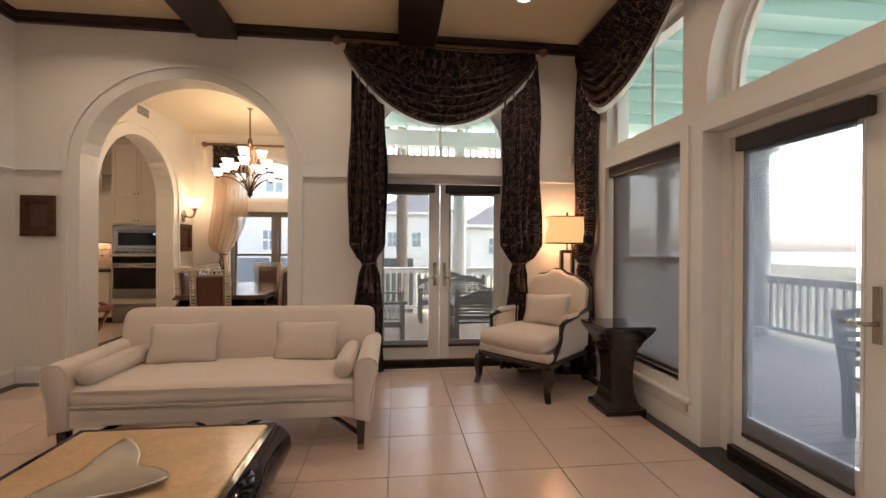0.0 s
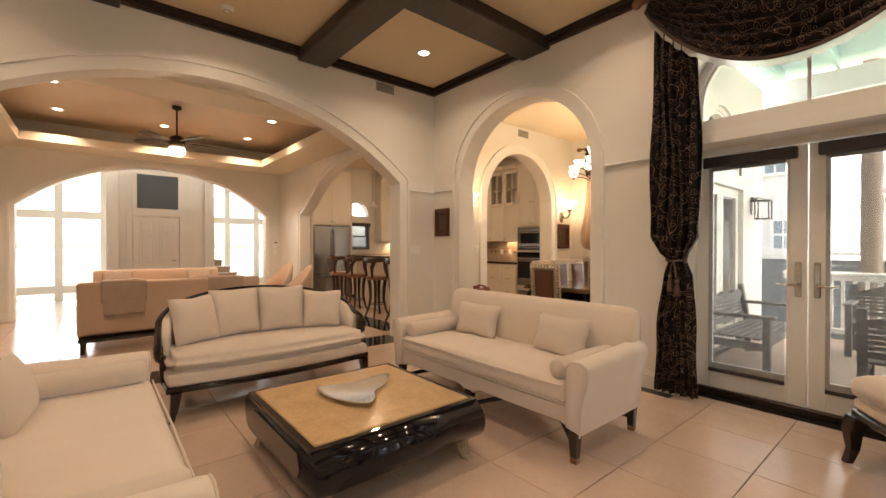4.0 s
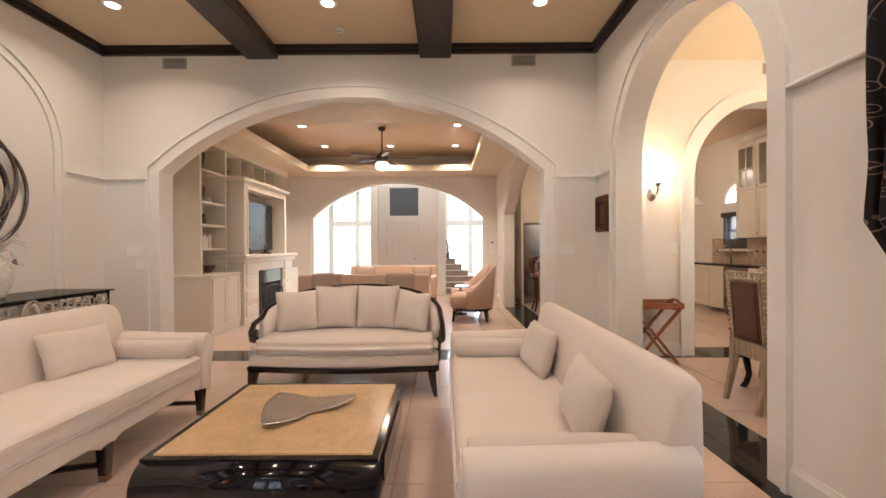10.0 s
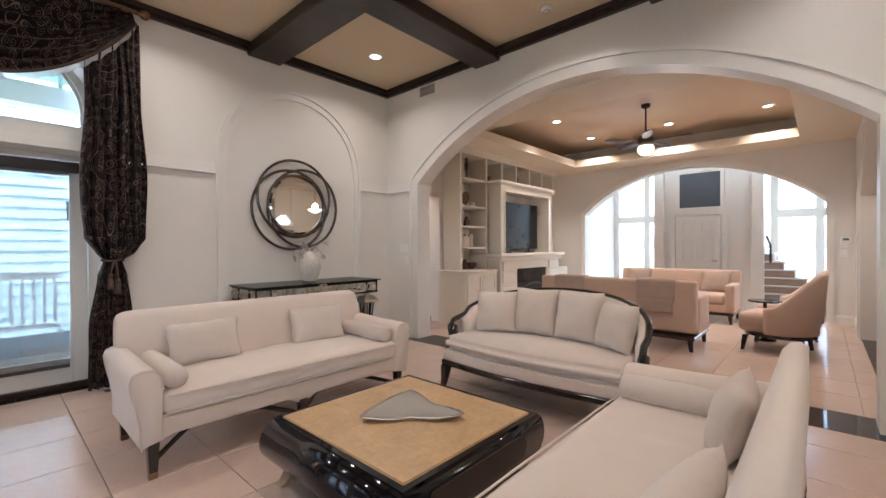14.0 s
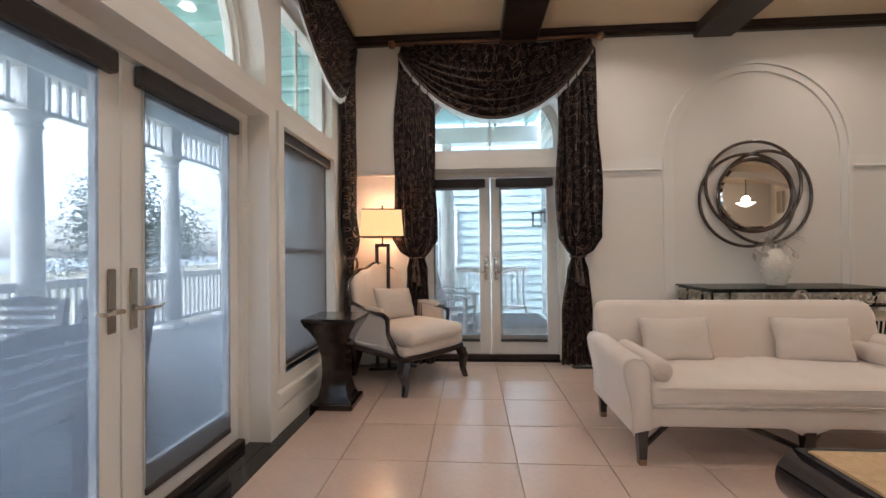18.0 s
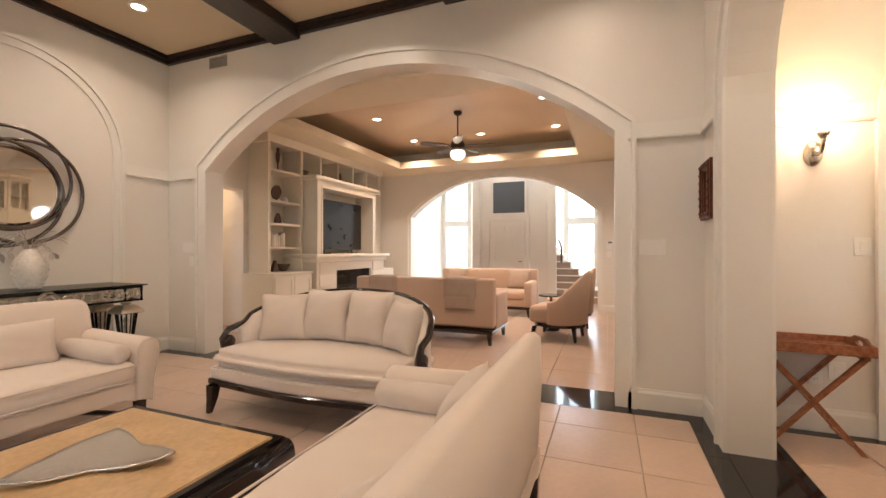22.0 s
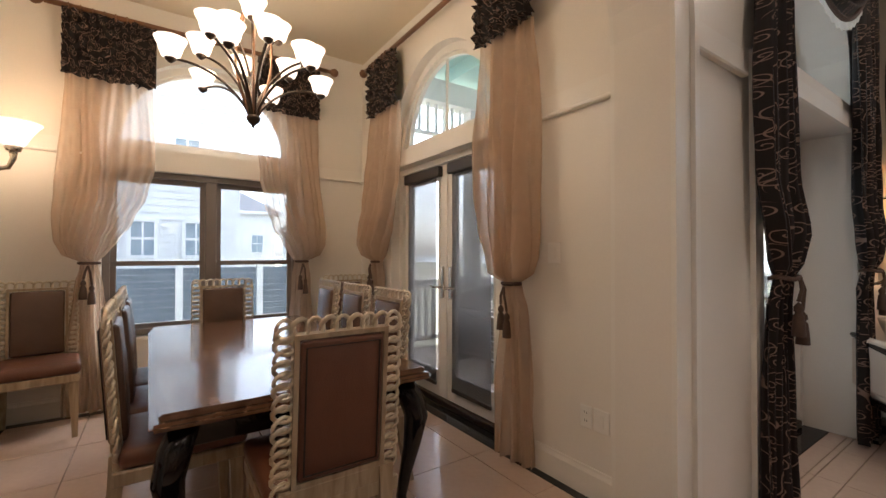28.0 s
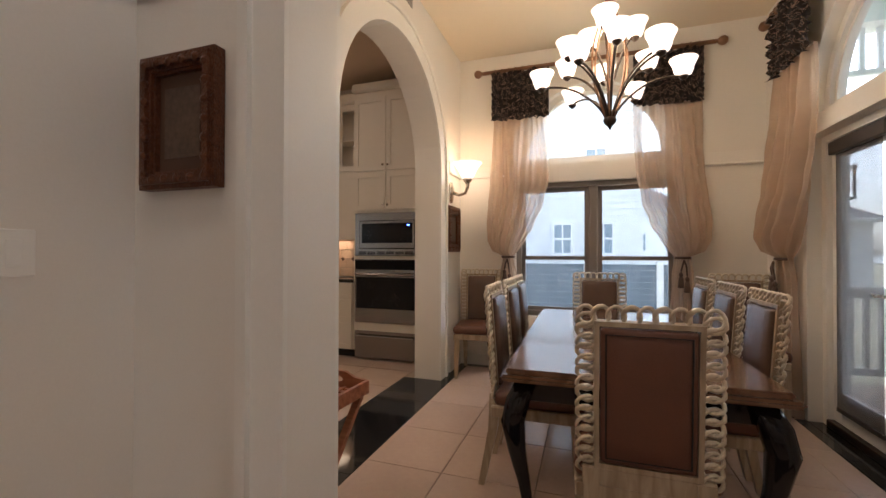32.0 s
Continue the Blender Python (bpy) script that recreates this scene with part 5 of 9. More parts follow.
def coffee_table(m):
    t = thing("coffee_table", "low coffee table with a honey stone top and black rolled ends", "coffee table", at=m)
    part("tabletop", B((-0.455, -0.475, 0.318, 0.455, 0.475, 0.346), bevel=0.005, seg=2), M_BURL, t, "honey stone inset top")
    roll = []
    for sx in (1, -1):
        pts = [(0.455 + 0.112 * math.sin(a), 0.2265 + 0.1115 * math.cos(a)) for a in [math.pi * k / 18 for k in range(19)]]
        roll += [(sx * x, z) for x, z in (pts if sx > 0 else pts[::-1])]
    part("body", prism(roll, -0.505, 0.505, "y", bevel=0.006, seg=2), M_BLACK, t, "black lacquer rolled frame", smooth=True)
    part("top_rim", band([(-0.457, -0.477), (-0.457, 0.477), (0.457, 0.477), (0.457, -0.477)], (0.0, 0.03), 0.322, 0.3405, "z", True), M_BLACK, t)
    for sy in (-1, 1):
        part("side_panel", prism([(-0.34, 0.16), (0.34, 0.16), (0.37, 0.215), (0.34, 0.28), (-0.34, 0.28), (-0.37, 0.215)], sy * 0.5055, sy * 0.514, "y", bevel=0.003), M_LACQUER, t)
        part("apron", B((-0.40, sy * 0.43 - 0.03, 0.05, 0.40, sy * 0.43 + 0.03, 0.117), bevel=0.01), M_LACQUER, t)
        for sx in (-1, 1):
            part("foot", square_leg([(sx * 0.40, sy * 0.43, 0.118), (sx * 0.415, sy * 0.43, 0.06), (sx * 0.44, sy * 0.44, 0.02), (sx * 0.47, sy * 0.45, 0.0)], [0.05, 0.036, 0.032, 0.028]), M_CHAIRWOOD, t, "scrolled pale wood foot")
    return t


coffee_table(pose(-1.33, 1.965, 0))


def dish(m):
    bm = bmesh.new()
    n, k = 60, 10
    keys = [(-2.33, 0.26), (-1.23, 0.195), (-0.31, 0.29), (0.81, 0.10), (1.92, 0.31), (2.97, 0.14)]
    rows = []
    for j in range(1, k + 1):
        r = j / k
        ring = []
        for i in range(n):
            a = -2.33 + 2 * math.pi * i / n
            for q in range(6):
                a0, r0 = keys[q]
                a1, r1 = keys[q + 1] if q < 5 else (keys[0][0] + 2 * math.pi, keys[0][1])
                if a0 - 1e-6 <= a <= a1 + 1e-6:
                    u = (a - a0) / (a1 - a0)
                    rad = r0 + (r1 - r0) * (1 - (1 - u) ** 2 if q % 2 == 0 else u * u)
            ring.append((rad * r * math.cos(a), rad * r * math.sin(a), 0.004 + 0.22 * (rad * r) ** 1.6 * r ** 0.6))
        rows.append(ring)
    for th in (0, 0.010):
        vs = [[bm.verts.new((x, y, z + th)) for x, y, z in ring] for ring in rows]
        c = bm.verts.new((0, 0, 0.004 + th))
        for i in range(n):
            bm.faces.new((c, vs[0][i], vs[0][(i + 1) % n]))
        for p, q in zip(vs, vs[1:]):
            for i in range(n):
                bm.faces.new((p[i], q[i], q[(i + 1) % n], p[(i + 1) % n]))
        if th == 0:
            low = vs[-1]
        else:
            for i in range(n):
                bm.faces.new((low[i], low[(i + 1) % n], vs[-1][(i + 1) % n], vs[-1][i]))
    bmesh.ops.recalc_face_normals(bm, faces=bm.faces[:])
    d = tagged(part("dish", bm, M_DISH, smooth=True), "three-cornered cast pewter dish on the coffee table", "dish")
    d.matrix_basis = m
    return d


dish(pose(-1.36, 1.97, 0.3425))


def armchair(m, flip):
    a = thing("armchair", "cream bergere armchair with dark wood trim and a linen pillow", "armchair", "pair of armchairs", m)
    plan = [(-0.36, -0.40), (-0.18, -0.43), (0.18, -0.43), (0.36, -0.40), (0.34, 0.28), (0.0, 0.36), (-0.34, 0.28)]
    part("seat_rail", prism(plan, 0.255, 0.30, "z", bevel=0.008), M_LACQUER, a, "dark walnut seat rail")
    part("seat_frame", prism([(x * 0.985, y * 0.985) for x, y in plan], 0.301, 0.37, "z", bevel=0.015, seg=2), M_LINEN, a)
    part("seat_cushion", soft_box(-0.325, -0.45, 0.37, 0.325, 0.22, 0.50, 0.06, 0.02, 3, 6, 4, 0.008), M_LINEN, a, smooth=True)
    for x, y, sx, sy in ((-0.33, -0.385, -0.03, -0.03), (0.33, -0.385, 0.03, -0.03), (-0.28, 0.29, 0.0, 0.07), (0.28, 0.29, 0.0, 0.07)):
        part("leg", square_leg([(x, y, 0.262), (x + sx * 0.9, y + sy * 0.3, 0.18), (x + sx * 0.3, y + sy * 0.6, 0.08), (x + sx, y + sy, 0.0)], [0.036, 0.032, 0.020, 0.017]), M_LACQUER, a, "dark walnut cabriole leg")
    # back with a camel top
    n = 24
    secs, rail = [], []
    for i in range(n + 1):
        u = i / n * 2 - 1
        x = 0.325 * u
        zt = 0.955 + 0.055 * math.cos(u * math.pi * 0.9) + (0.015 * math.cos(u * math.pi * 3) if abs(u) < 0.6 else 0) - 0.05 * max(0, abs(u) - 0.82) / 0.18 - 0.012 * math.exp(-(u / 0.06) ** 2)
        c = 0.06 * u * u
        secs.append([(x, 0.20 - c, 0.45), (x, 0.26 - c * 0.6, 0.60), (x, 0.32 - c * 0.6, zt - 0.04), (x, 0.345 - c * 0.6, zt), (x, 0.40 - c * 0.6, zt - 0.01), (x, 0.36 - c * 0.6, 0.6), (x, 0.30 - c * 0.6, 0.33), (x, 0.22 - c, 0.33)])
        rail.append((x * 1.03, 0.385 - c * 0.6, zt))
    part("backrest", loft(secs), M_LINEN, a, smooth=True)
    rail = [(-0.335, 0.24, 0.36), (-0.345, 0.29, 0.62), (-0.345, 0.34, 0.86)] + rail + [(0.345, 0.34, 0.86), (0.345, 0.29, 0.62), (0.335, 0.24, 0.36)]
    part("back_rail", tube(rail, 0.014, 8), M_LACQUER, a, "dark walnut show-wood rail", smooth=True)
    for k in (-1, 1):
        part("arm_panel", prism([(-0.22, 0.34), (0.27, 0.34), (0.30, 0.66), (-0.16, 0.585)], k * 0.315, k * 0.355, "x", bevel=0.01), M_LINEN, a)
        part("arm_rest", tube([(k * 0.345, 0.29, 0.68), (k * 0.35, 0.05, 0.625), (k * 0.355, -0.16, 0.605), (k * 0.36, -0.215, 0.58), (k * 0.355, -0.215, 0.54), (k * 0.35, -0.21, 0.46), (k * 0.345, -0.26, 0.38), (k * 0.34, -0.33, 0.30)], [0.016, 0.017, 0.022, 0.022, 0.019, 0.017, 0.02, 0.024], 8), M_LACQUER, a, "dark walnut arm", smooth=True)
        part("arm_pad", soft_box(k * 0.335 - 0.028, -0.12, 0.61, k * 0.335 + 0.028, 0.18, 0.655, 0.02, 0.004, 2, 3), M_LINEN, a, smooth=True)
    p = part("pillow", pillow(0.47, 0.32, 0.15, 31 + flip), M_LINEN2, a, "natural linen lumbar pillow", smooth=True)
    p.matrix_basis = pose(0.02, 0.09, 0.49, -20, 4 * (1 if flip else -1), 3)
    return a


A1 = armchair(pose(1.17, 4.05, 0, 0, 0, -51) @ Matrix.Diagonal((1.08, 1.08, 1.06, 1)), 0)
A2 = armchair(pose(1.17, -0.65, 0, 0, 0, -129) @ Matrix.Diagonal((1.08, 1.08, 1.06, 1)), 1)


def pedestal(m):
    p = thing("side_table", "flared black lacquer pedestal side table", "side table", "pair of pedestal tables", m)
    part("tabletop", B((-0.21, -0.21, 0.672, 0.21, 0.21, 0.695), bevel=0.005), M_LACQUER, p, "dark polished top")
    prof = [(0.205, 0.672), (0.195, 0.645), (0.155, 0.585), (0.115, 0.50), (0.095, 0.40), (0.088, 0.28), (0.095, 0.17), (0.115, 0.09), (0.135, 0.05)]
    part("pedestal", loft([[(sx * r, sy * r, z) for sx, sy in ((-1, -1), (1, -1), (1, 1), (-1, 1))] for r, z in prof]), M_LACQUER, p)
    part("base", B((-0.165, -0.165, 0.0, 0.165, 0.165, 0.05), bevel=0.008), M_LACQUER, p)
    return p


P1 = pedestal(pose(1.575, 3.31, 0))
copy_thing(P1, pose(1.575, 0.10, 0))


def floor_lamp(m):
    l = thing("floor_lamp", "dark wood floor lamp with a lit rectangular linen shade", "floor lamp", "pair of floor lamps", m)
    part("base", B((-0.14, -0.09, 0.0, 0.14, 0.09, 0.03), bevel=0.006), M_LACQUER, l)
    part("column", join(B((-0.075, -0.03, 0.03, -0.04, 0.03, 1.28), bevel=0.003), B((0.04, -0.03, 0.03, 0.075, 0.03, 1.28), bevel=0.003), B((-0.04, -0.03, 1.245, 0.04, 0.03, 1.28)), B((-0.04, -0.03, 0.55, 0.04, 0.03, 0.585))), M_LACQUER, l, "open dark wood column")
    part("stem", tube([(0, 0, 1.28), (0, 0, 1.65)], 0.008, 8), M_BRONZE, l)
    part("finial", moved(lathe([(0, 0), (0.008, 0.0), (0.012, 0.012), (0.006, 0.022), (0.0, 0.03)], 10), Matrix.Translation((0, 0, 1.65))), M_BRONZE, l)
    q0, q1 = [(-0.215, -0.13), (0.215, -0.13), (0.215, 0.13), (-0.215, 0.13)], [(-0.195, -0.115), (0.195, -0.115), (0.195, 0.115), (-0.195, 0.115)]
    bm = bmesh.new()
    a = [bm.verts.new((x, y, 1.35)) for x, y in q0]
    b = [bm.verts.new((x, y, 1.625)) for x, y in q1]
    for i in range(4):
        bm.faces.new((a[i], a[(i + 1) % 4], b[(i + 1) % 4], b[i]))
    sh = part("shade", bm, M_LAMPSHADE, l, "lit cream linen shade")
    sh.visible_shadow = False
    part("lower_rim", band(q0, (-0.004, 0.004), 1.343, 1.355, "z", True), M_LACQUER, sh)
    part("upper_rim", band(q1, (-0.004, 0.004), 1.62, 1.63, "z", True), M_LACQUER, sh)
    part("bulb", moved(lathe([(0.0, 0), (0.03, 0.02), (0.035, 0.05), (0.02, 0.09), (0.0, 0.10)], 12), Matrix.Translation((0.03, 0, 1.45))), M_BULBGLASS, l)
    return l


F1 = floor_lamp(pose(1.58, 4.31, 0, 0, 0, -8))
copy_thing(F1, pose(1.42, -0.91, 0, 0, 0, 8))
for x, y in ((1.58, 4.31), (1.42, -0.91)):
    lamp("POINT", (x, y, 1.50), 1.7, WARMER, 0.05)


# ---- console with mirror, vase and stools ----
def ring_link(cx, cz, rx, rz, r, axis_y=0.0, n=18, tilt=0.0):
    return tube([(cx + rx * math.cos(a) * math.cos(tilt) - rz * math.sin(a) * math.sin(tilt), axis_y + 0.006 * math.sin(2 * a), cz + rz * math.sin(a) * math.cos(tilt) + rx * math.cos(a) * math.sin(tilt)) for a in [2 * math.pi * k / n for k in range(n)]], r, 6, True, 0.8)


def console(m):
    c = thing("console_table", "black and silver wrought console table with a glass top", "console table", at=m)
    hx, y0, y1, zt = 0.75, -0.60, -0.02, 0.845
    part("glass_top", B((-hx - 0.03, y0 - 0.03, zt - 0.014, hx + 0.03, y1, zt), bevel=0.004), M_TABLEGLASS, c, "smoked bevelled glass top")
    part("frame", join(B((-hx, y0, zt - 0.035, hx, y0 + 0.02, zt - 0.0145)), B((-hx, y0, zt - 0.16, hx, y0 + 0.02, zt - 0.142)), B((-hx, y0 + 0.02, zt - 0.035, -hx + 0.02, y1, zt - 0.0145)), B((hx - 0.02, y0 + 0.02, zt - 0.035, hx, y1, zt - 0.0145)),
                       B((-hx, y0 + 0.02, zt - 0.16, -hx + 0.02, y1, zt - 0.142)), B((hx - 0.02, y0 + 0.02, zt - 0.16, hx, y1, zt - 0.142)), B((-hx, y1 - 0.02, zt - 0.035, hx, y1 - 0.001, zt - 0.0145))), M_BLACK, c, "black iron frame")
    for x in (-hx + 0.01, -hx + 0.16, hx - 0.16, hx - 0.01):
        part("frame_bar", B((x - 0.008, y0 + 0.002, zt - 0.142, x + 0.008, y0 + 0.018, zt - 0.035)), M_BLACK, c)
    for k in (-1, 1):
        for y in (y0 + 0.16, y1 - 0.16):
            part("frame_bar", B((k * (hx - 0.01) - 0.008, y - 0.008, zt - 0.142, k * (hx - 0.01) + 0.008, y + 0.008, zt - 0.035)), M_BLACK, c)
    zc = zt - 0.089
    for i in range(21):
        x = -hx + 0.06 + i * (2 * hx - 0.12) / 20
        if abs(x) < 0.10:
            continue
        part("scroll", ring_link(x, zc, 0.046, 0.034, 0.009, y0 + 0.01, 14, 0.5 if i % 2 else -0.5), M_SILVER, c)
    for k in (-1, 1):
        for i in range(7):
            y = y0 + 0.06 + i * (y1 - y0 - 0.1) / 6
            o = part("scroll", ring_link(0, 0, 0.046, 0.034, 0.009, 0, 14, 0.5 if i % 2 else -0.5), M_SILVER, c)
            o.matrix_basis = pose(k * (hx - 0.01), y, zc, 0, 0, 90)
    for rx, rz, dz in ((0.075, 0.095, -0.02), (0.045, 0.06, -0.02)):
        part("centre_scroll", ring_link(0, zc + dz, rx, rz, 0.014, y0 + 0.005, 24), M_SILVER, c)
    for sx in (-1, 1):
        for y in (y0 + 0.09, y1 - 0.09):
            L = part("leg", moved(join(lathe([(0.035, 0.68), (0.045, 0.665), (0.03, 0.65), (0.03, 0.64)], 12)), pose(sx * (hx - 0.10), y, 0)), M_SILVER, c, "tapered iron cage leg with silvered capital")
            cap = loft([[(sx * (hx - 0.10) + a * r, y + b * r, z) for a, b in ((-1, -1), (0, -1.04), (1, -1), (1.04, 0), (1, 1), (0, 1.04), (-1, 1), (-1.04, 0))] for r, z in ((0.055, 0.645), (0.10, 0.60), (0.108, 0.575), (0.09, 0.565))])
            part("capital", cap, M_SILVER, L, "fluted silvered capital")
            for i in range(12):
                ang = 2 * math.pi * i / 12
                ca, sa = math.cos(ang), math.sin(ang)
                q = max(abs(ca), abs(sa))
                ca, sa = ca / q, sa / q
                part("cage_bar", tube([(sx * (hx - 0.10) + ca * 0.075, y + sa * 0.075, 0.565), (sx * (hx - 0.10) + ca * 0.032, y + sa * 0.032, 0.155)], 0.0065, 5), M_BLACK, L)
            part("core", moved(lathe([(0.0, 0.55)] + [(0.032 * (1 - 0.07 * i) * (0.55 if i % 2 else 1), 0.55 - i * 0.03) for i in range(1, 13)] + [(0.0, 0.16)], 10), pose(sx * (hx - 0.10), y, 0)), M_SILVER, L, smooth=True)
            part("plate", B((sx * (hx - 0.10) - 0.045, y - 0.045, 0.135, sx * (hx - 0.10) + 0.045, y + 0.045, 0.155), bevel=0.004), M_BLACK, L)
            part("foot", moved(lathe([(0.016, 0.135), (0.018, 0.115), (0.03, 0.10), (0.056, 0.06), (0.05, 0.035), (0.028, 0.028), (0.03, 0.012), (0.022, 0.0), (0.0, 0.0)], 16), pose(sx * (hx - 0.10), y, 0)), M_SILVER, L, "silvered shell foot", smooth=True)
    return c


console(pose(-2.33, YS, 0, 0, 0, 180))


def pouf(m, k):
    p = thing("stool", "round beige upholstered stool on a carved gilt base", "stool", "stools under the console", m)
    part("seat", lathe([(0.0, 0.455), (0.12, 0.452), (0.19, 0.435), (0.215, 0.40), (0.215, 0.14), (0.20, 0.115), (0.0, 0.115)], 28), M_LINEN2, p, smooth=True)
    for i in range(12):
        a = 2 * math.pi * i / 12
        o = part("carved_leaf", tube([(0.0, 0.0, 0.10), (0.05, 0.01, 0.075), (0.035, 0.018, 0.035), (-0.01, 0.012, 0.05)], [0.012, 0.014, 0.012, 0.006], 6), M_FRAMEGOLD, p)
        o.matrix_basis = pose(0.19 * math.cos(a), 0.19 * math.sin(a), 0.0, 0, 0, math.degrees(a) + 90)
    part("base_ring", lathe([(0.16, 0.115), (0.205, 0.115), (0.205, 0.09), (0.16, 0.09), (0.16, 0.115)], 24, cap=False), M_FRAMEGOLD, p, "carved gilt base")
    for i in range(4):
        a = math.pi / 4 + i * math.pi / 2
        part("foot", square_leg([(0.17 * math.cos(a), 0.17 * math.sin(a), 0.09), (0.185 * math.cos(a), 0.185 * math.sin(a), 0.0)], [0.02, 0.014]), M_FRAMEGOLD, p)
    return p


Q1 = pouf(pose(-2.03, -0.72, 0), 0)
copy_thing(Q1, pose(-2.54, -0.75, 0, 0, 0, 20))


def wall_mirror(m):
    w = thing("mirror", "round mirror in four interlaced dark metal hoops", "mirror", at=m)
    part("mirror_glass", moved(lathe([(0.0, 0.012), (0.305, 0.012), (0.33, 0.0), (0.0, -0.004)], 64), pose(0, -0.03, 0, 90, 0, 0)), M_MIRROR, w, "silvered bevelled glass")
    for dx, dz, rx, rz, ang, thick in ((0.0, 0.0, 0.34, 0.34, 0, 0.015), (-0.02, 0.075, 0.435, 0.43, 0, 0.015), (-0.075, -0.055, 0.435, 0.44, 12, 0.015), (0.085, -0.03, 0.425, 0.44, -14, 0.015)):
        t = radians(ang)
        pts = []
        for k in range(64):
            a = 2 * math.pi * k / 64
            x, z = rx * math.cos(a), rz * math.sin(a)
            pts.append((dx + x * math.cos(t) - z * math.sin(t), -0.035 - 0.012 * math.sin(a * 2 + ang), dz + x * math.sin(t) + z * math.cos(t)))
        part("hoop", tube(pts, thick, 10, True), M_MIRRORFRAME, w, "polished dark metal hoop", smooth=True)
    return w


wall_mirror(pose(-2.33, YS, 1.735, 0, 0, 180) @ Matrix.Diagonal((1.05, 1, 1.05, 1)))


def vase(m):
    v = thing("vase", "pearly ribbed teardrop vase with silvered twigs", "vase", at=m)
    prof = [(0.0, 0.0), (0.062, 0.0), (0.07, 0.005)]
    for i in range(1, 29):
        u = i / 28
        r = 0.065 + 0.062 * math.sin(math.pi * min(1, u * 1.25) ** 0.9) if u < 0.8 else None
        r = 0.07 + 0.058 * math.sin(math.pi * u * 0.92) - 0.03 * u * u - 0.012 * max(0, u - 0.8) * 5
        prof.append((r + (0.003 if i % 2 else -0.002), 0.005 + 0.335 * u))
    prof += [(0.034, 0.345), (0.028, 0.342), (0.02, 0.30)]
    part("body", lathe(prof, 40, cap=False), M_VASE, v, smooth=True)
    rng = random.Random(4)
    for i in range(16):
        a, out = rng.uniform(0, 6.28), rng.uniform(0.10, 0.26)
        up = rng.uniform(-0.10, 0.15)
        pts = [(0.012 * math.cos(a), 0.012 * math.sin(a), 0.32)]
        for k in range(1, 7):
            u = k / 6
            pts.append((out * u * math.cos(a + 0.5 * u) + rng.uniform(-0.012, 0.012), 0.5 * out * u * math.sin(a + 0.5 * u), 0.32 + up * u + 0.11 * math.sin(u * 2.6) + rng.uniform(-0.008, 0.008)))
        part("twig", tube(pts, [0.004, 0.004, 0.0035, 0.003, 0.003, 0.0025, 0.002], 5), M_TWIG, v)
        if i % 2 == 0:
            e = pts[-1]
            part("leaf", prism([(0, 0), (0.02, 0.02), (0.025, 0.05), (0, 0.09), (-0.02, 0.05), (-0.016, 0.02)], -0.001, 0.001, "y"), M_TWIG, v).matrix_basis = pose(*e, rng.uniform(-60, 60), rng.uniform(100, 200), rng.uniform(0, 180))
    return v


vase(pose(-2.37, YS + 0.24, 0.8455))


def picture(m, w, h, label, fw=0.045):
    p = thing("picture", label, "picture", at=m)
    q = [(-w / 2, -h / 2), (-w / 2, h / 2), (w / 2, h / 2), (w / 2, -h / 2)]
    part("frame", join(band(q, (-fw, 0.0), -0.035, 0.0, "y", True), band(q, (-fw * 0.75, -fw * 0.3), -0.046, -0.034, "y", True), band(q, (-fw - 0.008, -fw), -0.026, 0.0, "y", True)), M_FRAMEGOLD, p, "carved dark gilt frame")
    part("mount", B((-w / 2 + fw, -0.012, -h / 2 + fw, w / 2 - fw, -0.002, h / 2 - fw)), M_MAT, p)
    part("print", B((-w / 4.2, -0.015, -h / 3.8, w / 4.2, -0.0125, h / 3.8)), M_PRINT, p, "faded sepia print")
    rng = random.Random(int(w * 1000))
    for i in range(22):
        u = i / 22 * 2 * (w + h)
        if u < w:
            x, z = -w / 2 + u, h / 2
        elif u < w + h:
            x, z = w / 2, h / 2 - (u - w)
        elif u < 2 * w + h:
            x, z = w / 2 - (u - w - h), -h / 2
        else:
            x, z = -w / 2, -h / 2 + (u - 2 * w - h)
        part("carving", moved(lathe([(0, -0.012), (0.012, -0.006), (0.014, 0.004), (0, 0.012)], 8), pose(x * (1 - fw * 0.6 / w * 2), -0.042, z * (1 - fw * 0.6 / h * 2), 90, 0, 0)), M_FRAMEGOLD, p)
    return p


picture(pose(-3.545, YN - 0.004, 1.575), 0.285, 0.385, "small carved gilt frame with a sepia print")
picture(pose(DXW + 0.004, 7.62, 1.44, 0, 0, 90), 0.40, 0.46, "dark framed sepia print by the sconce", 0.07)


def vent(m, w=0.27, h=0.12):
    v = thing("vent", "painted metal air grille on the wall", "vent", "air grilles", m)
    q = [(-w / 2, -h / 2), (-w / 2, h / 2), (w / 2, h / 2), (w / 2, -h / 2)]
    part("frame", band(q, (-0.018, 0.0), -0.008, 0.0, "y", True), M_VENT, v)
    part("backing", B((-w / 2 + 0.018, -0.002, -h / 2 + 0.018, w / 2 - 0.018, -0.0005, h / 2 - 0.018)), M_DARK, v)
    for i in range(6):
        z = -h / 2 + 0.03 + i * (h - 0.06) / 5
        part("slat", moved(B((-w / 2 + 0.018, -0.006, -0.004, w / 2 - 0.018, -0.002, 0.004)), Matrix.Translation((0, 0, z))), M_VENT, v)
    return v


V1 = vent(pose(XW, -0.25, 3.30, 0, 0, 90))
for m in (pose(XW, 3.655, 3.31, 0, 0, 90), pose(DXW, 6.46, 3.20, 0, 0, 90)):
    copy_thing(V1, m)


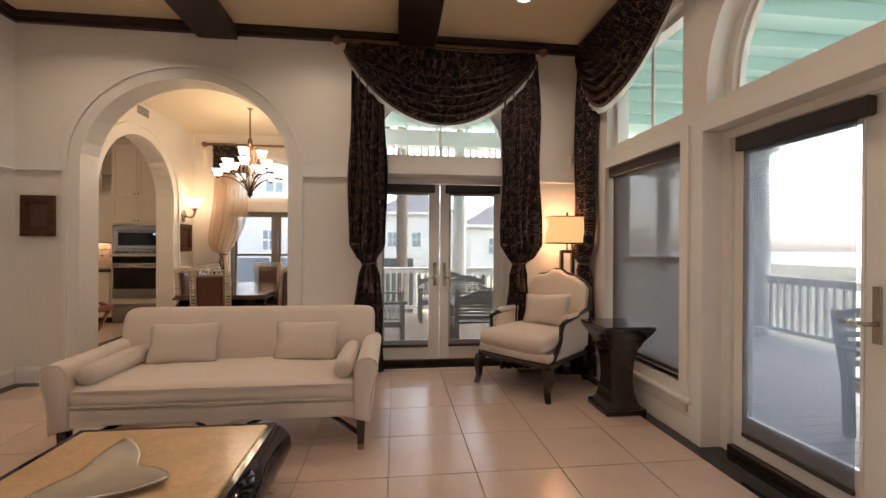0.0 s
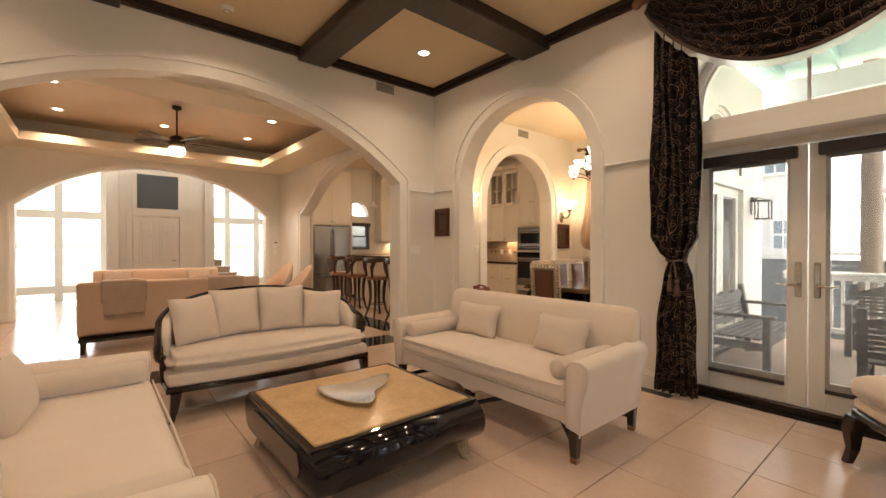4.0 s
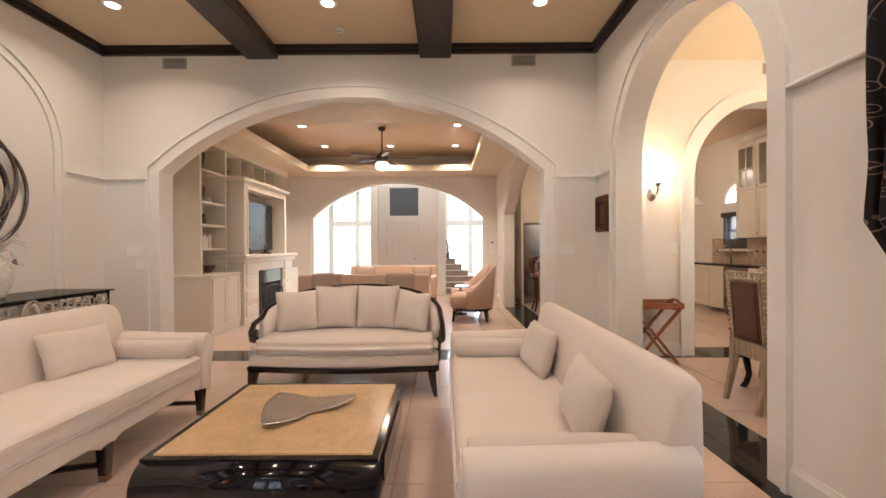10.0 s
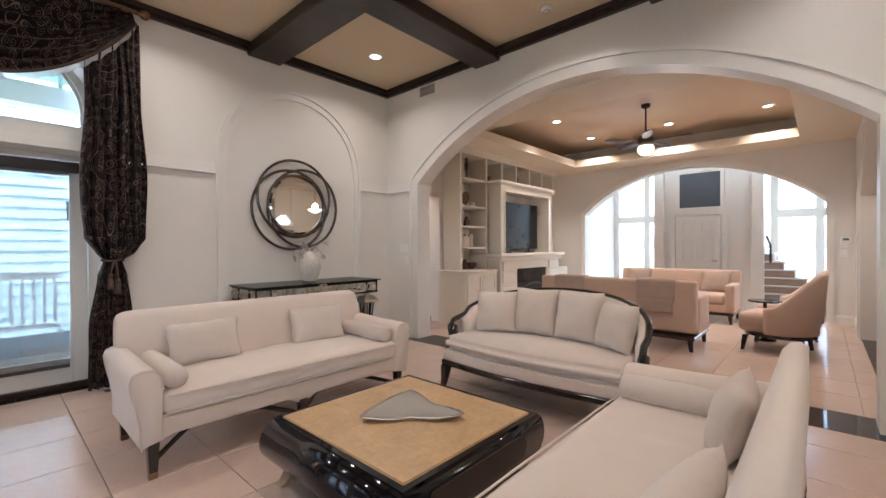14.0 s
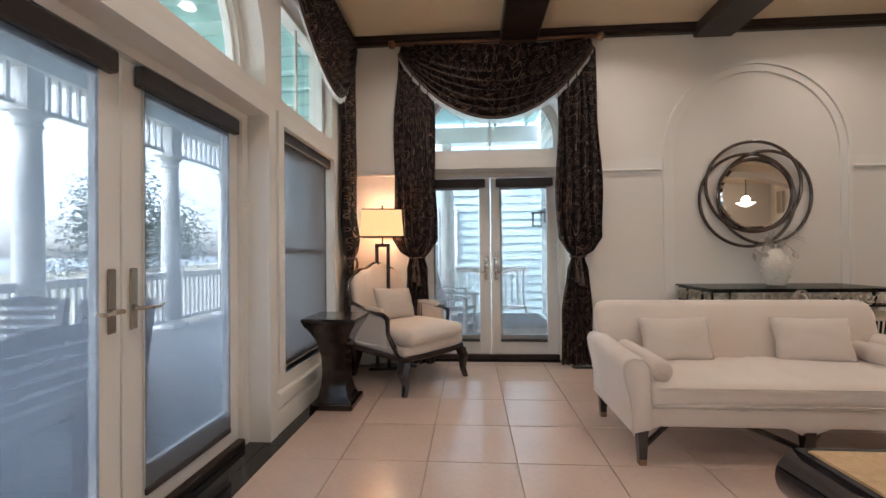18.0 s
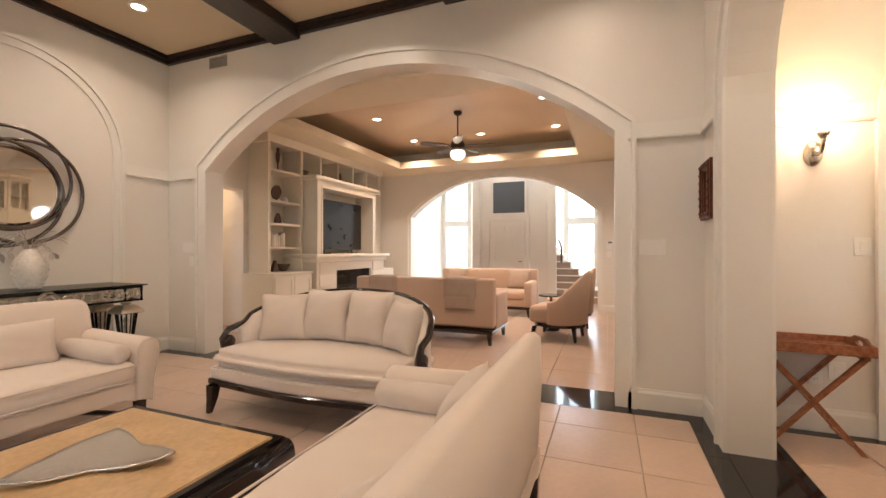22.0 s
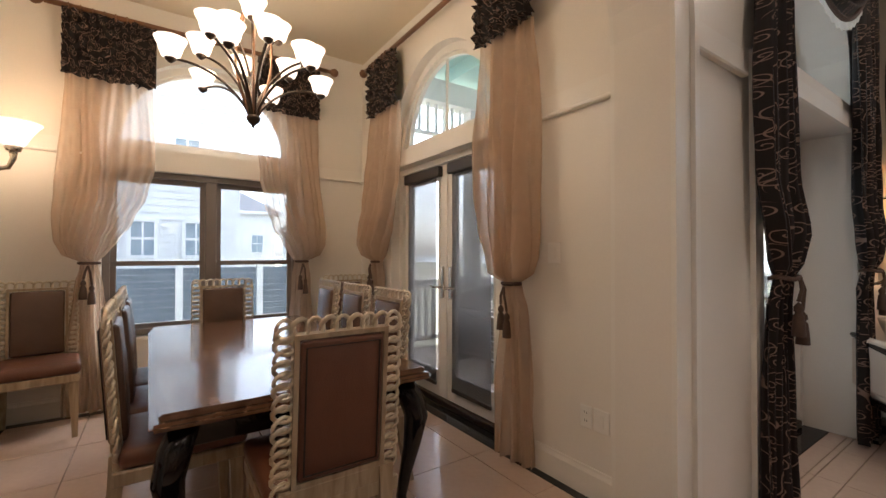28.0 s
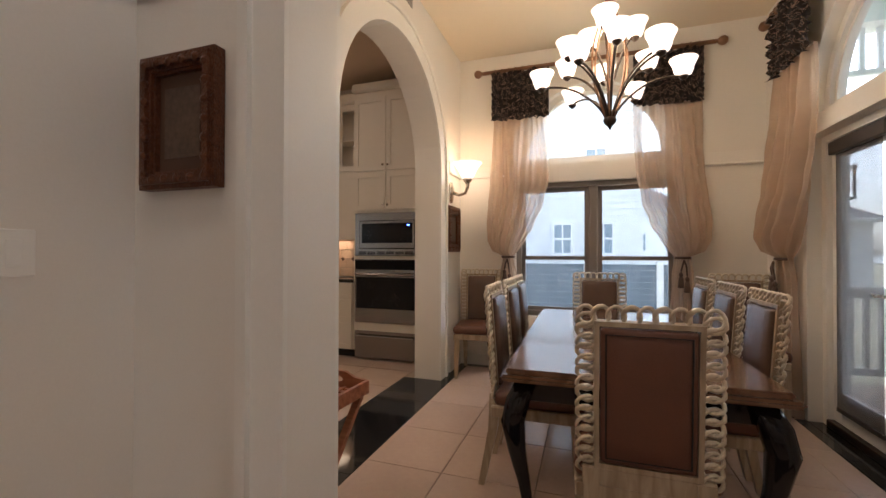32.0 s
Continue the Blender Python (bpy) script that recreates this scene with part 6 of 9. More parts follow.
def switch(m, gangs=1):
    w = 0.045 + 0.045 * gangs
    s = thing("light_switch", "white wall plate with rocker switches", "switch", "wall plates", m)
    part("plate", B((-w / 2, -0.006, -0.058, w / 2, 0, 0.058), bevel=0.003), M_PLATE, s)
    for i in range(gangs):
        x = (i - (gangs - 1) / 2) * 0.046
        part("rocker", B((x - 0.016, -0.010, -0.033, x + 0.016, -0.0062, 0.033), bevel=0.002), M_PLATE, s)
    return s


def outlet(m):
    s = thing("wall_outlet", "white double wall outlet above the skirting", "outlet", "wall outlets", m)
    part("plate", B((-0.036, -0.006, -0.058, 0.036, 0, 0.058), bevel=0.003), M_PLATE, s)
    for z in (-0.021, 0.021):
        f = part("socket_face", B((-0.017, -0.009, z - 0.015, 0.017, -0.0062, z + 0.015), bevel=0.003), M_PLATE, s)
        part("slot", join(B((-0.008, -0.0098, z - 0.004, -0.006, -0.0092, z + 0.007)), B((0.006, -0.0098, z - 0.004, 0.008, -0.0092, z + 0.006))), M_DARK, f)
    return s


outlet(pose(DXE, 5.07, 0.40, 0, 0, -90))
outlet(pose(DXW, 5.09, 0.36, 0, 0, 90))
switch(pose(XW, 4.135, 1.20, 0, 0, 90), 3)
switch(pose(XW, -0.72, 1.21, 0, 0, 90), 3)

for m in (pose(XW, -0.66, 1.05, 0, 0, 90), pose(DXW, 5.33, 1.20, 0, 0, 90), pose(DXE, 5.28, 1.24, 0, 0, -90), pose(DXW, 5.20, 0.40, 0, 0, 90), pose(DXE, 4.98, 0.40, 0, 0, -90), pose(R2W, 3.85, 1.25, 0, 0, 90), pose(R2W, 3.85, 1.10, 0, 0, 90), pose(DXW, 7.72, 0.40, 0, 0, 90)):
    switch(m)
sensor = thing("sensor", "small white corner alarm sensor", "sensor", at=pose(1.69, YN, 2.25))
part("housing", B((-0.025, -0.03, -0.05, 0.025, 0, 0.05), bevel=0.01, seg=2), M_PLATE, sensor)


def downlight(x, y, z):
    d = thing("downlight", "recessed ceiling downlight switched on", "downlight", "recessed downlights", pose(x, y, z))
    part("trim_ring", lathe([(0.055, 0.0), (0.085, 0.0), (0.082, -0.006), (0.058, -0.008), (0.055, 0.0)], 24, cap=False), M_PLATE, d)
    part("lens", lathe([(0.0, -0.003), (0.055, -0.003), (0.055, -0.001), (0.0, -0.001)], 24), M_DOWNLIGHT, d)
    return d


D1 = downlight(COFFERS[0][0], COFFERS[0][1], H)
for x, y in COFFERS[1:]:
    copy_thing(D1, pose(x, y, H))
for x, y in TRAY_LIGHTS:
    copy_thing(D1, pose(x, y, 3.32))
for x, y in KITCHEN_LIGHTS:
    copy_thing(D1, pose(x, y, 3.26))


# ---- dining room ----
def dining_table(m):
    t = thing("dining_table", "long polished mahogany dining table on dark cabriole legs", "dining table", at=m)
    part("tabletop", B((-0.475, -1.0, 0.735, 0.475, 1.0, 0.76), bevel=0.006, seg=2), M_DINING, t)
    part("edge_molding", B((-0.50, -1.025, 0.705, 0.50, 1.025, 0.7345), bevel=0.012, seg=2), M_DINING, t)
    part("apron", B((-0.41, -0.93, 0.60, 0.41, 0.93, 0.7045), bevel=0.006), M_BLACK, t, "black apron")
    for sx in (-1, 1):
        for sy in (-1, 1):
            pts = [(0.40, 0.92, 0.70, 0.055), (0.43, 0.95, 0.62, 0.062), (0.45, 0.965, 0.52, 0.058), (0.435, 0.955, 0.38, 0.042), (0.41, 0.94, 0.24, 0.030), (0.395, 0.93, 0.13, 0.025), (0.41, 0.94, 0.05, 0.026), (0.43, 0.955, 0.0, 0.030)]
            part("leg", loft([[(sx * x + a * r, sy * y + b * r, z) for a, b in ((-0.78, -0.47), (-0.47, -0.78), (0.47, -0.78), (0.78, -0.47), (0.78, 0.47), (0.47, 0.78), (-0.47, 0.78), (-0.78, 0.47))] for x, y, z, r in pts]), M_BLACK, t, "black cabriole leg", smooth=True)
    return t


dining_table(pose(-2.285, 6.31, 0, 0, 0, 1) @ Matrix.Diagonal((1.06, 0.985, 0.943, 1)))


def chain_link(cx, cz, s, turn):
    return ring_link(cx, cz, 0.031 * s, 0.024 * s, 0.0085, 0.0, 12, turn)


def dining_chair(m):
    c = thing("dining_chair", "brown leather dining chair with a silvered chain-link back", "dining chair", "chairs round the dining table", m)
    hw = 0.20
    lean = lambda z: 0.20 + 0.075 * (z - 0.45)
    for k in (-1, 1):
        part("leg", square_leg([(k * 0.19, -0.20, 0.40), (k * 0.195, -0.205, 0.2), (k * 0.20, -0.21, 0.0)], [0.026, 0.022, 0.015]), M_CHAIRWOOD, c, "bleached tapered leg")
        part("leg", square_leg([(k * 0.17, 0.20, 0.48), (k * 0.17, 0.21, 0.30), (k * 0.175, 0.27, 0.0)], [0.026, 0.023, 0.016]), M_CHAIRWOOD, c, "bleached tapered leg")
    part("seat_frame", B((-0.225, -0.235, 0.37, 0.225, 0.215, 0.425), bevel=0.006), M_CHAIRWOOD, c)
    part("seat", soft_box(-0.23, -0.245, 0.425, 0.23, 0.20, 0.50, 0.03, 0.012, 3, 5, 2, 0.003), M_LEATHER, c, "brown leather seat", smooth=True)
    tilt = pose(0, 0.20, 0.45, -4.3, 0, 0)
    fr = part("back_frame", moved(join(band([(-0.145, 0.05), (-0.145, 0.515), (0.145, 0.515), (0.145, 0.05)], (0.0, 0.016), -0.018, 0.02, "y", True), B((-0.20, -0.018, -0.03, 0.20, 0.02, 0.034), bevel=0.004)), tilt), M_CHAIRWOOD, c)
    part("back_cushion", moved(soft_box(-0.142, -0.036, 0.055, 0.142, -0.002, 0.51, 0.016, 0.010, 3, 5), tilt), M_LEATHER2, c, "glossy tobacco leather front pad", smooth=True)
    part("back_panel", moved(soft_box(-0.142, -0.0015, 0.055, 0.142, 0.026, 0.51, 0.010, 0.003, 2, 4), tilt), M_LEATHER, c, "brown leather outside panel", smooth=True)
    q = [(-0.125, 0.075), (-0.125, 0.49), (0.125, 0.49), (0.125, 0.075)]
    part("welt", moved(tube([(x, 0.029, z) for x, z in q], 0.0035, 5, True), tilt), M_DARK, c)
    n = 15
    for i in range(n):
        z = 0.03 + i * 0.5 / (n - 1)
        for k in (-1, 1):
            part("chain_link", moved(chain_link(k * 0.187, z, 1.0, 0.25 * (1 if i % 2 else -1)), tilt), M_SILVER, c, smooth=True)
    for i in range(9):
        x = -0.187 + i * 0.374 / 8
        part("chain_link", moved(ring_link(x, 0.548, 0.027, 0.031, 0.0085, 0.0, 12, 0.2 * (1 if i % 2 else -1)), tilt), M_SILVER, c, smooth=True)
    return c


CH = dining_chair(pose(-2.265, 5.29, 0, 0, 0, 180))
for x, y, rz in ((-2.345, 7.24, 0), (-2.70, 5.88, 91), (-2.70, 6.36, 90), (-2.71, 6.82, 90), (-1.90, 5.88, -90), (-1.91, 6.37, -89), (-1.92, 6.88, -90), (-3.46, 7.62, 8), (-1.28, 7.40, -6)):
    copy_thing(CH, pose(x, y, 0, 0, 0, rz))


def bell_shade(up=1):
    return lathe([(0.020, 0.0), (0.036, 0.01), (0.045, 0.04), (0.050, 0.07), (0.062, 0.10), (0.066, 0.112), (0.060, 0.112), (0.046, 0.07), (0.040, 0.04), (0.02, 0.012)], 18, cap=False)


def chandelier(m):
    c = thing("chandelier", "bronze two-tier chandelier with lit alabaster bell shades", "chandelier", at=m)
    part("bottom_finial", lathe([(0.0, 0.0), (0.012, 0.03), (0.03, 0.055), (0.034, 0.075), (0.026, 0.09), (0.018, 0.10), (0.0, 0.10)], 16), M_BRONZE, c, smooth=True)
    part("stem", tube([(0, 0, 0.10), (0, 0, 1.36)], 0.008, 8), M_ROD, c)
    part("canopy", lathe([(0.0, 1.36), (0.012, 1.36), (0.03, 1.39), (0.065, 1.41), (0.065, 1.42), (0.0, 1.42)], 18), M_ROD, c, smooth=True)
    part("chain", tube([(0.006 * math.cos(k), 0.006 * math.sin(k), 0.95 + k * 0.014) for k in range(29)], 0.007, 5), M_ROD, c)
    part("hub", lathe([(0.0, 0.82), (0.02, 0.82), (0.028, 0.86), (0.02, 0.93), (0.0, 0.95)], 14), M_ROD, c, smooth=True)
    def arm(a, r, z0, zm, ze, bow):
        pts = []
        for k in range(13):
            u = k / 12
            rr = 0.02 + (r - 0.02) * u ** bow
            z = z0 + (ze - z0) * (math.sin(u * math.pi / 2) ** 0.9) + zm * math.sin(u * math.pi)
            pts.append((rr * math.cos(a), rr * math.sin(a), z))
        part("arm", tube(pts, 0.0075, 6), M_BRONZE, c, "curved bronze arm")
        e = pts[-1]
        part("cup", moved(lathe([(0.0, -0.03), (0.008, -0.025), (0.02, -0.012), (0.024, 0.0), (0.018, 0.01), (0.0, 0.01)], 12), Matrix.Translation(e)), M_BRONZE, c, smooth=True)
        s = part("shade", moved(bell_shade(), Matrix.Translation(e)), M_BULBGLASS, c, "lit alabaster bell shade", smooth=True)
        s.visible_shadow = False
    for i in range(6):
        arm(math.pi * i / 3 + 0.08, 0.35, 0.09, 0.02, 0.33, 1.2)
    for i in range(6):
        a = math.pi * i / 3 + 0.6
        arm(a, 0.245, 0.08, -0.03, 0.46, 1.6)
    for i in range(3):
        arm(2 * math.pi * i / 3 + 0.3, 0.13, 0.35, 0.0, 0.64, 1.0)
    for i in range(6):
        a = math.pi * i / 3 + 0.35
        part("rib", tube([((0.02 + 0.075 * math.sin(u * math.pi) ** 1.0) * math.cos(a), (0.02 + 0.075 * math.sin(u * math.pi)) * math.sin(a), 0.09 + 0.76 * u) for u in [k / 12 for k in range(13)]], 0.006, 5), M_ROD, c)
    return c


chandelier(pose(-2.307, 6.45, 1.99) @ Matrix.Diagonal((1.22, 1.22, 0.94, 1)))
for z in (2.36, 2.62):
    lamp("POINT", (-2.307, 6.45, z), 2.2, (1.0, 0.75, 0.50), 0.22)


def sconce(m):
    s = thing("wall_sconce", "nickel wall sconce with a lit glass bell shade", "wall sconce", "pair of wall sconces", m)
    part("backplate", moved(lathe([(0.0, 0.0), (0.05, 0.0), (0.048, 0.010), (0.03, 0.018), (0.0, 0.022)], 24), pose(0, 0, 0, 90, 0, 0) @ Matrix.Diagonal((0.85, 1.3, 1, 1))), M_NICKEL, s, smooth=True)
    part("arm", tube([(0, -0.02, 0), (0, -0.06, -0.015), (0, -0.10, -0.005), (0, -0.115, 0.03), (0, -0.115, 0.06)], [0.011, 0.010, 0.010, 0.011, 0.015], 8), M_NICKEL, s, smooth=True)
    part("fitter", moved(lathe([(0.0, 0.0), (0.024, 0.005), (0.03, 0.025), (0.0, 0.026)], 14), Matrix.Translation((0, -0.115, 0.055))), M_NICKEL, s, smooth=True)
    sh = part("shade", moved(lathe([(0.026, 0.0), (0.04, 0.012), (0.06, 0.05), (0.085, 0.085), (0.093, 0.092), (0.085, 0.09), (0.055, 0.05), (0.03, 0.012)], 22, cap=False), Matrix.Translation((0, -0.115, 0.08))), M_BULBGLASS, s, "lit frosted glass shade", smooth=True)
    sh.visible_shadow = False
    return s


SC = sconce(pose(DXW, 5.08, 1.81, 0, 0, 90) @ Matrix.Diagonal((1.25, 1.25, 1.3, 1)))
copy_thing(SC, pose(DXW, 7.60, 1.81, 0, 0, 90) @ Matrix.Diagonal((1.25, 1.25, 1.3, 1)))
for y in (5.08, 7.60):
    lamp("POINT", (DXW + 0.145, y, 2.0), 0.62, WARMER, 0.06)


def tray_table(m):
    t = thing("tray_table", "cherry wood folding butler tray on crossed legs", "tray table", at=m)
    x, y, z = 0.18, 0.27, 0.575
    tr = part("tray", join(B((-x, -y, z + 0.005, x, y, z + 0.008)), B((-x, -y, z, -x + 0.016, y, z + 0.06), bevel=0.003), B((x - 0.016, -y, z, x, y, z + 0.06), bevel=0.003)), M_TRAYWOOD, t)
    for s in (-1, 1):
        hole = [(0.05 * math.cos(a), z + 0.052 + 0.016 * math.sin(a)) for a in [2 * math.pi * k / 14 for k in range(14)]]
        part("tray_end", prism([(-x + 0.0165, z), (x - 0.0165, z), (x - 0.0165, z + 0.06), (x - 0.07, z + 0.065), (0.06, z + 0.088), (-0.06, z + 0.088), (-x + 0.07, z + 0.065), (-x + 0.0165, z + 0.06)], s * y - s * 0.016, s * y, "y", [hole]), M_TRAYWOOD, tr)
    for i in range(13):
        part("slat", B((-x + 0.017, -y + 0.028 + i * 0.040, z + 0.0085, x - 0.017, -y + 0.046 + i * 0.040, z + 0.015)), M_TRAYWOOD, tr)
    for i in range(8):
        part("slat", B((-x + 0.03 + i * 0.041, -y + 0.017, z + 0.0155, -x + 0.045 + i * 0.041, y - 0.017, z + 0.021)), M_TRAYWOOD, tr)
    for s in (-1, 1):
        for k in (-1, 1):
            xx = s * (0.15 if k > 0 else 0.122)
            part("leg", square_leg([(xx, k * 0.23, z - 0.012), (xx, k * -0.01, 0.28), (xx, -k * 0.23, 0.0)], [0.015, 0.015, 0.015]), M_TRAYWOOD, t)
    for k in (-1, 1):
        part("rail", B((-0.165, k * 0.23 - 0.014, z - 0.022, 0.165, k * 0.23 + 0.014, z - 0.001)), M_TRAYWOOD, t)
        part("stretcher", tube([(-0.14, k * 0.17, 0.062), (0.14, k * 0.17, 0.062)], 0.010, 8), M_TRAYWOOD, t)
    part("pivot", tube([(-0.165, -0.005, 0.284), (0.165, -0.005, 0.284)], 0.006, 8), M_NICKEL, t)
    return t


tray_table(pose(-3.56, 4.965, 0, 0, 0, -3))


def sheer_panel(parent, xc, s, seed, w=0.56, ztop=3.07, tie=1.17):
    """Ruched dark heading above a sheer bishop-sleeve panel, gathered towards the side s."""
    a, b = xc - w / 2, xc + w / 2
    tx = xc + s * 0.13
    bm = bmesh.new()
    rng = random.Random(seed)
    nu, nv = 34, 26
    grid = []
    for j in range(nv + 1):
        z = ztop - 0.50 * j / nv
        grid.append([bm.verts.new((a - 0.01 + (w + 0.02) * i / nu, -0.10 - 0.035 * math.sin(i * 1.15 + 2.1 * math.sin(j * 0.9)) * math.cos(j * 0.85 + 0.6 * i) - rng.uniform(0, 0.03), z + rng.uniform(-0.008, 0.008))) for i in range(nu + 1)])
    for p, q in zip(grid, grid[1:]):
        for i in range(nu):
            bm.faces.new((p[i], q[i], q[i + 1], p[i + 1]))
    lay_pattern(bm, grid, 1.6 * w, 0.75)
    part("ruched_heading", bm, M_BROCADE, parent, "ruched black taffeta heading", smooth=True)
    o, q = (a, 1) if s < 0 else (b, -1)
    side = lambda u, v: tuple(sorted((o + q * u, o + q * v)))
    tx = o + q * 0.16
    drape("sheer_panel", [(ztop - 0.46, *side(0.0, w), 0.045, 0.05), (2.25, *side(-0.02, w + 0.01), 0.06, 0.05), (1.95, *side(-0.03, w), 0.08, 0.055), (tie + 0.53, *side(-0.04, w - 0.05), 0.10, 0.06), (tie + 0.31, *side(-0.05, w - 0.13), 0.125, 0.065), (tie + 0.15, *side(-0.04, w - 0.22), 0.14, 0.07),
                          (tie + 0.05, *side(0.0, 0.27), 0.11, 0.07), (tie, *side(0.10, 0.22), 0.05, 0.07), (tie - 0.19, *side(0.06, 0.25), 0.05, 0.055), (0.4, *side(0.02, 0.30), 0.055, 0.05), (0.02, *side(0.0, 0.32), 0.06, 0.05)], M_SHEER, parent, 4, 64, "beige sheer silk panel", seed)
    part("tieback", tube([(tx + 0.06 * math.cos(k * math.pi / 8), -0.10 + 0.045 * math.sin(k * math.pi / 8), tie - 0.01) for k in range(16)], 0.011, 8, True), M_TASSEL, parent, "braided bronze tieback")
    tassel(tx, -0.16, tie - 0.03, parent)


def sheer_set(m, hw, seed, tie=1.17, slip=0.0):
    c = thing("curtain", "beige sheer curtains with ruched dark headings", "curtain", "sheer dining curtains", m)
    rod(c, -hw, hw, 3.09, -0.10, [sg * (hw - 0.12 - 0.07 * k) for sg in (-1, 1) for k in range(6)])
    sheer_panel(c, -hw + 0.375, -1, seed)
    sheer_panel(c, hw - 0.375 + slip, 1, seed + 2, 0.56 - slip, tie=tie)
    return c


sheer_set(pose(-2.42, DYN, 0), 1.05, 40)
sheer_set(pose(DXE, 6.47, 0, 0, 0, -90), 1.16, 50, 1.07, 0.09)

# ---- kitchen ----
def shaker(x0, z0, x1, z1, y, parent, handle=None, mat=None, glass=False):
    """A panelled door or drawer front on a cabinet, facing -y."""
    st = min(0.055, (z1 - z0) * 0.25)
    q = [(x0, z0), (x0, z1), (x1, z1), (x1, z0)]
    d = part("door", join(band(q, (-st, 0.0), y - 0.02, y, "y", True), B((x0 + st, y - 0.010, z0 + st, x1 - st, y - 0.001, z1 - st))) if not glass else band(q, (-st, 0.0), y - 0.02, y, "y", True), mat or M_CABINET, parent)
    if glass:
        part("pane", B((x0 + st, y - 0.012, z0 + st, x1 - st, y - 0.008, z1 - st)), M_GLASS, d)
        part("glazing_bar", B(((x0 + x1) / 2 - 0.012, y - 0.02, z0 + st, (x0 + x1) / 2 + 0.012, y - 0.0125, z1 - st)), M_CABINET, d)
    if handle:
        hx, hz, along = handle
        if along == "x":
            part("handle", tube([(hx - 0.05, y - 0.02, hz), (hx - 0.045, y - 0.045, hz), (hx + 0.045, y - 0.045, hz), (hx + 0.05, y - 0.02, hz)], 0.006, 6), M_NICKEL, d, "nickel bar handle")
        else:
            part("handle", moved(lathe([(0.0, 0.0), (0.006, 0.0), (0.007, 0.012), (0.014, 0.018), (0.012, 0.026), (0.0, 0.028)], 10), pose(hx, y - 0.02, hz, 90, 0, 0)), M_NICKEL, d, "nickel knob")
    return d


KY = 7.75
tall = thing("oven_cabinet", "tall cream cabinet housing microwave and wall oven", "cabinet", at=pose(-4.56, KY, 0))
part("body", B((-0.41, 0.001, 0.09, 0.41, 0.39, 3.02)), M_CABINET, tall)
part("toe_kick", B((-0.40, 0.05, 0.0, 0.40, 0.39, 0.089)), M_DARK, tall)
part("crown", B((-0.43, -0.05, 3.02, 0.43, 0.39, 3.12), bevel=0.02), M_CABINET, tall)
for a, b, h in ((-0.40, -0.003, -0.03), (0.003, 0.40, 0.03)):
    shaker(a, 1.68, b, 2.10, 0.0, tall, (h, 1.73, "k"))
    shaker(a, 2.12, b, 2.95, 0.0, tall, (h, 2.18, "k"))


def appliance(name, label, cat, x0, x1, z0, z1, kind):
    a = thing(name, label, cat, at=pose(-4.56, KY - 0.001, 0))
    part("front", B((x0, -0.03, z0, x1, 0.0, z1), bevel=0.004), M_STEEL, a, "brushed stainless front")
    if kind == "micro":
        # no real hollow: a raised black plate stands for the gap's shade
        part("recess", B((x0 + 0.06, -0.034, z0 + 0.075, x1 - 0.02, -0.0305, z1 - 0.085)), M_DARK, a, "black plate standing for the shaded gap")
        d = part("door", B((x0 + 0.068, -0.046, z0 + 0.083, x1 - 0.028, -0.0345, z1 - 0.093), bevel=0.004), M_STEEL, a, "stainless door frame")
        part("window", B((x0 + 0.10, -0.050, z0 + 0.142, x1 - 0.046, -0.0465, z1 - 0.12), bevel=0.002), M_GLASSBLK, d, "black glass window")
        part("display", B((x1 - 0.105, -0.053, z1 - 0.15, x1 - 0.075, -0.0505, z1 - 0.138)), glow("blue_clock_display", (0.08, 0.15, 1.0), 2.0), a)
        for i in range(6):
            for zv in (0.018, 0.036):
                part("vent_slot", B((x0 + 0.05 + i * 0.115, -0.034, z0 + zv, x0 + 0.145 + i * 0.115, -0.0305, z0 + zv + 0.011)), M_DARK, a)
    if kind == "oven":
        part("control_panel", B((x0 + 0.004, -0.036, z1 - 0.115, x1 - 0.004, -0.0305, z1 - 0.008), bevel=0.002), M_GLASSBLK, a, "black glass control panel")
        part("window", B((x0 + 0.02, -0.036, z0 + 0.16, x1 - 0.02, -0.0305, z1 - 0.20), bevel=0.003), M_GLASSBLK, a, "black glass door")
        part("handle", tube([(x0 + 0.03, -0.031, z1 - 0.165), (x0 + 0.035, -0.075, z1 - 0.165), (x1 - 0.035, -0.075, z1 - 0.165), (x1 - 0.03, -0.031, z1 - 0.165)], 0.016, 8), M_STEEL, a, "stainless bar handle")
    if kind == "drawer":
        part("handle", tube([(x0 + 0.03, -0.031, z1 - 0.05), (x0 + 0.035, -0.07, z1 - 0.05), (x1 - 0.035, -0.07, z1 - 0.05), (x1 - 0.03, -0.031, z1 - 0.05)], 0.010, 8), M_STEEL, a, "stainless bar handle")
    return a


appliance("microwave", "built-in stainless microwave over the oven", "microwave", -0.38, 0.38, 1.165, 1.645, "micro")
appliance("wall_oven", "stainless and black glass wall oven", "oven", -0.38, 0.38, 0.415, 1.125, "oven")
appliance("warming_drawer", "stainless warming drawer below the oven", "drawer", -0.38, 0.38, 0.02, 0.32, "drawer")
for x0, x1 in ((-5.92, -5.45), (-5.45, -4.98)):
    c = thing("base_cabinet", "cream three-drawer kitchen base cabinet", "cabinet", "kitchen base cabinets", pose((x0 + x1) / 2, KY, 0))
    hw = (x1 - x0) / 2 - 0.001
    part("body", B((-hw, 0.001, 0.09, hw, 0.39, 0.855)), M_CABINET, c)
    part("toe_kick", B((-hw, 0.05, 0.0, hw, 0.39, 0.089)), M_DARK, c)
    for z0, z1 in ((0.10, 0.39), (0.405, 0.66), (0.675, 0.845)):
        shaker(-hw + 0.01, z0, hw - 0.01, z1, 0.0, c, (0.0, (z0 + z1) / 2, "x"))
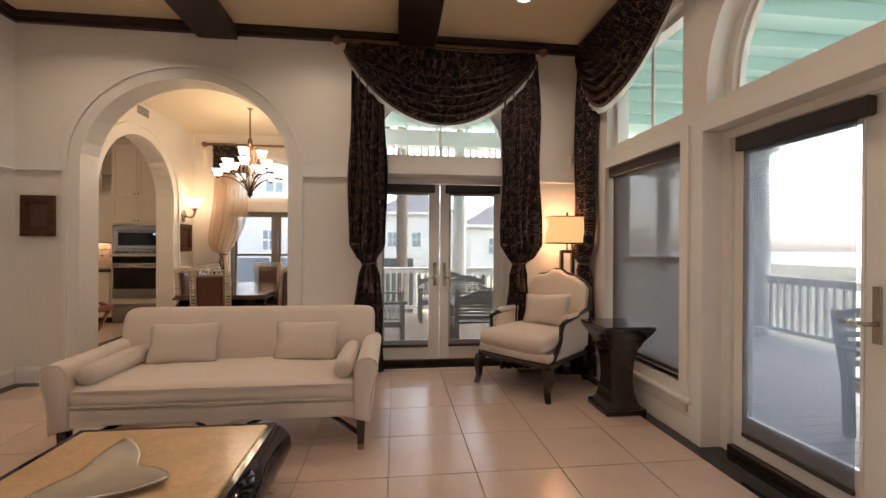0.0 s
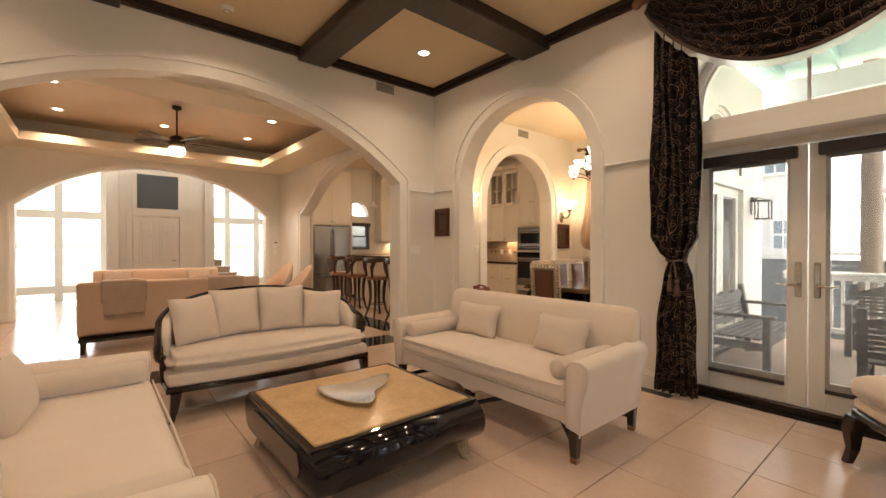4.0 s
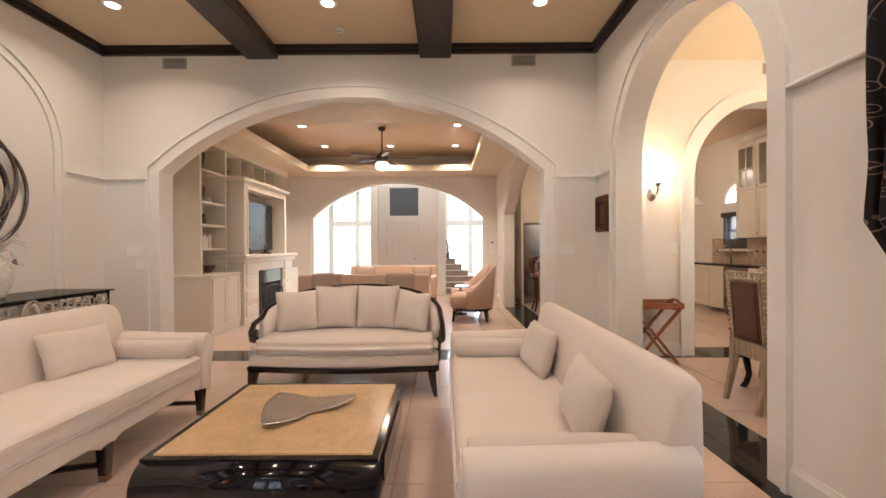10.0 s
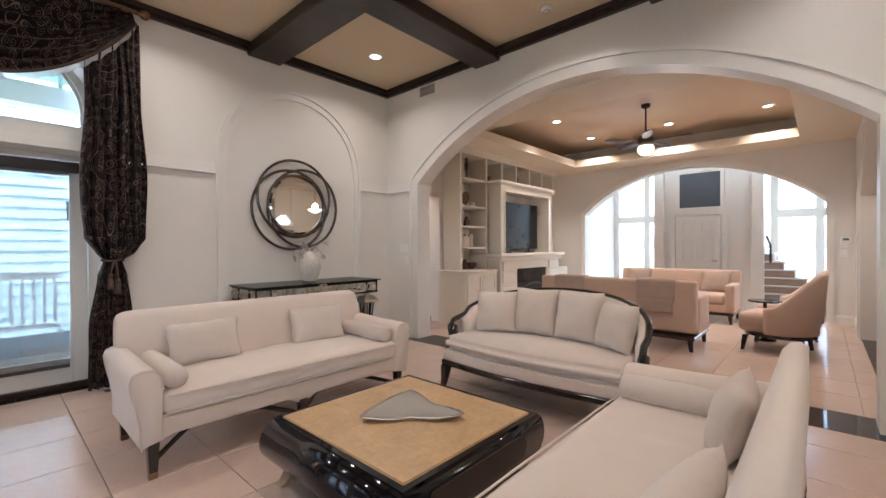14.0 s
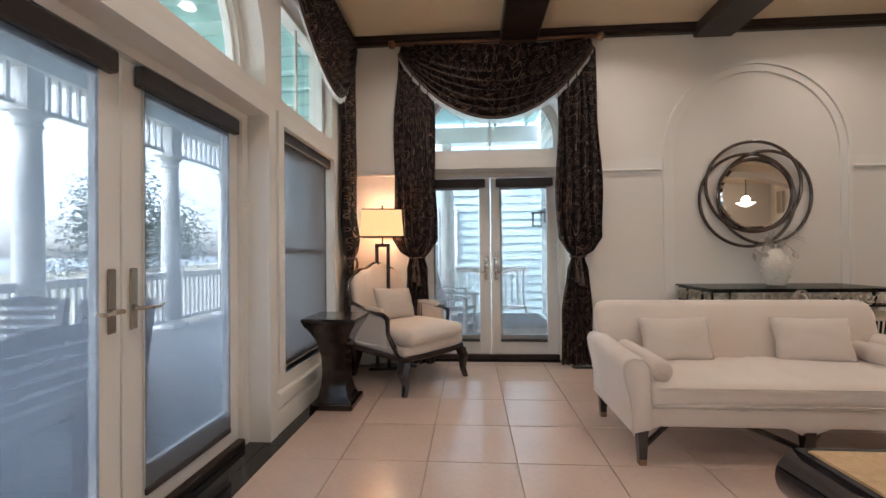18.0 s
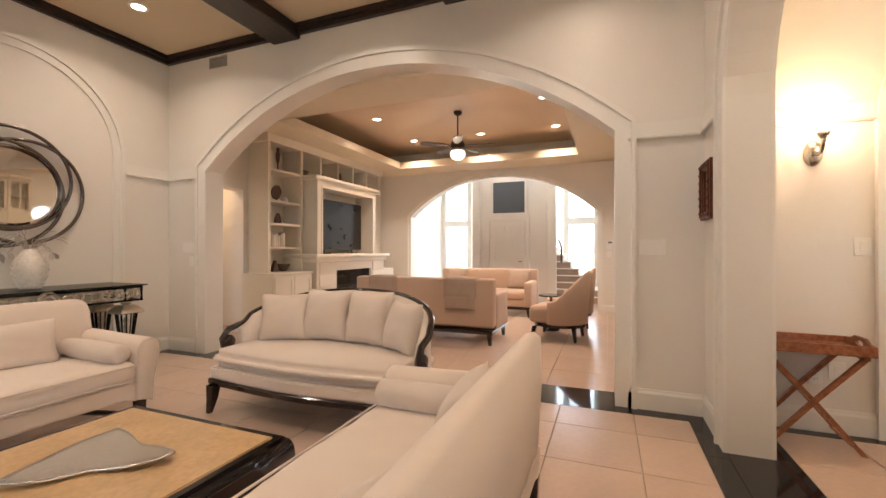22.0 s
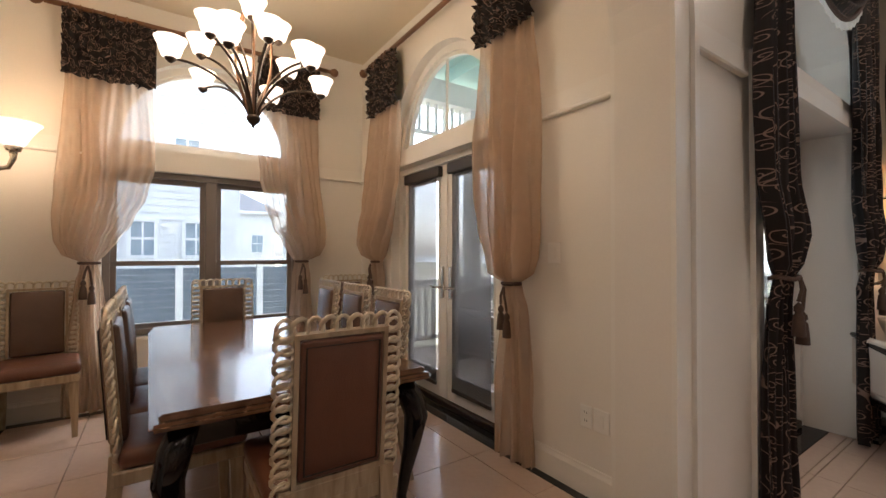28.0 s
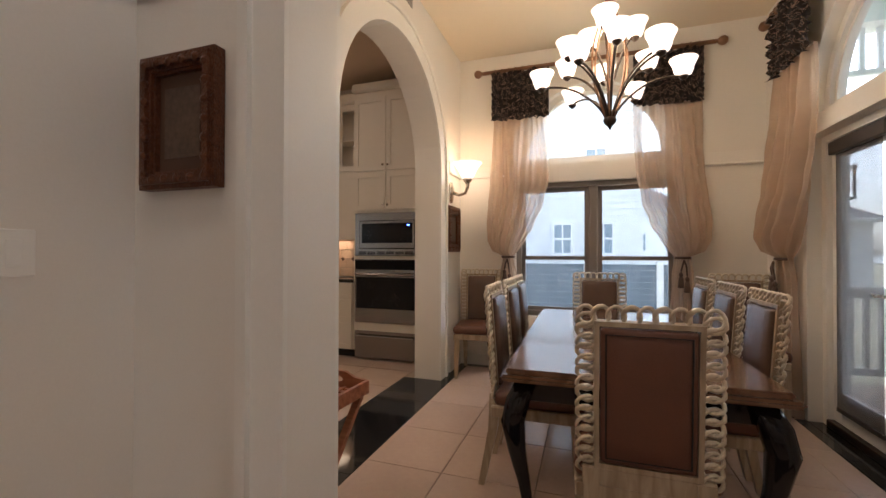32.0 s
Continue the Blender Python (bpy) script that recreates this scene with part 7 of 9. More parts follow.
dw = thing("dishwasher", "stainless steel dishwasher under the counter", "dishwasher", at=pose(-6.22, KY, 0))
part("front", B((-0.295, -0.02, 0.10, 0.295, 0.38, 0.85), bevel=0.004), M_STEEL, dw)
part("handle", tube([(-0.25, -0.02, 0.79), (-0.245, -0.055, 0.79), (0.245, -0.055, 0.79), (0.25, -0.02, 0.79)], 0.010, 8), M_STEEL, dw)
part("toe_kick", B((-0.295, 0.03, 0.0, 0.295, 0.38, 0.099)), M_DARK, dw)
c = thing("base_cabinet", "cream sink base cabinet with two doors", "cabinet", "kitchen base cabinets", pose(-6.97, KY, 0))
part("body", B((-0.45, 0.001, 0.09, 0.45, 0.39, 0.855)), M_CABINET, c)
for a, b, h in ((-0.44, -0.003, -0.04), (0.003, 0.44, 0.04)):
    shaker(a, 0.10, b, 0.845, 0.0, c, (h, 0.78, "k"))
wt = thing("worktop", "polished black granite worktop along the kitchen wall", "worktop", at=pose(0, 0, 0))
part("slab", B((-7.45, KY - 0.03, 0.856, -4.972, 8.148, 0.895), bevel=0.006), M_GRANITE, wt)
for i, (x0, x1) in enumerate(((-6.38, -5.91), (-5.91, -5.45), (-5.45, -4.98))):
    u = thing("wall_cabinet", "cream upper cabinet with glazed top doors", "cabinet", "kitchen wall cabinets", pose((x0 + x1) / 2, 7.88, 0))
    hw = (x1 - x0) / 2 - 0.001
    part("body", join(B((-hw, 0.001, 1.36, hw, 0.268, 2.155)), B((-hw, 0.25, 2.156, hw, 0.268, 2.94)), B((-hw, 0.001, 2.156, -hw + 0.018, 0.25, 2.94)), B((hw - 0.018, 0.001, 2.156, hw, 0.25, 2.94)), B((-hw, 0.001, 2.941, hw, 0.268, 2.96))), M_CABINET, u)
    part("shelf", B((-hw + 0.019, 0.02, 2.53, hw - 0.019, 0.249, 2.545)), M_CABINET, u)
    shaker(-hw + 0.006, 1.37, hw - 0.006, 2.13, 0.0, u, (-hw + 0.04, 1.42, "k"))
    shaker(-hw + 0.006, 2.165, hw - 0.006, 2.93, 0.0, u, (-hw + 0.04, 2.20, "k"), None, True)
    part("crown", B((-hw - 0.001, -0.06, 2.961, hw + 0.001, 0.268, 3.08), bevel=0.02), M_CABINET, u)
lamp("AREA", (-5.4, 8.0, 1.34), 0.24, WARMER, 0.4)
bs = setting("backsplash", B((-7.45, 8.138, 0.90, -4.98, 8.1495, 1.36)), M_GROUT, label="tumbled travertine tile backsplash", category="backsplash")
tl = None
for j in range(4):
    for i in range(17):
        x = -7.37 + i * 0.148 + (0.074 if j % 2 else 0)
        if x > -5.05:
            continue
        if tl is None:
            tl = part("tile", B((-0.071, -0.006, -0.052, 0.071, 0.006, 0.052), bevel=0.003), M_SPLASH, bs)
            tl.matrix_basis = Matrix.Translation((x, 8.132, 0.955 + j * 0.11))
        else:
            share(tl, Matrix.Translation((x, 8.132, 0.955 + j * 0.11)), bs)
dm = None
for i in range(16):
    m = Matrix.Translation((-7.28 + i * 0.148, 8.128, 1.12))
    if dm is None:
        dm = part("border_tile", moved(B((-0.021, -0.004, -0.021, 0.021, 0.004, 0.021), bevel=0.003), pose(0, 0, 0, 0, 45, 0)), M_TASSEL, bs, "dark diamond inset")
        dm.matrix_basis = m
    else:
        share(dm, m, bs)
for x in (-5.75, -5.50):
    switch(pose(x, 8.125, 1.12))


def sink_window(name, m):
    sash_window(name, m, 0.348, 1.152, 1.848, "small dark framed kitchen window", M_SOLAR, 1, M_WINBROWN)
    fl = thing("arched_light", "small arched window light over the sink", "window", "arched kitchen lights", m)
    ap = part("pane", prism(lunette(0, 2.0, 2.03, 2.38, 0.325), 0.05, 0.056, "y"), M_GLASS, fl)
    ap.visible_shadow = False
    part("frame", band(lunette(0, 2.0, 2.03, 2.38, 0.33), (-0.02, 0.05), -0.025, -0.002, "y", True), M_TRIM, fl)


sink_window("window_11", pose(-6.75, 8.15, 0))
sink_window("window_12", pose(R2W, 5.93, 0, 0, 0, 90))
fa = thing("faucet", "nickel gooseneck kitchen faucet", "faucet", at=pose(-6.75, 7.98, 0.896))
part("spout", tube([(0, 0.05, 0), (0, 0.05, 0.25), (0, 0.03, 0.32), (0, -0.03, 0.34), (0, -0.08, 0.31), (0, -0.09, 0.26)], 0.013, 8), M_NICKEL, fa, smooth=True)
part("lever", tube([(0.0, 0.05, 0.06), (0.05, 0.04, 0.09)], 0.007, 6), M_NICKEL, fa)


def pendant(m, drop):
    pn = thing("pendant_lamp", "nickel pendant lamp with a bell shade in the kitchen", "pendant lamp", "kitchen pendants", m)
    part("cord", tube([(0, 0, 0.14), (0, 0, drop)], 0.006, 6), M_NICKEL, pn)
    part("shade", lathe([(0.02, 0.15), (0.03, 0.12), (0.06, 0.07), (0.12, 0.01), (0.13, 0.0), (0.12, 0.0), (0.055, 0.06), (0.02, 0.12)], 22, cap=False), M_PORCHWHITE, pn, smooth=True)
    part("canopy", lathe([(0.0, drop - 0.02), (0.06, drop - 0.015), (0.065, drop), (0.0, drop)], 16), M_NICKEL, pn, smooth=True)


bp = thing("bowl_pendant", "lit alabaster bowl pendant on three rods over the kitchen", "pendant lamp", at=pose(-7.3, 7.0, 2.45))
sh = part("bowl", lathe([(0.0, -0.06), (0.07, -0.05), (0.16, 0.0), (0.23, 0.05), (0.25, 0.07), (0.24, 0.072), (0.15, 0.02), (0.0, -0.04)], 28), M_BULBGLASS, bp, "lit alabaster bowl", smooth=True)
sh.visible_shadow = False
for k in range(3):
    a = 2 * math.pi * k / 3
    part("rod", tube([(0.22 * math.cos(a), 0.22 * math.sin(a), 0.065), (0.03 * math.cos(a), 0.03 * math.sin(a), 0.30)], 0.006, 6), M_BRONZE, bp)
part("stem", tube([(0, 0, 0.28), (0, 0, 0.79)], 0.009, 8), M_BRONZE, bp)
part("canopy", lathe([(0.0, 0.78), (0.05, 0.785), (0.06, 0.808), (0.0, 0.808)], 16), M_BRONZE, bp, smooth=True)
lamp("POINT", (-7.3, 7.0, 2.62), 0.5, WARM, 0.1)
pendant(pose(-6.6, 7.3, 1.95), 1.31)
pendant(pose(-8.35, 6.15, 2.25), 1.01)
for y0, y1 in ((6.45, 6.98), (6.98, 7.51)):
    u = thing("wall_cabinet", "cream upper cabinet with glazed top doors", "cabinet", "kitchen wall cabinets", pose(-8.45, (y0 + y1) / 2, 0, 0, 0, 90))
    hw = (y1 - y0) / 2 - 0.001
    part("body", join(B((-hw, 0.001, 1.36, hw, 0.29, 2.155)), B((-hw, 0.25, 2.156, hw, 0.29, 2.94)), B((-hw, 0.001, 2.156, -hw + 0.018, 0.25, 2.94)), B((hw - 0.018, 0.001, 2.156, hw, 0.25, 2.94)), B((-hw, 0.001, 2.941, hw, 0.29, 2.96))), M_CABINET, u)
    shaker(-hw + 0.006, 1.37, hw - 0.006, 2.13, 0.0, u, (hw - 0.04, 1.42, "k"))
    shaker(-hw + 0.006, 2.165, hw - 0.006, 2.93, 0.0, u, (hw - 0.04, 2.20, "k"), None, True)
    part("crown", B((-hw - 0.0005, -0.06, 2.961, hw + 0.0005, 0.29, 3.08), bevel=0.02), M_CABINET, u)
for y0, y1 in ((5.44, 6.08), (6.08, 6.72), (6.72, 7.36)):
    c = thing("base_cabinet", "cream base cabinet with a door beside the sink", "cabinet", "kitchen base cabinets", pose(-8.12, (y0 + y1) / 2, 0, 0, 0, 90))
    part("body", B((-0.319, 0.001, 0.09, 0.319, 0.60, 0.855)), M_CABINET, c)
    part("toe_kick", B((-0.319, 0.05, 0.0, 0.319, 0.60, 0.089)), M_DARK, c)
    shaker(-0.31, 0.10, 0.31, 0.845, 0.0, c, (0.27, 0.78, "k"))
wt = thing("worktop", "polished black granite worktop under the sink window", "worktop", at=pose(0, 0, 0))
part("slab", B((-8.73, 5.44, 0.856, -8.09, 7.38, 0.895), bevel=0.006), M_GRANITE, wt)
part("upstand", B((-8.745, 5.44, 0.8955, -8.725, 7.38, 1.05), bevel=0.003), M_SPLASH, wt, "travertine upstand")
lamp("AREA", (-8.6, 6.95, 1.34), 0.25, WARMER, 0.25)
fg = thing("refrigerator", "stainless French door refrigerator in a cream surround", "refrigerator", at=pose(-8.05, 4.92, 0, 0, 0, 90))
part("body", B((-0.45, 0.03, 0.03, 0.45, 0.60, 1.70)), M_STEEL, fg)
for a, b, k in ((-0.445, -0.003, -0.03), (0.003, 0.445, 0.03)):
    d = part("door", B((a, -0.01, 0.62, b, 0.029, 1.70), bevel=0.006), M_STEEL, fg)
    part("handle", tube([(k, -0.01, 0.72), (k, -0.05, 0.74), (k, -0.05, 1.58), (k, -0.01, 1.60)], 0.011, 8), M_STEEL, d)
d = part("freezer_drawer", B((-0.445, -0.01, 0.03, 0.445, 0.029, 0.61), bevel=0.006), M_STEEL, fg)
part("handle", tube([(-0.35, -0.01, 0.54), (-0.35, -0.05, 0.54), (0.35, -0.05, 0.54), (0.35, -0.01, 0.54)], 0.011, 8), M_STEEL, d)
fs = thing("fridge_cabinet", "cream tall cabinet round the refrigerator", "cabinet", at=pose(-8.05, 4.92, 0, 0, 0, 90))
part("body", join(B((-0.50, 0.0, 0.0, -0.455, 0.66, 3.0)), B((0.455, 0.0, 0.0, 0.50, 0.66, 3.0)), B((-0.4545, 0.021, 1.72, 0.4545, 0.66, 3.0))), M_CABINET, fs)
for a, b, k in ((-0.45, -0.003, -0.04), (0.003, 0.45, 0.04)):
    shaker(a, 1.74, b, 2.96, 0.02, fs, (k, 1.80, "k"))

# bar and stools
bar = thing("bar_counter", "dark wood bar counter with a granite top", "bar", at=pose(0, 0, 0))
part("top", B((-7.20, 4.84, 1.02, -4.25, 5.30, 1.06), bevel=0.008), M_GRANITE, bar)
part("front", B((-7.10, 5.02, 0.0, -4.30, 5.17, 1.019)), M_CABINET, bar)


def bar_stool(m):
    s = thing("bar_stool", "dark wood bar stool with a flared curved back", "bar stool", "stools at the bar", m)
    part("seat", lathe([(0.0, 0.715), (0.15, 0.72), (0.20, 0.705), (0.205, 0.675), (0.17, 0.65), (0.0, 0.65)], 20), M_STOOLSEAT, s, "copper brown leather seat", smooth=True)
    for i in range(4):
        a = math.pi / 4 + i * math.pi / 2
        c, q = math.cos(a), math.sin(a)
        part("leg", tube([(0.15 * c, 0.15 * q, 0.655), (0.125 * c, 0.125 * q, 0.5), (0.12 * c, 0.12 * q, 0.3), (0.16 * c, 0.16 * q, 0.12), (0.22 * c, 0.22 * q, 0.0)], [0.034, 0.03, 0.024, 0.02, 0.017], 6), M_STOOLWOOD, s)
    part("foot_ring", tube([(0.14 * math.cos(k * math.pi / 8), 0.14 * math.sin(k * math.pi / 8), 0.22) for k in range(16)], 0.009, 6, True), M_NICKEL, s, "thin metal foot ring")
    part("backrest", tube([(0.24 * math.cos(a), 0.19 * math.sin(a), 1.0 + 0.012 * math.cos(a * 2)) for a in [math.pi * (0.98 + 1.04 * k / 14) for k in range(15)]], [0.016] + [0.04] * 13 + [0.016], 8, False, 0.6), M_STOOLWOOD, s, "flared crest rail")
    for k in (-1, 1):
        part("back_post", tube([(k * 0.10, -0.15, 0.68), (k * 0.10, -0.165, 0.78), (k * 0.125, -0.18, 0.88), (k * 0.17, -0.155, 0.985)], [0.022, 0.024, 0.034, 0.04], 6), M_STOOLWOOD, s)
    return s


BS = bar_stool(pose(-7.02, 4.60, 0))
for x in (-6.28, -5.54, -4.85):
    copy_thing(BS, pose(x, 4.60, 0))

# ---- second living room ----
FY = -0.45
bc = thing("bookcase", "cream built-in bookcase with base cabinets and cubbies", "bookcase", at=pose(0, FY, 0))
part("base", B((-5.60, -0.58, 0.0, -4.80, 0.0, 0.82), bevel=0.004), M_CABINET, bc)
part("base_top", B((-5.62, -0.58, 0.8205, -4.78, 0.02, 0.855), bevel=0.005), M_CABINET, bc)
part("side", B((-4.98, -0.58, 0.856, -4.93, -0.22, 2.86)), M_CABINET, bc)
part("side", B((-5.66, -0.58, 0.856, -5.61, -0.22, 2.86)), M_CABINET, bc)
part("back", B((-8.12, -0.595, 0.0, -4.93, -0.581, 2.86)), M_CABINET, bc)
for z in (1.20, 1.55, 1.88, 2.34):
    part("shelf", B((-5.6095, -0.58, z, -4.9805, -0.23, z + 0.03)), M_CABINET, bc)
part("cubby_floor", B((-8.10, -0.58, 2.34, -5.6605, -0.22, 2.37)), M_CABINET, bc)
for i in range(5):
    x = -8.02 + i * 0.478
    part("cubby_side", B((x - 0.02, -0.58, 2.3705, x + 0.02, -0.22, 2.86)), M_CABINET, bc)
part("cubby_top", B((-8.14, -0.58, 2.74, -4.90, -0.19, 2.859)), M_CABINET, bc)
for a, b in ((-5.58, -5.205), (-5.195, -4.82)):
    q = shaker(a, 0.10, b, 0.80, 0.0, bc)
    q.matrix_basis = Matrix.Translation((0, 0.0, 0)) @ Matrix.Diagonal((1, -1, 1, 1))
part("base", B((-8.35, -0.58, 0.0, -7.82, -0.05, 0.80), bevel=0.004), M_CABINET, bc)
fp = thing("fireplace", "cream fireplace surround with drawers and a television niche", "fireplace", at=pose(0, FY, 0))
part("surround", join(B((-6.20, -0.58, 0.0, -5.68, 0.03, 0.98)), B((-7.78, -0.58, 0.0, -7.28, 0.03, 0.98)), B((-7.2795, -0.58, 0.84, -6.2005, 0.03, 0.98))), M_CABINET, fp)
part("mantel", join(B((-7.88, -0.58, 1.06, -5.58, 0.12, 1.12), bevel=0.012), B((-7.83, -0.58, 0.981, -5.63, 0.075, 1.0595), bevel=0.01)), M_CABINET, fp)
for a, b in ((-6.14, -5.74), (-7.72, -7.34)):
    for z in (0.12, 0.36, 0.60, 0.80):
        part("drawer", B((a, 0.031, z, b, 0.05, z + 0.17), bevel=0.006), M_CABINET, fp)
part("firebox", B((-7.2795, -0.40, 0.0, -6.2005, -0.02, 0.8395)), M_DARK, fp, "dark firebox")
part("hood", B((-7.27, -0.0195, 0.60, -6.21, 0.005, 0.835), bevel=0.003), M_GLASSBLK, fp, "black metal hood")
sc = thing("fire_screen", "arched black iron fire screen with glass panels", "fire screen", at=pose(-6.74, FY + 0.06, 0))
part("frame", tube([(-0.42, 0, 0.0), (-0.42, 0, 0.42)] + [(0.42 * math.cos(a), 0, 0.42 + 0.14 * math.sin(a)) for a in [math.pi * (1 - k / 10) for k in range(11)]] + [(0.42, 0, 0.0)], 0.012, 6), M_BRONZE, sc)
for x in (-0.2, 0.0, 0.2):
    part("bar", tube([(x, 0, 0.0), (x * 0.8, 0, 0.3), (x, 0, 0.54)], 0.007, 6), M_BRONZE, sc)
tv = thing("tv_niche", "cream moulded frame of the television niche", "shelf", at=pose(0, FY, 0))
part("frame", band([(-7.36, 1.121), (-7.36, 2.20), (-5.80, 2.20), (-5.80, 1.121)], (0.0, 0.10), -0.36, 0.03, "y"), M_CABINET, tv)
part("back", B((-7.46, -0.42, 1.121, -5.70, -0.361, 2.30)), M_CABINET, tv)
part("bead", band([(-7.36, 1.121), (-7.36, 2.20), (-5.80, 2.20), (-5.80, 1.121)], (-0.02, 0.012), 0.0305, 0.045, "y"), M_CABINET, tv)
part("cornice", B((-7.54, -0.36, 2.301, -5.62, 0.085, 2.365), bevel=0.02), M_CABINET, tv)
te = thing("television", "large flat black television on the mantel", "television", at=pose(-6.53, FY - 0.17, 0))
part("screen", B((-0.70, -0.02, 1.19, 0.70, 0.02, 2.04), bevel=0.006), M_SCREEN, te)
part("stand", join(B((-0.45, -0.06, 1.121, -0.35, 0.10, 1.14)), B((0.35, -0.06, 1.121, 0.45, 0.10, 1.14)), B((-0.41, -0.01, 1.14, -0.39, 0.01, 1.21)), B((0.39, -0.01, 1.14, 0.41, 0.01, 1.21))), M_DARK, te)
rng = random.Random(9)


def ornament(x, z, kind, y=FY - 0.40):
    if kind == "bowl":
        o = tagged(part("bowl", lathe([(0.0, 0.0), (0.05, 0.0), (0.06, 0.01), (0.10, 0.08), (0.11, 0.11), (0.10, 0.11), (0.05, 0.02), (0.0, 0.015)], 18), M_POTTERY, smooth=True), "dark brown pottery bowl on a shelf", "bowl")
    elif kind == "figure":
        o = tagged(part("sculpture", lathe([(0.0, 0.0), (0.05, 0.0), (0.05, 0.02), (0.012, 0.03), (0.012, 0.12), (0.03, 0.2), (0.035, 0.27), (0.02, 0.32), (0.025, 0.36), (0.0, 0.39)], 12), M_POTTERY, smooth=True), "slim dark carved sculpture on a shelf", "sculpture")
    elif kind == "disc":
        o = tagged(part("plate", join(moved(lathe([(0.0, 0.0), (0.10, 0.006), (0.11, 0.012), (0.0, 0.02)], 20), pose(0, 0, 0.15, 80, 0, 0)), B((-0.04, -0.03, 0.0, 0.04, 0.03, 0.015)), B((-0.008, -0.006, 0.015, 0.008, 0.006, 0.06))), M_POTTERY), "brown round plate on a stand", "plate")
    elif kind == "orb":
        o = tagged(part("ornament", lathe([(0.0, 0.0), (0.03, 0.008), (0.052, 0.05), (0.03, 0.095), (0.0, 0.10)], 16), M_PORCHWHITE, smooth=True), "small white round ornament", "ornament")
    elif kind == "house":
        o = tagged(part("ornament", prism([(-0.06, 0), (0.06, 0), (0.045, 0.09), (0.0, 0.17), (-0.045, 0.09)], -0.03, 0.03, "y", bevel=0.005), M_POTTERY), "small dark carved ornament", "ornament")
    else:
        o = tagged(part("candle_holder", join(lathe([(0.0, 0.0), (0.035, 0.0), (0.03, 0.02), (0.01, 0.04), (0.01, 0.10), (0.03, 0.13), (0.03, 0.15), (0.0, 0.15)], 12)), M_BRONZE, smooth=True), "dark metal candle holder", "candle holder")
    o.matrix_basis = pose(x, y, z + 0.0005)
    return o


ornament(-5.31, 2.37, "figure")
ornament(-5.29, 1.91, "disc")
ornament(-5.46, 1.91, "orb")
ornament(-5.31, 1.58, "house")
ornament(-5.85, 2.37, "bowl")
ornament(-6.35, 2.37, "candle")
ornament(-6.85, 2.37, "disc")
ornament(-7.35, 2.37, "bowl")
ornament(-7.85, 2.37, "candle")
ornament(-5.25, 0.856, "house")
ornament(-5.42, 0.856, "bowl")
bk = None
for i in range(7):
    h = 0.19 + rng.uniform(-0.02, 0.03)
    b = thing("book", "pale cloth-bound book on a shelf", "book", "row of books", pose(-5.05 - i * 0.045, FY - 0.36, 1.2305))
    part("cover", B((-0.020, -0.07, 0.0, 0.020, 0.07, h), bevel=0.003), M_BOOKS, b)
    part("pages", B((-0.016, -0.064, h, 0.016, 0.07, h + 0.001)), M_PLATE, b)


def back_sofa(m, W, throws, pillows, label):
    s = thing("sofa", label, "sofa", "blush sofas", m)
    part("backrest", soft_box(-W, 0.22, 0.22, W, 0.40, 0.82, 0.03, 0.0, 2, 6), M_BLUSH, s, smooth=True)
    part("seat_frame", B((-W, -0.40, 0.18, W, 0.219, 0.30), bevel=0.01), M_BLUSH, s)
    part("wood_rail", B((-W + 0.01, -0.41, 0.135, W - 0.01, 0.40, 0.179), bevel=0.006), M_LACQUER, s, "dark walnut base rail")
    for k in (0, 1):
        a = -W + 0.13 + k * (W - 0.13)
        part("seat_cushion", soft_box(a + 0.004, -0.40, 0.302, a + W - 0.134, 0.215, 0.45, 0.05, 0.015, 3, 5), M_BLUSH, s, smooth=True)
    for k in (-1, 1):
        part("arm", soft_box(k * (W - 0.065) - 0.062, -0.41, 0.18, k * (W - 0.065) + 0.062, 0.218, 0.62, 0.03, 0.0, 2, 4), M_BLUSH, s, smooth=True)
        for y in (-0.36, 0.35):
            part("leg", square_leg([(k * (W - 0.06), y, 0.136), (k * (W - 0.05), y, 0.0)], [0.03, 0.018]), M_LACQUER, s)
    for x in pillows:
        p = part("pillow", pillow(0.44, 0.40, 0.15, int(x * 10)), M_THROW, s, "taupe pillow", smooth=True)
        p.matrix_basis = pose(x, 0.12, 0.44, -18, 0, 0)
    for x in throws:
        t = thing("throw", "taupe knitted throw over the sofa back", "throw", "throws", m @ pose(x, 0, 0))
        part("cloth", soft_box(-0.22, 0.195, 0.56, 0.22, 0.425, 0.838, 0.03, 0.0, 2, 4, 3, 0.006), M_THROW, t, smooth=True)
        part("drop", soft_box(-0.20, 0.402, 0.44, 0.20, 0.428, 0.60, 0.01, 0.0, 2, 4), M_THROW, t, smooth=True)
        for i in range(16):
            part("tassel", tube([(-0.19 + i * 0.025, 0.415, 0.445), (-0.188 + i * 0.025, 0.418, 0.385)], 0.005, 4), M_THROW, t)
    return s


back_sofa(pose(-5.68, 1.55, 0, 0, 0, -90), 0.98, (0.55, -0.55), (), "blush sofa seen from behind with throws on its back")
back_sofa(pose(-8.0, 1.65, 0, 0, 0, 90), 0.95, (), (-0.62, 0.62), "blush sofa with taupe pillows facing the room")


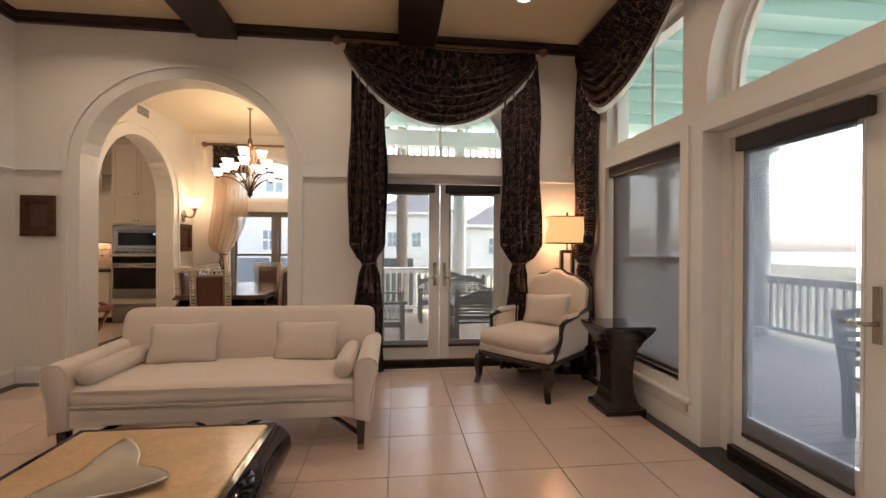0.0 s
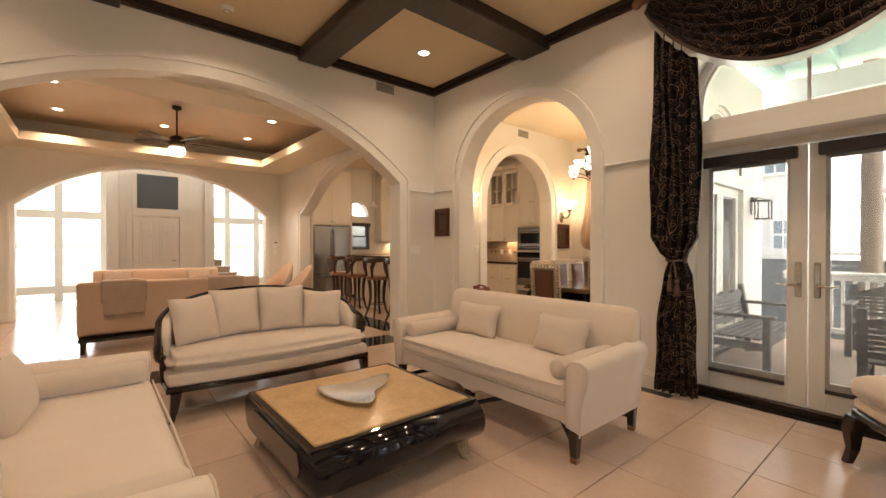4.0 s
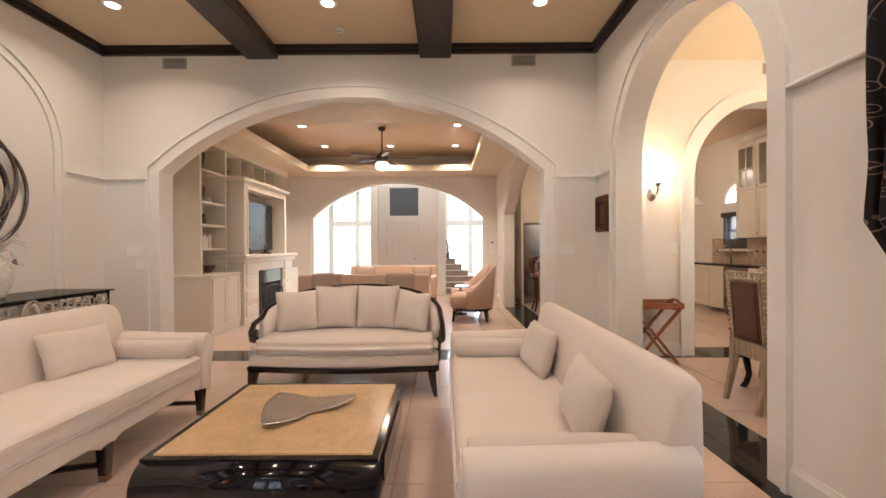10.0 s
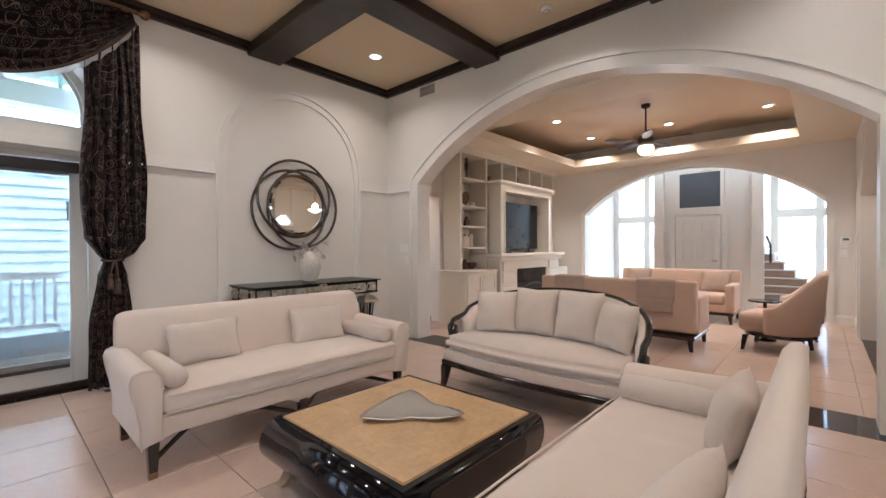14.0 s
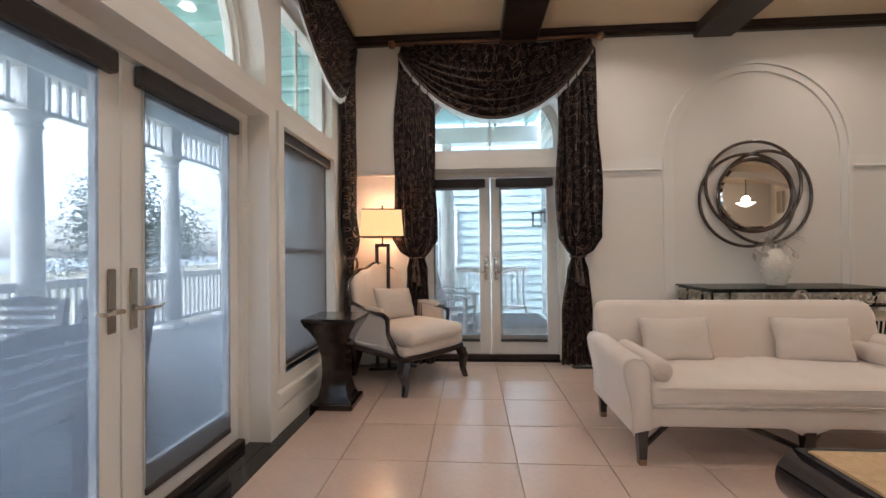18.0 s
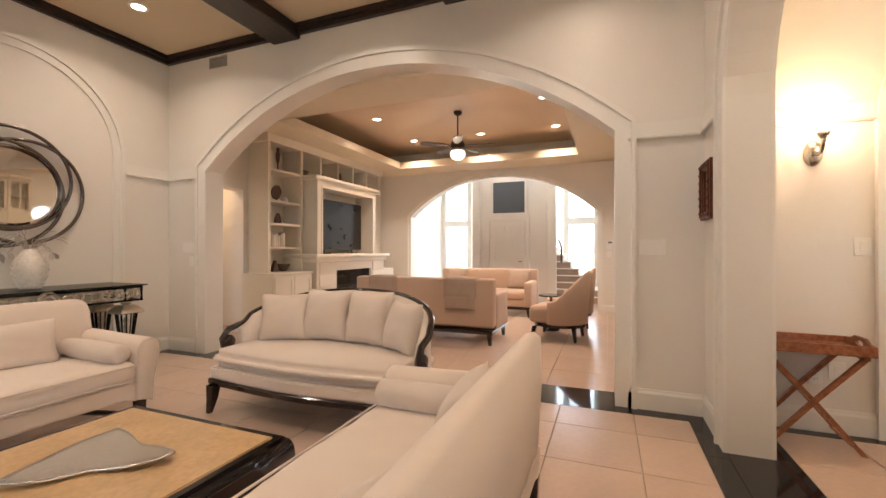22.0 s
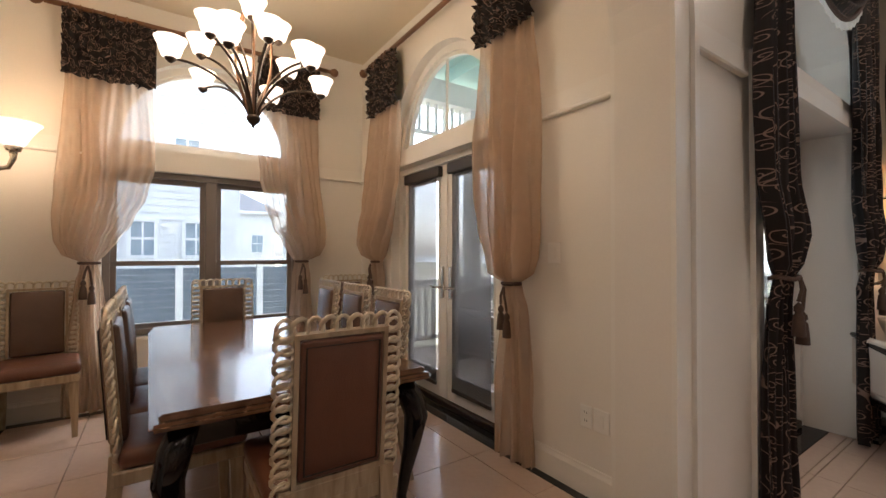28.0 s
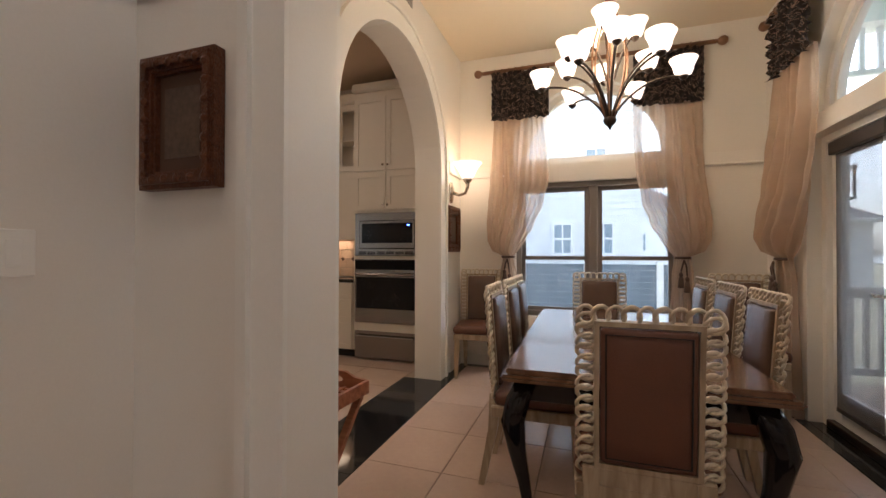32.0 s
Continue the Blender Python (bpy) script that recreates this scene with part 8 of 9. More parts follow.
def tub_chair(m):
    c = thing("tub_chair", "blush tub chair with a rounded high back", "armchair", "pair of tub chairs", m)
    secs = []
    for i in range(29):
        u = i / 28
        a = math.pi * (1.12 * u - 0.06)
        x, y = 0.36 * math.cos(a), 0.0 + 0.36 * math.sin(a)
        zt = 0.52 + 0.40 * max(0, math.sin(a)) ** 1.3
        lean = 0.10 * (zt - 0.5) * max(0, math.sin(a))
        c0, s0 = math.cos(a), math.sin(a)
        secs.append([(x * 0.80, y * 0.80, 0.22), (x, y, 0.22), (x * 1.02, (y * 1.02) + lean, zt - 0.03), (x * 0.96, y * 0.96 + lean, zt), (x * 0.82, y * 0.82 + lean, zt - 0.04)])
    part("backrest", loft(secs), M_BLUSH, c, smooth=True)
    part("seat", soft_box(-0.29, -0.34, 0.22, 0.29, 0.26, 0.44, 0.06, 0.015, 3, 5), M_BLUSH, c, smooth=True)
    part("base_rail", prism([(0.34 * math.cos(a), 0.34 * math.sin(a)) if math.sin(a) > 0 else (0.32 * math.cos(a), 0.33 * math.sin(a)) for a in [2 * math.pi * k / 24 for k in range(24)]], 0.175, 0.22, "z"), M_LACQUER, c)
    for x, y in ((-0.26, -0.26), (0.26, -0.26), (-0.22, 0.24), (0.22, 0.24)):
        part("leg", square_leg([(x, y, 0.178), (x * 1.1, y * 1.1, 0.0)], [0.028, 0.016]), M_LACQUER, c)
    return c


TC = tub_chair(pose(-6.14, 3.22, 0, 0, 0, -8))
copy_thing(TC, pose(-7.15, 3.26, 0, 0, 0, 6))
st = thing("side_table", "small round dark side table between the tub chairs", "side table", at=pose(-6.65, 3.05, 0))
part("top", lathe([(0.0, 0.52), (0.18, 0.52), (0.18, 0.50), (0.0, 0.50)], 24), M_BLACK, st)
part("stem", lathe([(0.0, 0.50), (0.02, 0.50), (0.02, 0.03), (0.12, 0.02), (0.12, 0.0), (0.0, 0.0)], 16), M_BLACK, st)


def ceiling_fan(m):
    f = thing("ceiling_fan", "bronze ceiling fan with a lit glass bowl", "ceiling fan", at=m)
    part("canopy", lathe([(0.0, 0.0), (0.065, 0.0), (0.06, -0.04), (0.02, -0.06), (0.0, -0.06)], 18), M_BRONZE, f, smooth=True)
    part("downrod", tube([(0, 0, -0.05), (0, 0, -0.44)], 0.012, 8), M_BRONZE, f)
    part("motor_housing", lathe([(0.0, -0.42), (0.03, -0.43), (0.09, -0.46), (0.115, -0.52), (0.10, -0.58), (0.06, -0.60), (0.0, -0.60)], 22), M_BRONZE, f, smooth=True)
    b = part("light_bowl", lathe([(0.10, -0.61), (0.115, -0.64), (0.105, -0.70), (0.06, -0.735), (0.0, -0.745)], 22), M_BULBGLASS, f, "lit frosted glass bowl", smooth=True)
    b.visible_shadow = False
    for i in range(5):
        a = 2 * math.pi * i / 5 + 0.35
        bl = part("blade", prism([(0.20, -0.05), (0.36, -0.075), (0.52, -0.075), (0.58, -0.05), (0.60, 0.0), (0.58, 0.05), (0.52, 0.07), (0.36, 0.06), (0.20, 0.045)], -0.005, 0.005, "z", bevel=0.002), M_FANWOOD, f, "dark wood fan blade")
        bl.matrix_basis = pose(0, 0, -0.53, 0, 0, math.degrees(a)) @ pose(0, 0, 0, 10, 0, 0)
        br = part("blade_iron", B((0.09, -0.015, -0.004, 0.26, 0.015, 0.004)), M_BRONZE, f)
        br.matrix_basis = pose(0, 0, -0.525, 0, 0, math.degrees(a)) @ pose(0, 0, 0, 10, 0, 0)
    return f


ceiling_fan(pose(-6.4, 1.675, 3.32))
lamp("POINT", (-6.4, 1.675, 2.50), 0.550, WARM, 0.1)
pd = tagged(new("door_5"), "cream panelled passage door", "door", kind="structure")
pd.matrix_basis = pose(-4.45, -2.24, 0, 0, 0, 180)


def panel_door(parent, w, h, rows, face=-0.02):
    part("slab", B((-w / 2, -0.02, 0.0, w / 2, 0.02, h), bevel=0.003), M_TRIM, parent)
    for z0, z1 in rows:
        for s in (-1, 1):
            a, b = (-w / 2 + 0.11, -0.05) if s < 0 else (0.05, w / 2 - 0.11)
            q = [(a, z0), (a, z1), (b, z1), (b, z0)]
            part("panel", join(band(q, (-0.024, 0.0), face - 0.018, face, "y", True), B((a + 0.04, face - 0.014, z0 + 0.035, b - 0.035, face, z1 - 0.035), bevel=0.004)), M_TRIM, parent)


panel_door(pd, 0.80, 2.03, ((0.2, 0.85), (0.98, 1.5), (1.62, 1.9)))
# ---- hall ----
hd = tagged(new("door_6"), "cream six-panel front door", "door", kind="structure")
hd.matrix_basis = pose(-9.62, 1.72, 0, 0, 0, 90)
panel_door(hd, 0.80, 1.84, ((0.2, 0.75), (0.88, 1.42), (1.52, 1.74)))
part("handle", tube([(0.34, -0.02, 0.93), (0.34, -0.06, 0.93), (0.26, -0.06, 0.93)], 0.009, 6), M_NICKEL, hd)
part("frame", band([(-0.41, 0.0), (-0.41, 1.86), (0.41, 1.86), (0.41, 0.0)], (0.0, 0.09), -0.025, 0.02, "y"), M_TRIM, hd)
tp = thing("panel", "dark grey glazed panel over the front door", "panel", at=pose(-9.64, 1.75, 0, 0, 0, 90))
part("pane", B((-0.36, -0.012, 2.02, 0.36, -0.002, 2.72)), M_SLATGREY, tp)
part("frame", band([(-0.36, 2.02), (-0.36, 2.72), (0.36, 2.72), (0.36, 2.02)], (0.0, 0.07), -0.03, 0.0, "y", True), M_TRIM, tp)
for y in (1.0, 2.70):
    o = thing("pilaster", "cream fluted pilaster by the front door", "pilaster", "hall pilasters", pose(-9.60, y, 0))
    part("shaft", B((-0.05, -0.10, 0.0, 0.02, 0.10, 3.59), bevel=0.01), M_TRIM, o)
hw_n = 12
for y0, y1, k in ((-0.70, 0.9, 0), (2.8, 5.1, 1)):
    w = tagged(new("window_%d" % (hw_n + k)), "tall bright white-framed hall windows", "window", kind="structure")
    w.matrix_basis = pose(-11.9, 0, 0)
    n = max(2, round((y1 - y0) / 0.75))
    for i in range(n + 1):
        y = y0 + (y1 - y0) * i / n
        part("mullion", B((-0.06, y - 0.07, 0.0, 0.06, y + 0.07, 3.6)), M_TRIM, w)
    for z in (0.25, 1.95, 3.35):
        part("transom", B((-0.05, y0, z - 0.09, 0.055, y1, z + 0.09)), M_TRIM, w)
    part("pane", B((-0.012, y0, 0.1, -0.006, y1, 3.5)), M_GLASS, w).visible_shadow = False
stair = thing("staircase", "pale wooden staircase with an iron newel post", "staircase", at=pose(-10.5, 0, 0))
for i in range(8):
    e = 3.88 - 0.165 * i
    st_ = part("step", B((-0.42, 2.45, i * 0.155, 0.42, e, i * 0.155 + 0.125)), M_STAIR, stair)
    part("tread", B((-0.44, 2.44, i * 0.155 + 0.1255, 0.44, e + 0.03, i * 0.155 + 0.1545), bevel=0.006), M_TRIM, st_, "white painted tread edge")
part("newel", tube([(0.45, 2.86, 0.9), (0.45, 2.86, 1.25), (0.45, 2.80, 1.42), (0.45, 2.74, 1.36)], 0.02, 8), M_BRONZE, stair, "dark iron newel")


# ---- small wall fittings ----
th = thing("thermostat", "white thermostat on the wall by the hall arch", "thermostat", at=pose(R2W, 3.87, 1.31, 0, 0, 90))
part("body", B((-0.06, -0.025, -0.045, 0.06, -0.001, 0.045), bevel=0.004), M_PLATE, th)
part("display", B((-0.035, -0.027, -0.005, 0.035, -0.0255, 0.03)), M_SLATGREY, th)
sn = thing("alarm_sensor", "small white alarm sensor high on the wall", "sensor", at=pose(1.69, YN, 2.25))
part("body", B((-0.025, -0.03, -0.05, 0.025, -0.001, 0.05), bevel=0.006), M_PLATE, sn)
part("lens", B((-0.015, -0.033, -0.04, 0.015, -0.0305, -0.01), bevel=0.001), M_TRIM, sn)
sd = thing("smoke_detector", "round white smoke detector on the coffered ceiling", "smoke detector", at=pose(-3.38, 1.69, H))
part("body", lathe([(0.0, -0.035), (0.035, -0.034), (0.055, -0.02), (0.06, -0.001), (0.0, -0.001)], 20), M_PLATE, sd, smooth=True)
part("vent_ring", lathe([(0.03, -0.039), (0.034, -0.039), (0.034, -0.0345), (0.03, -0.0345)], 16, cap=False), M_VENT, sd)



# ---- outside: porches ----
PX, PN, PS = 5.62, 8.62, -5.05  # lines of the porch rails


def deck(name, x0, y0, x1, y1, along):
    """Porch floor of separate boards with open joints, on a frame."""
    d = setting(name, B((x0, y0, -0.30, x1, y1, -0.085)), M_DARK, label="grey painted porch deck of narrow boards", category="deck")
    w = 0.14
    n = int(((y1 - y0) if along == "x" else (x1 - x0)) / w)
    first = None
    for i in range(n):
        if along == "x":
            m = pose((x0 + x1) / 2, y0 + (i + 0.5) * w, -0.068)
            size = (x1 - x0) / 2
        else:
            m = pose(x0 + (i + 0.5) * w, (y0 + y1) / 2, -0.068, 0, 0, 90)
            size = (y1 - y0) / 2
        if first is None:
            first = part("board", B((-size, -w / 2 + 0.003, -0.016, size, w / 2 - 0.003, 0.016), bevel=0.003), M_DECK, d)
            first.matrix_basis = m
        else:
            share(first, m, d)


deck("deck_east", 2.03, PS - 0.1, PX + 0.1, PN + 0.1, "x")
deck("deck_north", -0.74, 4.86, 2.02, PN + 0.1, "x")
deck("deck_south", -0.83, PS - 0.1, 2.02, -1.45, "x")
setting("porch_base", join(B((PX - 0.05, PS - 0.05, -1.0, PX + 0.05, PN + 0.05, -0.3)), B((-0.8, PN - 0.05, -1.0, PX - 0.05, PN + 0.05, -0.3)), B((-0.8, PS - 0.05, -1.0, PX - 0.05, PS + 0.05, -0.3))), M_PORCHWHITE, label="white porch skirting", category="porch base")


def railing(ends, label="white painted porch railing with square balusters"):
    """A straight rail between two posts, with separate balusters."""
    (x0, y0), (x1, y1) = ends
    length = math.hypot(x1 - x0, y1 - y0)
    r = thing("porch_railing", label, "railing", "porch railings", pose(x0, y0, -0.052, 0, 0, math.degrees(math.atan2(y1 - y0, x1 - x0))))
    part("top_rail", B((0, -0.055, 0.90, length, 0.055, 0.945), bevel=0.008), M_PORCHWHITE, r)
    part("sub_rail", B((0, -0.02, 0.83, length, 0.02, 0.899)), M_PORCHWHITE, r)
    part("bottom_rail", B((0, -0.03, 0.10, length, 0.03, 0.17), bevel=0.005), M_PORCHWHITE, r)
    n = int(length / 0.115)
    bal = None
    for i in range(n):
        m = pose((i + 0.5) * length / n, 0, 0.5)
        if bal is None:
            bal = part("baluster", B((-0.019, -0.019, -0.329, 0.019, 0.019, 0.329)), M_PORCHWHITE, r)
            bal.matrix_basis = m
        else:
            share(bal, m, r)
    for k, x in enumerate((0.0, length)):
        part("foot_block", B((x - 0.03, -0.03, 0.0, x + 0.03, 0.03, 0.1)), M_PORCHWHITE, r)


def frieze(ends):
    """Hanging fretwork of short balusters under the porch beam."""
    (x0, y0), (x1, y1) = ends
    length = math.hypot(x1 - x0, y1 - y0)
    r = thing("porch_frieze", "white hanging baluster frieze under the porch beam", "frieze", "porch friezes", pose(x0, y0, 2.9, 0, 0, math.degrees(math.atan2(y1 - y0, x1 - x0))))
    part("bottom_rail", B((0, -0.03, 0.0, length, 0.03, 0.05)), M_PORCHWHITE, r)
    n = int(length / 0.13)
    bal = None
    for i in range(n):
        m = pose((i + 0.5) * length / n, 0, 0.25)
        if bal is None:
            bal = part("baluster", B((-0.02, -0.02, -0.199, 0.02, 0.02, 0.2)), M_PORCHWHITE, r)
            bal.matrix_basis = m
        else:
            share(bal, m, r)


COL_E = [PS, -3.45, -1.16, 1.22, 3.75, 6.2, PN]
columns = [(PX, y) for y in COL_E] + [(1.10, PN), (0.98, PS), (3.4, PN), (3.4, PS)]
col = thing("porch_column", "round white tapered porch column", "column", "porch columns", pose(*columns[0], -0.052))
part("base", join(B((-0.19, -0.19, 0, 0.19, 0.19, 0.08), bevel=0.006), lathe([(0.175, 0.08), (0.175, 0.11), (0.15, 0.14)], 20)), M_PORCHWHITE, col)
part("shaft", lathe([(0.145, 0.14), (0.145, 1.0), (0.135, 2.0), (0.118, 2.72)], 24), M_PORCHWHITE, col, smooth=True)
part("capital", join(lathe([(0.118, 2.72), (0.14, 2.74), (0.14, 2.76), (0.125, 2.77), (0.125, 2.82), (0.165, 2.87), (0.165, 2.89)], 24), B((-0.18, -0.18, 2.89, 0.18, 0.18, 2.95), bevel=0.005), B((-0.1, -0.1, 2.95, 0.1, 0.1, 3.4))), M_PORCHWHITE, col)
for p in columns[1:]:
    copy_thing(col, pose(*p, -0.052))
for a, b in zip(COL_E, COL_E[1:]):
    railing([(PX, a + 0.16), (PX, b - 0.16)])
    frieze([(PX, a + 0.16), (PX, b - 0.16)])
for y in (PN, PS):
    xs = [-0.75, 1.10, 3.4, PX] if y > 0 else [-0.75, 0.98, 3.4, PX]
    for a, b in zip(xs, xs[1:]):
        railing([(a + 0.16, y), (b - 0.16, y)])
        if y > 0:
            frieze([(a + 0.16, y), (b - 0.16, y)])
setting("porch_beam", join(B((PX - 0.14, PS - 0.14, 3.35, PX + 0.14, PN + 0.14, 3.66)), B((-0.78, PN - 0.14, 3.35, PX - 0.14, PN + 0.14, 3.66)), B((-0.83, PS - 0.14, 3.35, PX - 0.14, PS + 0.14, 3.66))), M_PORCHWHITE, label="white porch header beam", category="beam")
setting("porch_ceiling", join(B((2.03, PS - 0.3, 3.86, PX + 0.4, PN + 0.4, 3.92)), B((-0.83, 4.70, 3.86, 2.029, PN + 0.4, 3.92)), B((-0.83, PS - 0.3, 3.86, 2.029, -1.29, 3.92))), M_PORCHCEIL, label="pale blue-green painted porch ceiling", category="ceiling")
joist = None
for k, (a, b, c) in enumerate([("x", 2.03, y * 0.61 - 4.6) for y in range(21)] + [("n", 4.70, x * 0.61 - 0.6) for x in range(5)] + [("s", PS, x * 0.61 - 0.6) for x in range(5)]):
    if a == "x":
        bm = B((2.03, c - 0.02, 3.67, PX, c + 0.02, 3.858))
    else:
        bm = B((c - 0.02, b + 0.01, 3.67, c + 0.02, (PN if a == "n" else -1.3) - 0.01, 3.858))
    tagged(part("porch_joist", bm, M_PORCHCEIL), "pale blue-green painted porch ceiling joist", "joist", "porch joists", "structure")

# upper storey of the house over the walls, so that the porch reads as a gallery
setting("upper_wall", join(B((2.03, YS - TH, 3.53, 2.05, YN + TH, 3.86)), B((-0.78, YN + TH + 0.001, 3.53, 2.02, YN + TH + 0.02, 3.86)), B((-0.78, YS - TH - 0.02, 3.53, 2.02, YS - TH - 0.001, 3.86))), M_HOUSE, label="white house wall above the porch", category="wall")

# south wing with its door, seen along the south porch
wing = setting("wall_wing", prism(wall_outline(-4.6, -1.29, 0, 3.86, [[(-3.75, 0), (-3.75, 2.05), (-2.75, 2.05), (-2.75, 0)]]), -1.05, -0.84, "x"), M_HOUSE, label="cream lap-sided house wing", category="wall")
lap = None
for i in range(24):
    z = 0.02 + i * 0.16
    for y0, y1 in ([(-4.6, -3.85), (-2.65, -1.30)] if z < 2.1 else [(-4.6, -1.30)]):
        ob = part("siding_board", prism([(-0.838, z), (-0.815, z), (-0.828, z + 0.158), (-0.838, z + 0.158)], y0, y1, "y"), M_HOUSE, wing)
wd = tagged(new("door_5"), "white glazed porch door", "door", kind="structure")
wd.matrix_basis = pose(-0.87, -3.25, 0, 0, 0, 90)
part("door_frame", join(B((-0.5, -0.06, 0, -0.42, 0.06, 2.05)), B((0.42, -0.06, 0, 0.5, 0.06, 2.05)), B((-0.42, -0.06, 1.97, 0.42, 0.06, 2.05))), M_PORCHWHITE, wd)
part("leaf", join(B((-0.42, -0.02, 0.01, -0.30, 0.025, 1.97)), B((0.30, -0.02, 0.01, 0.42, 0.025, 1.97)), B((-0.30, -0.02, 1.84, 0.30, 0.025, 1.97)), B((-0.30, -0.02, 0.01, 0.30, 0.025, 0.22))), M_PORCHWHITE, wd)
part("pane", B((-0.30, 0.0, 0.22, 0.30, 0.006, 1.84)), M_GLASSBLK, wd)
part("handle", tube([(-0.36, -0.025, 0.98), (-0.36, -0.06, 0.98), (-0.26, -0.06, 0.98)], [0.01, 0.01, 0.008], 8), M_NICKEL, wd)


def lantern(m):
    l = thing("wall_lantern", "square metal wall lantern with glass panes", "lantern", "porch lanterns", m)
    part("back_plate", B((-0.05, -0.02, -0.10, 0.05, 0.0, 0.10), bevel=0.006), M_BRONZE, l)
    part("arm", tube([(0, 0, 0.08), (0, 0.06, 0.13), (0, 0.13, 0.11)], [0.01, 0.01, 0.008], 8), M_BRONZE, l)
    part("cage", join(*[B((sx * 0.075 - 0.007, 0.13 + sy * 0.075 - 0.007, -0.15, sx * 0.075 + 0.007, 0.13 + sy * 0.075 + 0.007, 0.07)) for sx in (-1, 1) for sy in (-1, 1)],
                      B((-0.085, 0.045, -0.165, 0.085, 0.215, -0.15)), B((-0.095, 0.035, 0.07, 0.095, 0.225, 0.09)), lathe([(0.1, 0.09), (0.03, 0.13), (0, 0.15)], 4)), M_BRONZE, l)
    for q in ((-0.075, 0.057, 0.075, 0.059), (-0.075, 0.201, 0.075, 0.203)):
        pane = part("pane", B((q[0], q[1], -0.15, q[2], q[3], 0.07)), M_GLASS, l)


for place in (pose(-0.745, 7.62, 1.78, 0, 0, -90), pose(-0.81, -4.25, 1.80, 0, 0, -90)):
    lantern(place)


# ---- outside: furniture ----
def arched_bench(m, length, label, arch=0.0):
    """Slatted garden bench; local +y is its front, back at y = -0.28."""
    b = thing("garden_bench", label, "bench", "porch benches", m)
    for s in (-1, 1):
        x = s * (length / 2 - 0.04)
        part("back_leg", prism([(-0.25, 0), (-0.20, 0), (-0.21, 0.42), (-0.29, 0.84), (-0.34, 0.84), (-0.27, 0.42)], x - 0.03, x + 0.03, "x"), M_TEAK, b)
        part("front_leg", B((x - 0.03, 0.20, 0, x + 0.03, 0.26, 0.62), bevel=0.004), M_TEAK, b)
        part("armrest", B((x - 0.045, -0.27, 0.62, x + 0.045, 0.30, 0.65), bevel=0.008), M_TEAK, b)
        part("side_rail", B((x - 0.02, -0.20, 0.32, x + 0.02, 0.20, 0.39)), M_TEAK, b)
    part("seat_rail", B((-length / 2 + 0.07, 0.19, 0.34, length / 2 - 0.07, 0.22, 0.41)), M_TEAK, b)
    slat = None
    for i in range(7):
        y = -0.20 + i * 0.07
        if slat is None:
            slat = part("seat_slat", B((-length / 2 + 0.02, -0.028, -0.011, length / 2 - 0.02, 0.028, 0.011), bevel=0.003), M_TEAK, b)
            slat.matrix_basis = pose(0, y, 0.425)
        else:
            share(slat, pose(0, y, 0.425), b)
    n = 20
    top = [(-length / 2 + 0.07, 0.70)] + [(u * (length / 2 - 0.07), 0.78 + arch * (math.cos(math.pi * u) + 1) / 2 + 0.02 * math.cos(3 * math.pi * u)) for u in [k / n * 2 - 1 for k in range(n + 1)]] + [(length / 2 - 0.07, 0.70)]
    part("crest_rail", prism(top, -0.325, -0.285, "y"), M_TEAK, b)
    part("lower_rail", B((-length / 2 + 0.07, -0.29, 0.47, length / 2 - 0.07, -0.26, 0.52)), M_TEAK, b)
    k = 4
    for i in range(k):
        z = 0.535 + i * 0.042
        part("back_slat", B((-length / 2 + 0.07, -0.305 - 0.005 * i, z, length / 2 - 0.07, -0.285 - 0.005 * i, z + 0.03)), M_TEAK, b)
    return b


arched_bench(pose(-0.34, 6.15, -0.052, 0, 0, -90), 1.35, "weathered grey teak slatted bench against the house")
arched_bench(pose(1.18, 5.42, -0.052, 0, 0, 0), 1.35, "weathered teak bench with an arched back rail", 0.10)
arched_bench(pose(0.85, 7.60, -0.052, 0, 0, 180), 1.30, "weathered teak bench with an arched back by the railing", 0.10)


def patio_chair(m):
    c = thing("patio_chair", "weathered grey teak slatted armchair", "chair", "patio chairs", m)
    for s in (-1, 1):
        x = s * 0.27
        part("back_leg", prism([(-0.27, 0), (-0.22, 0), (-0.23, 0.42), (-0.33, 0.90), (-0.38, 0.90), (-0.29, 0.42)], x - 0.025, x + 0.025, "x"), M_TEAK, c)
        part("front_leg", prism([(0.22, 0), (0.27, 0), (0.275, 0.62), (0.215, 0.62)], x - 0.025, x + 0.025, "x"), M_TEAK, c)
        part("armrest", B((x - 0.04, -0.30, 0.62, x + 0.04, 0.31, 0.645), bevel=0.008), M_TEAK, c)
        part("side_rail", B((x - 0.018, -0.22, 0.34, x + 0.018, 0.22, 0.41)), M_TEAK, c)
    for i in range(7):
        y = -0.21 + i * 0.072
        part("seat_slat", B((-0.26, y - 0.03, 0.415, 0.26, y + 0.03, 0.437), bevel=0.003), M_TEAK, c)
    for i in range(5):
        z = 0.50 + i * 0.068
        part("back_slat", B((-0.245, -0.285 - 0.014 * i, z, 0.245, -0.262 - 0.014 * i, z + 0.042)), M_TEAK, c)
    part("crest_rail", prism([(-0.245, 0.84)] + [(u * 0.245, 0.89 + 0.03 * math.cos(u * math.pi / 2)) for u in [k / 6 - 1 for k in range(13)]] + [(0.245, 0.84)], -0.375, -0.345, "y"), M_TEAK, c)
    return c


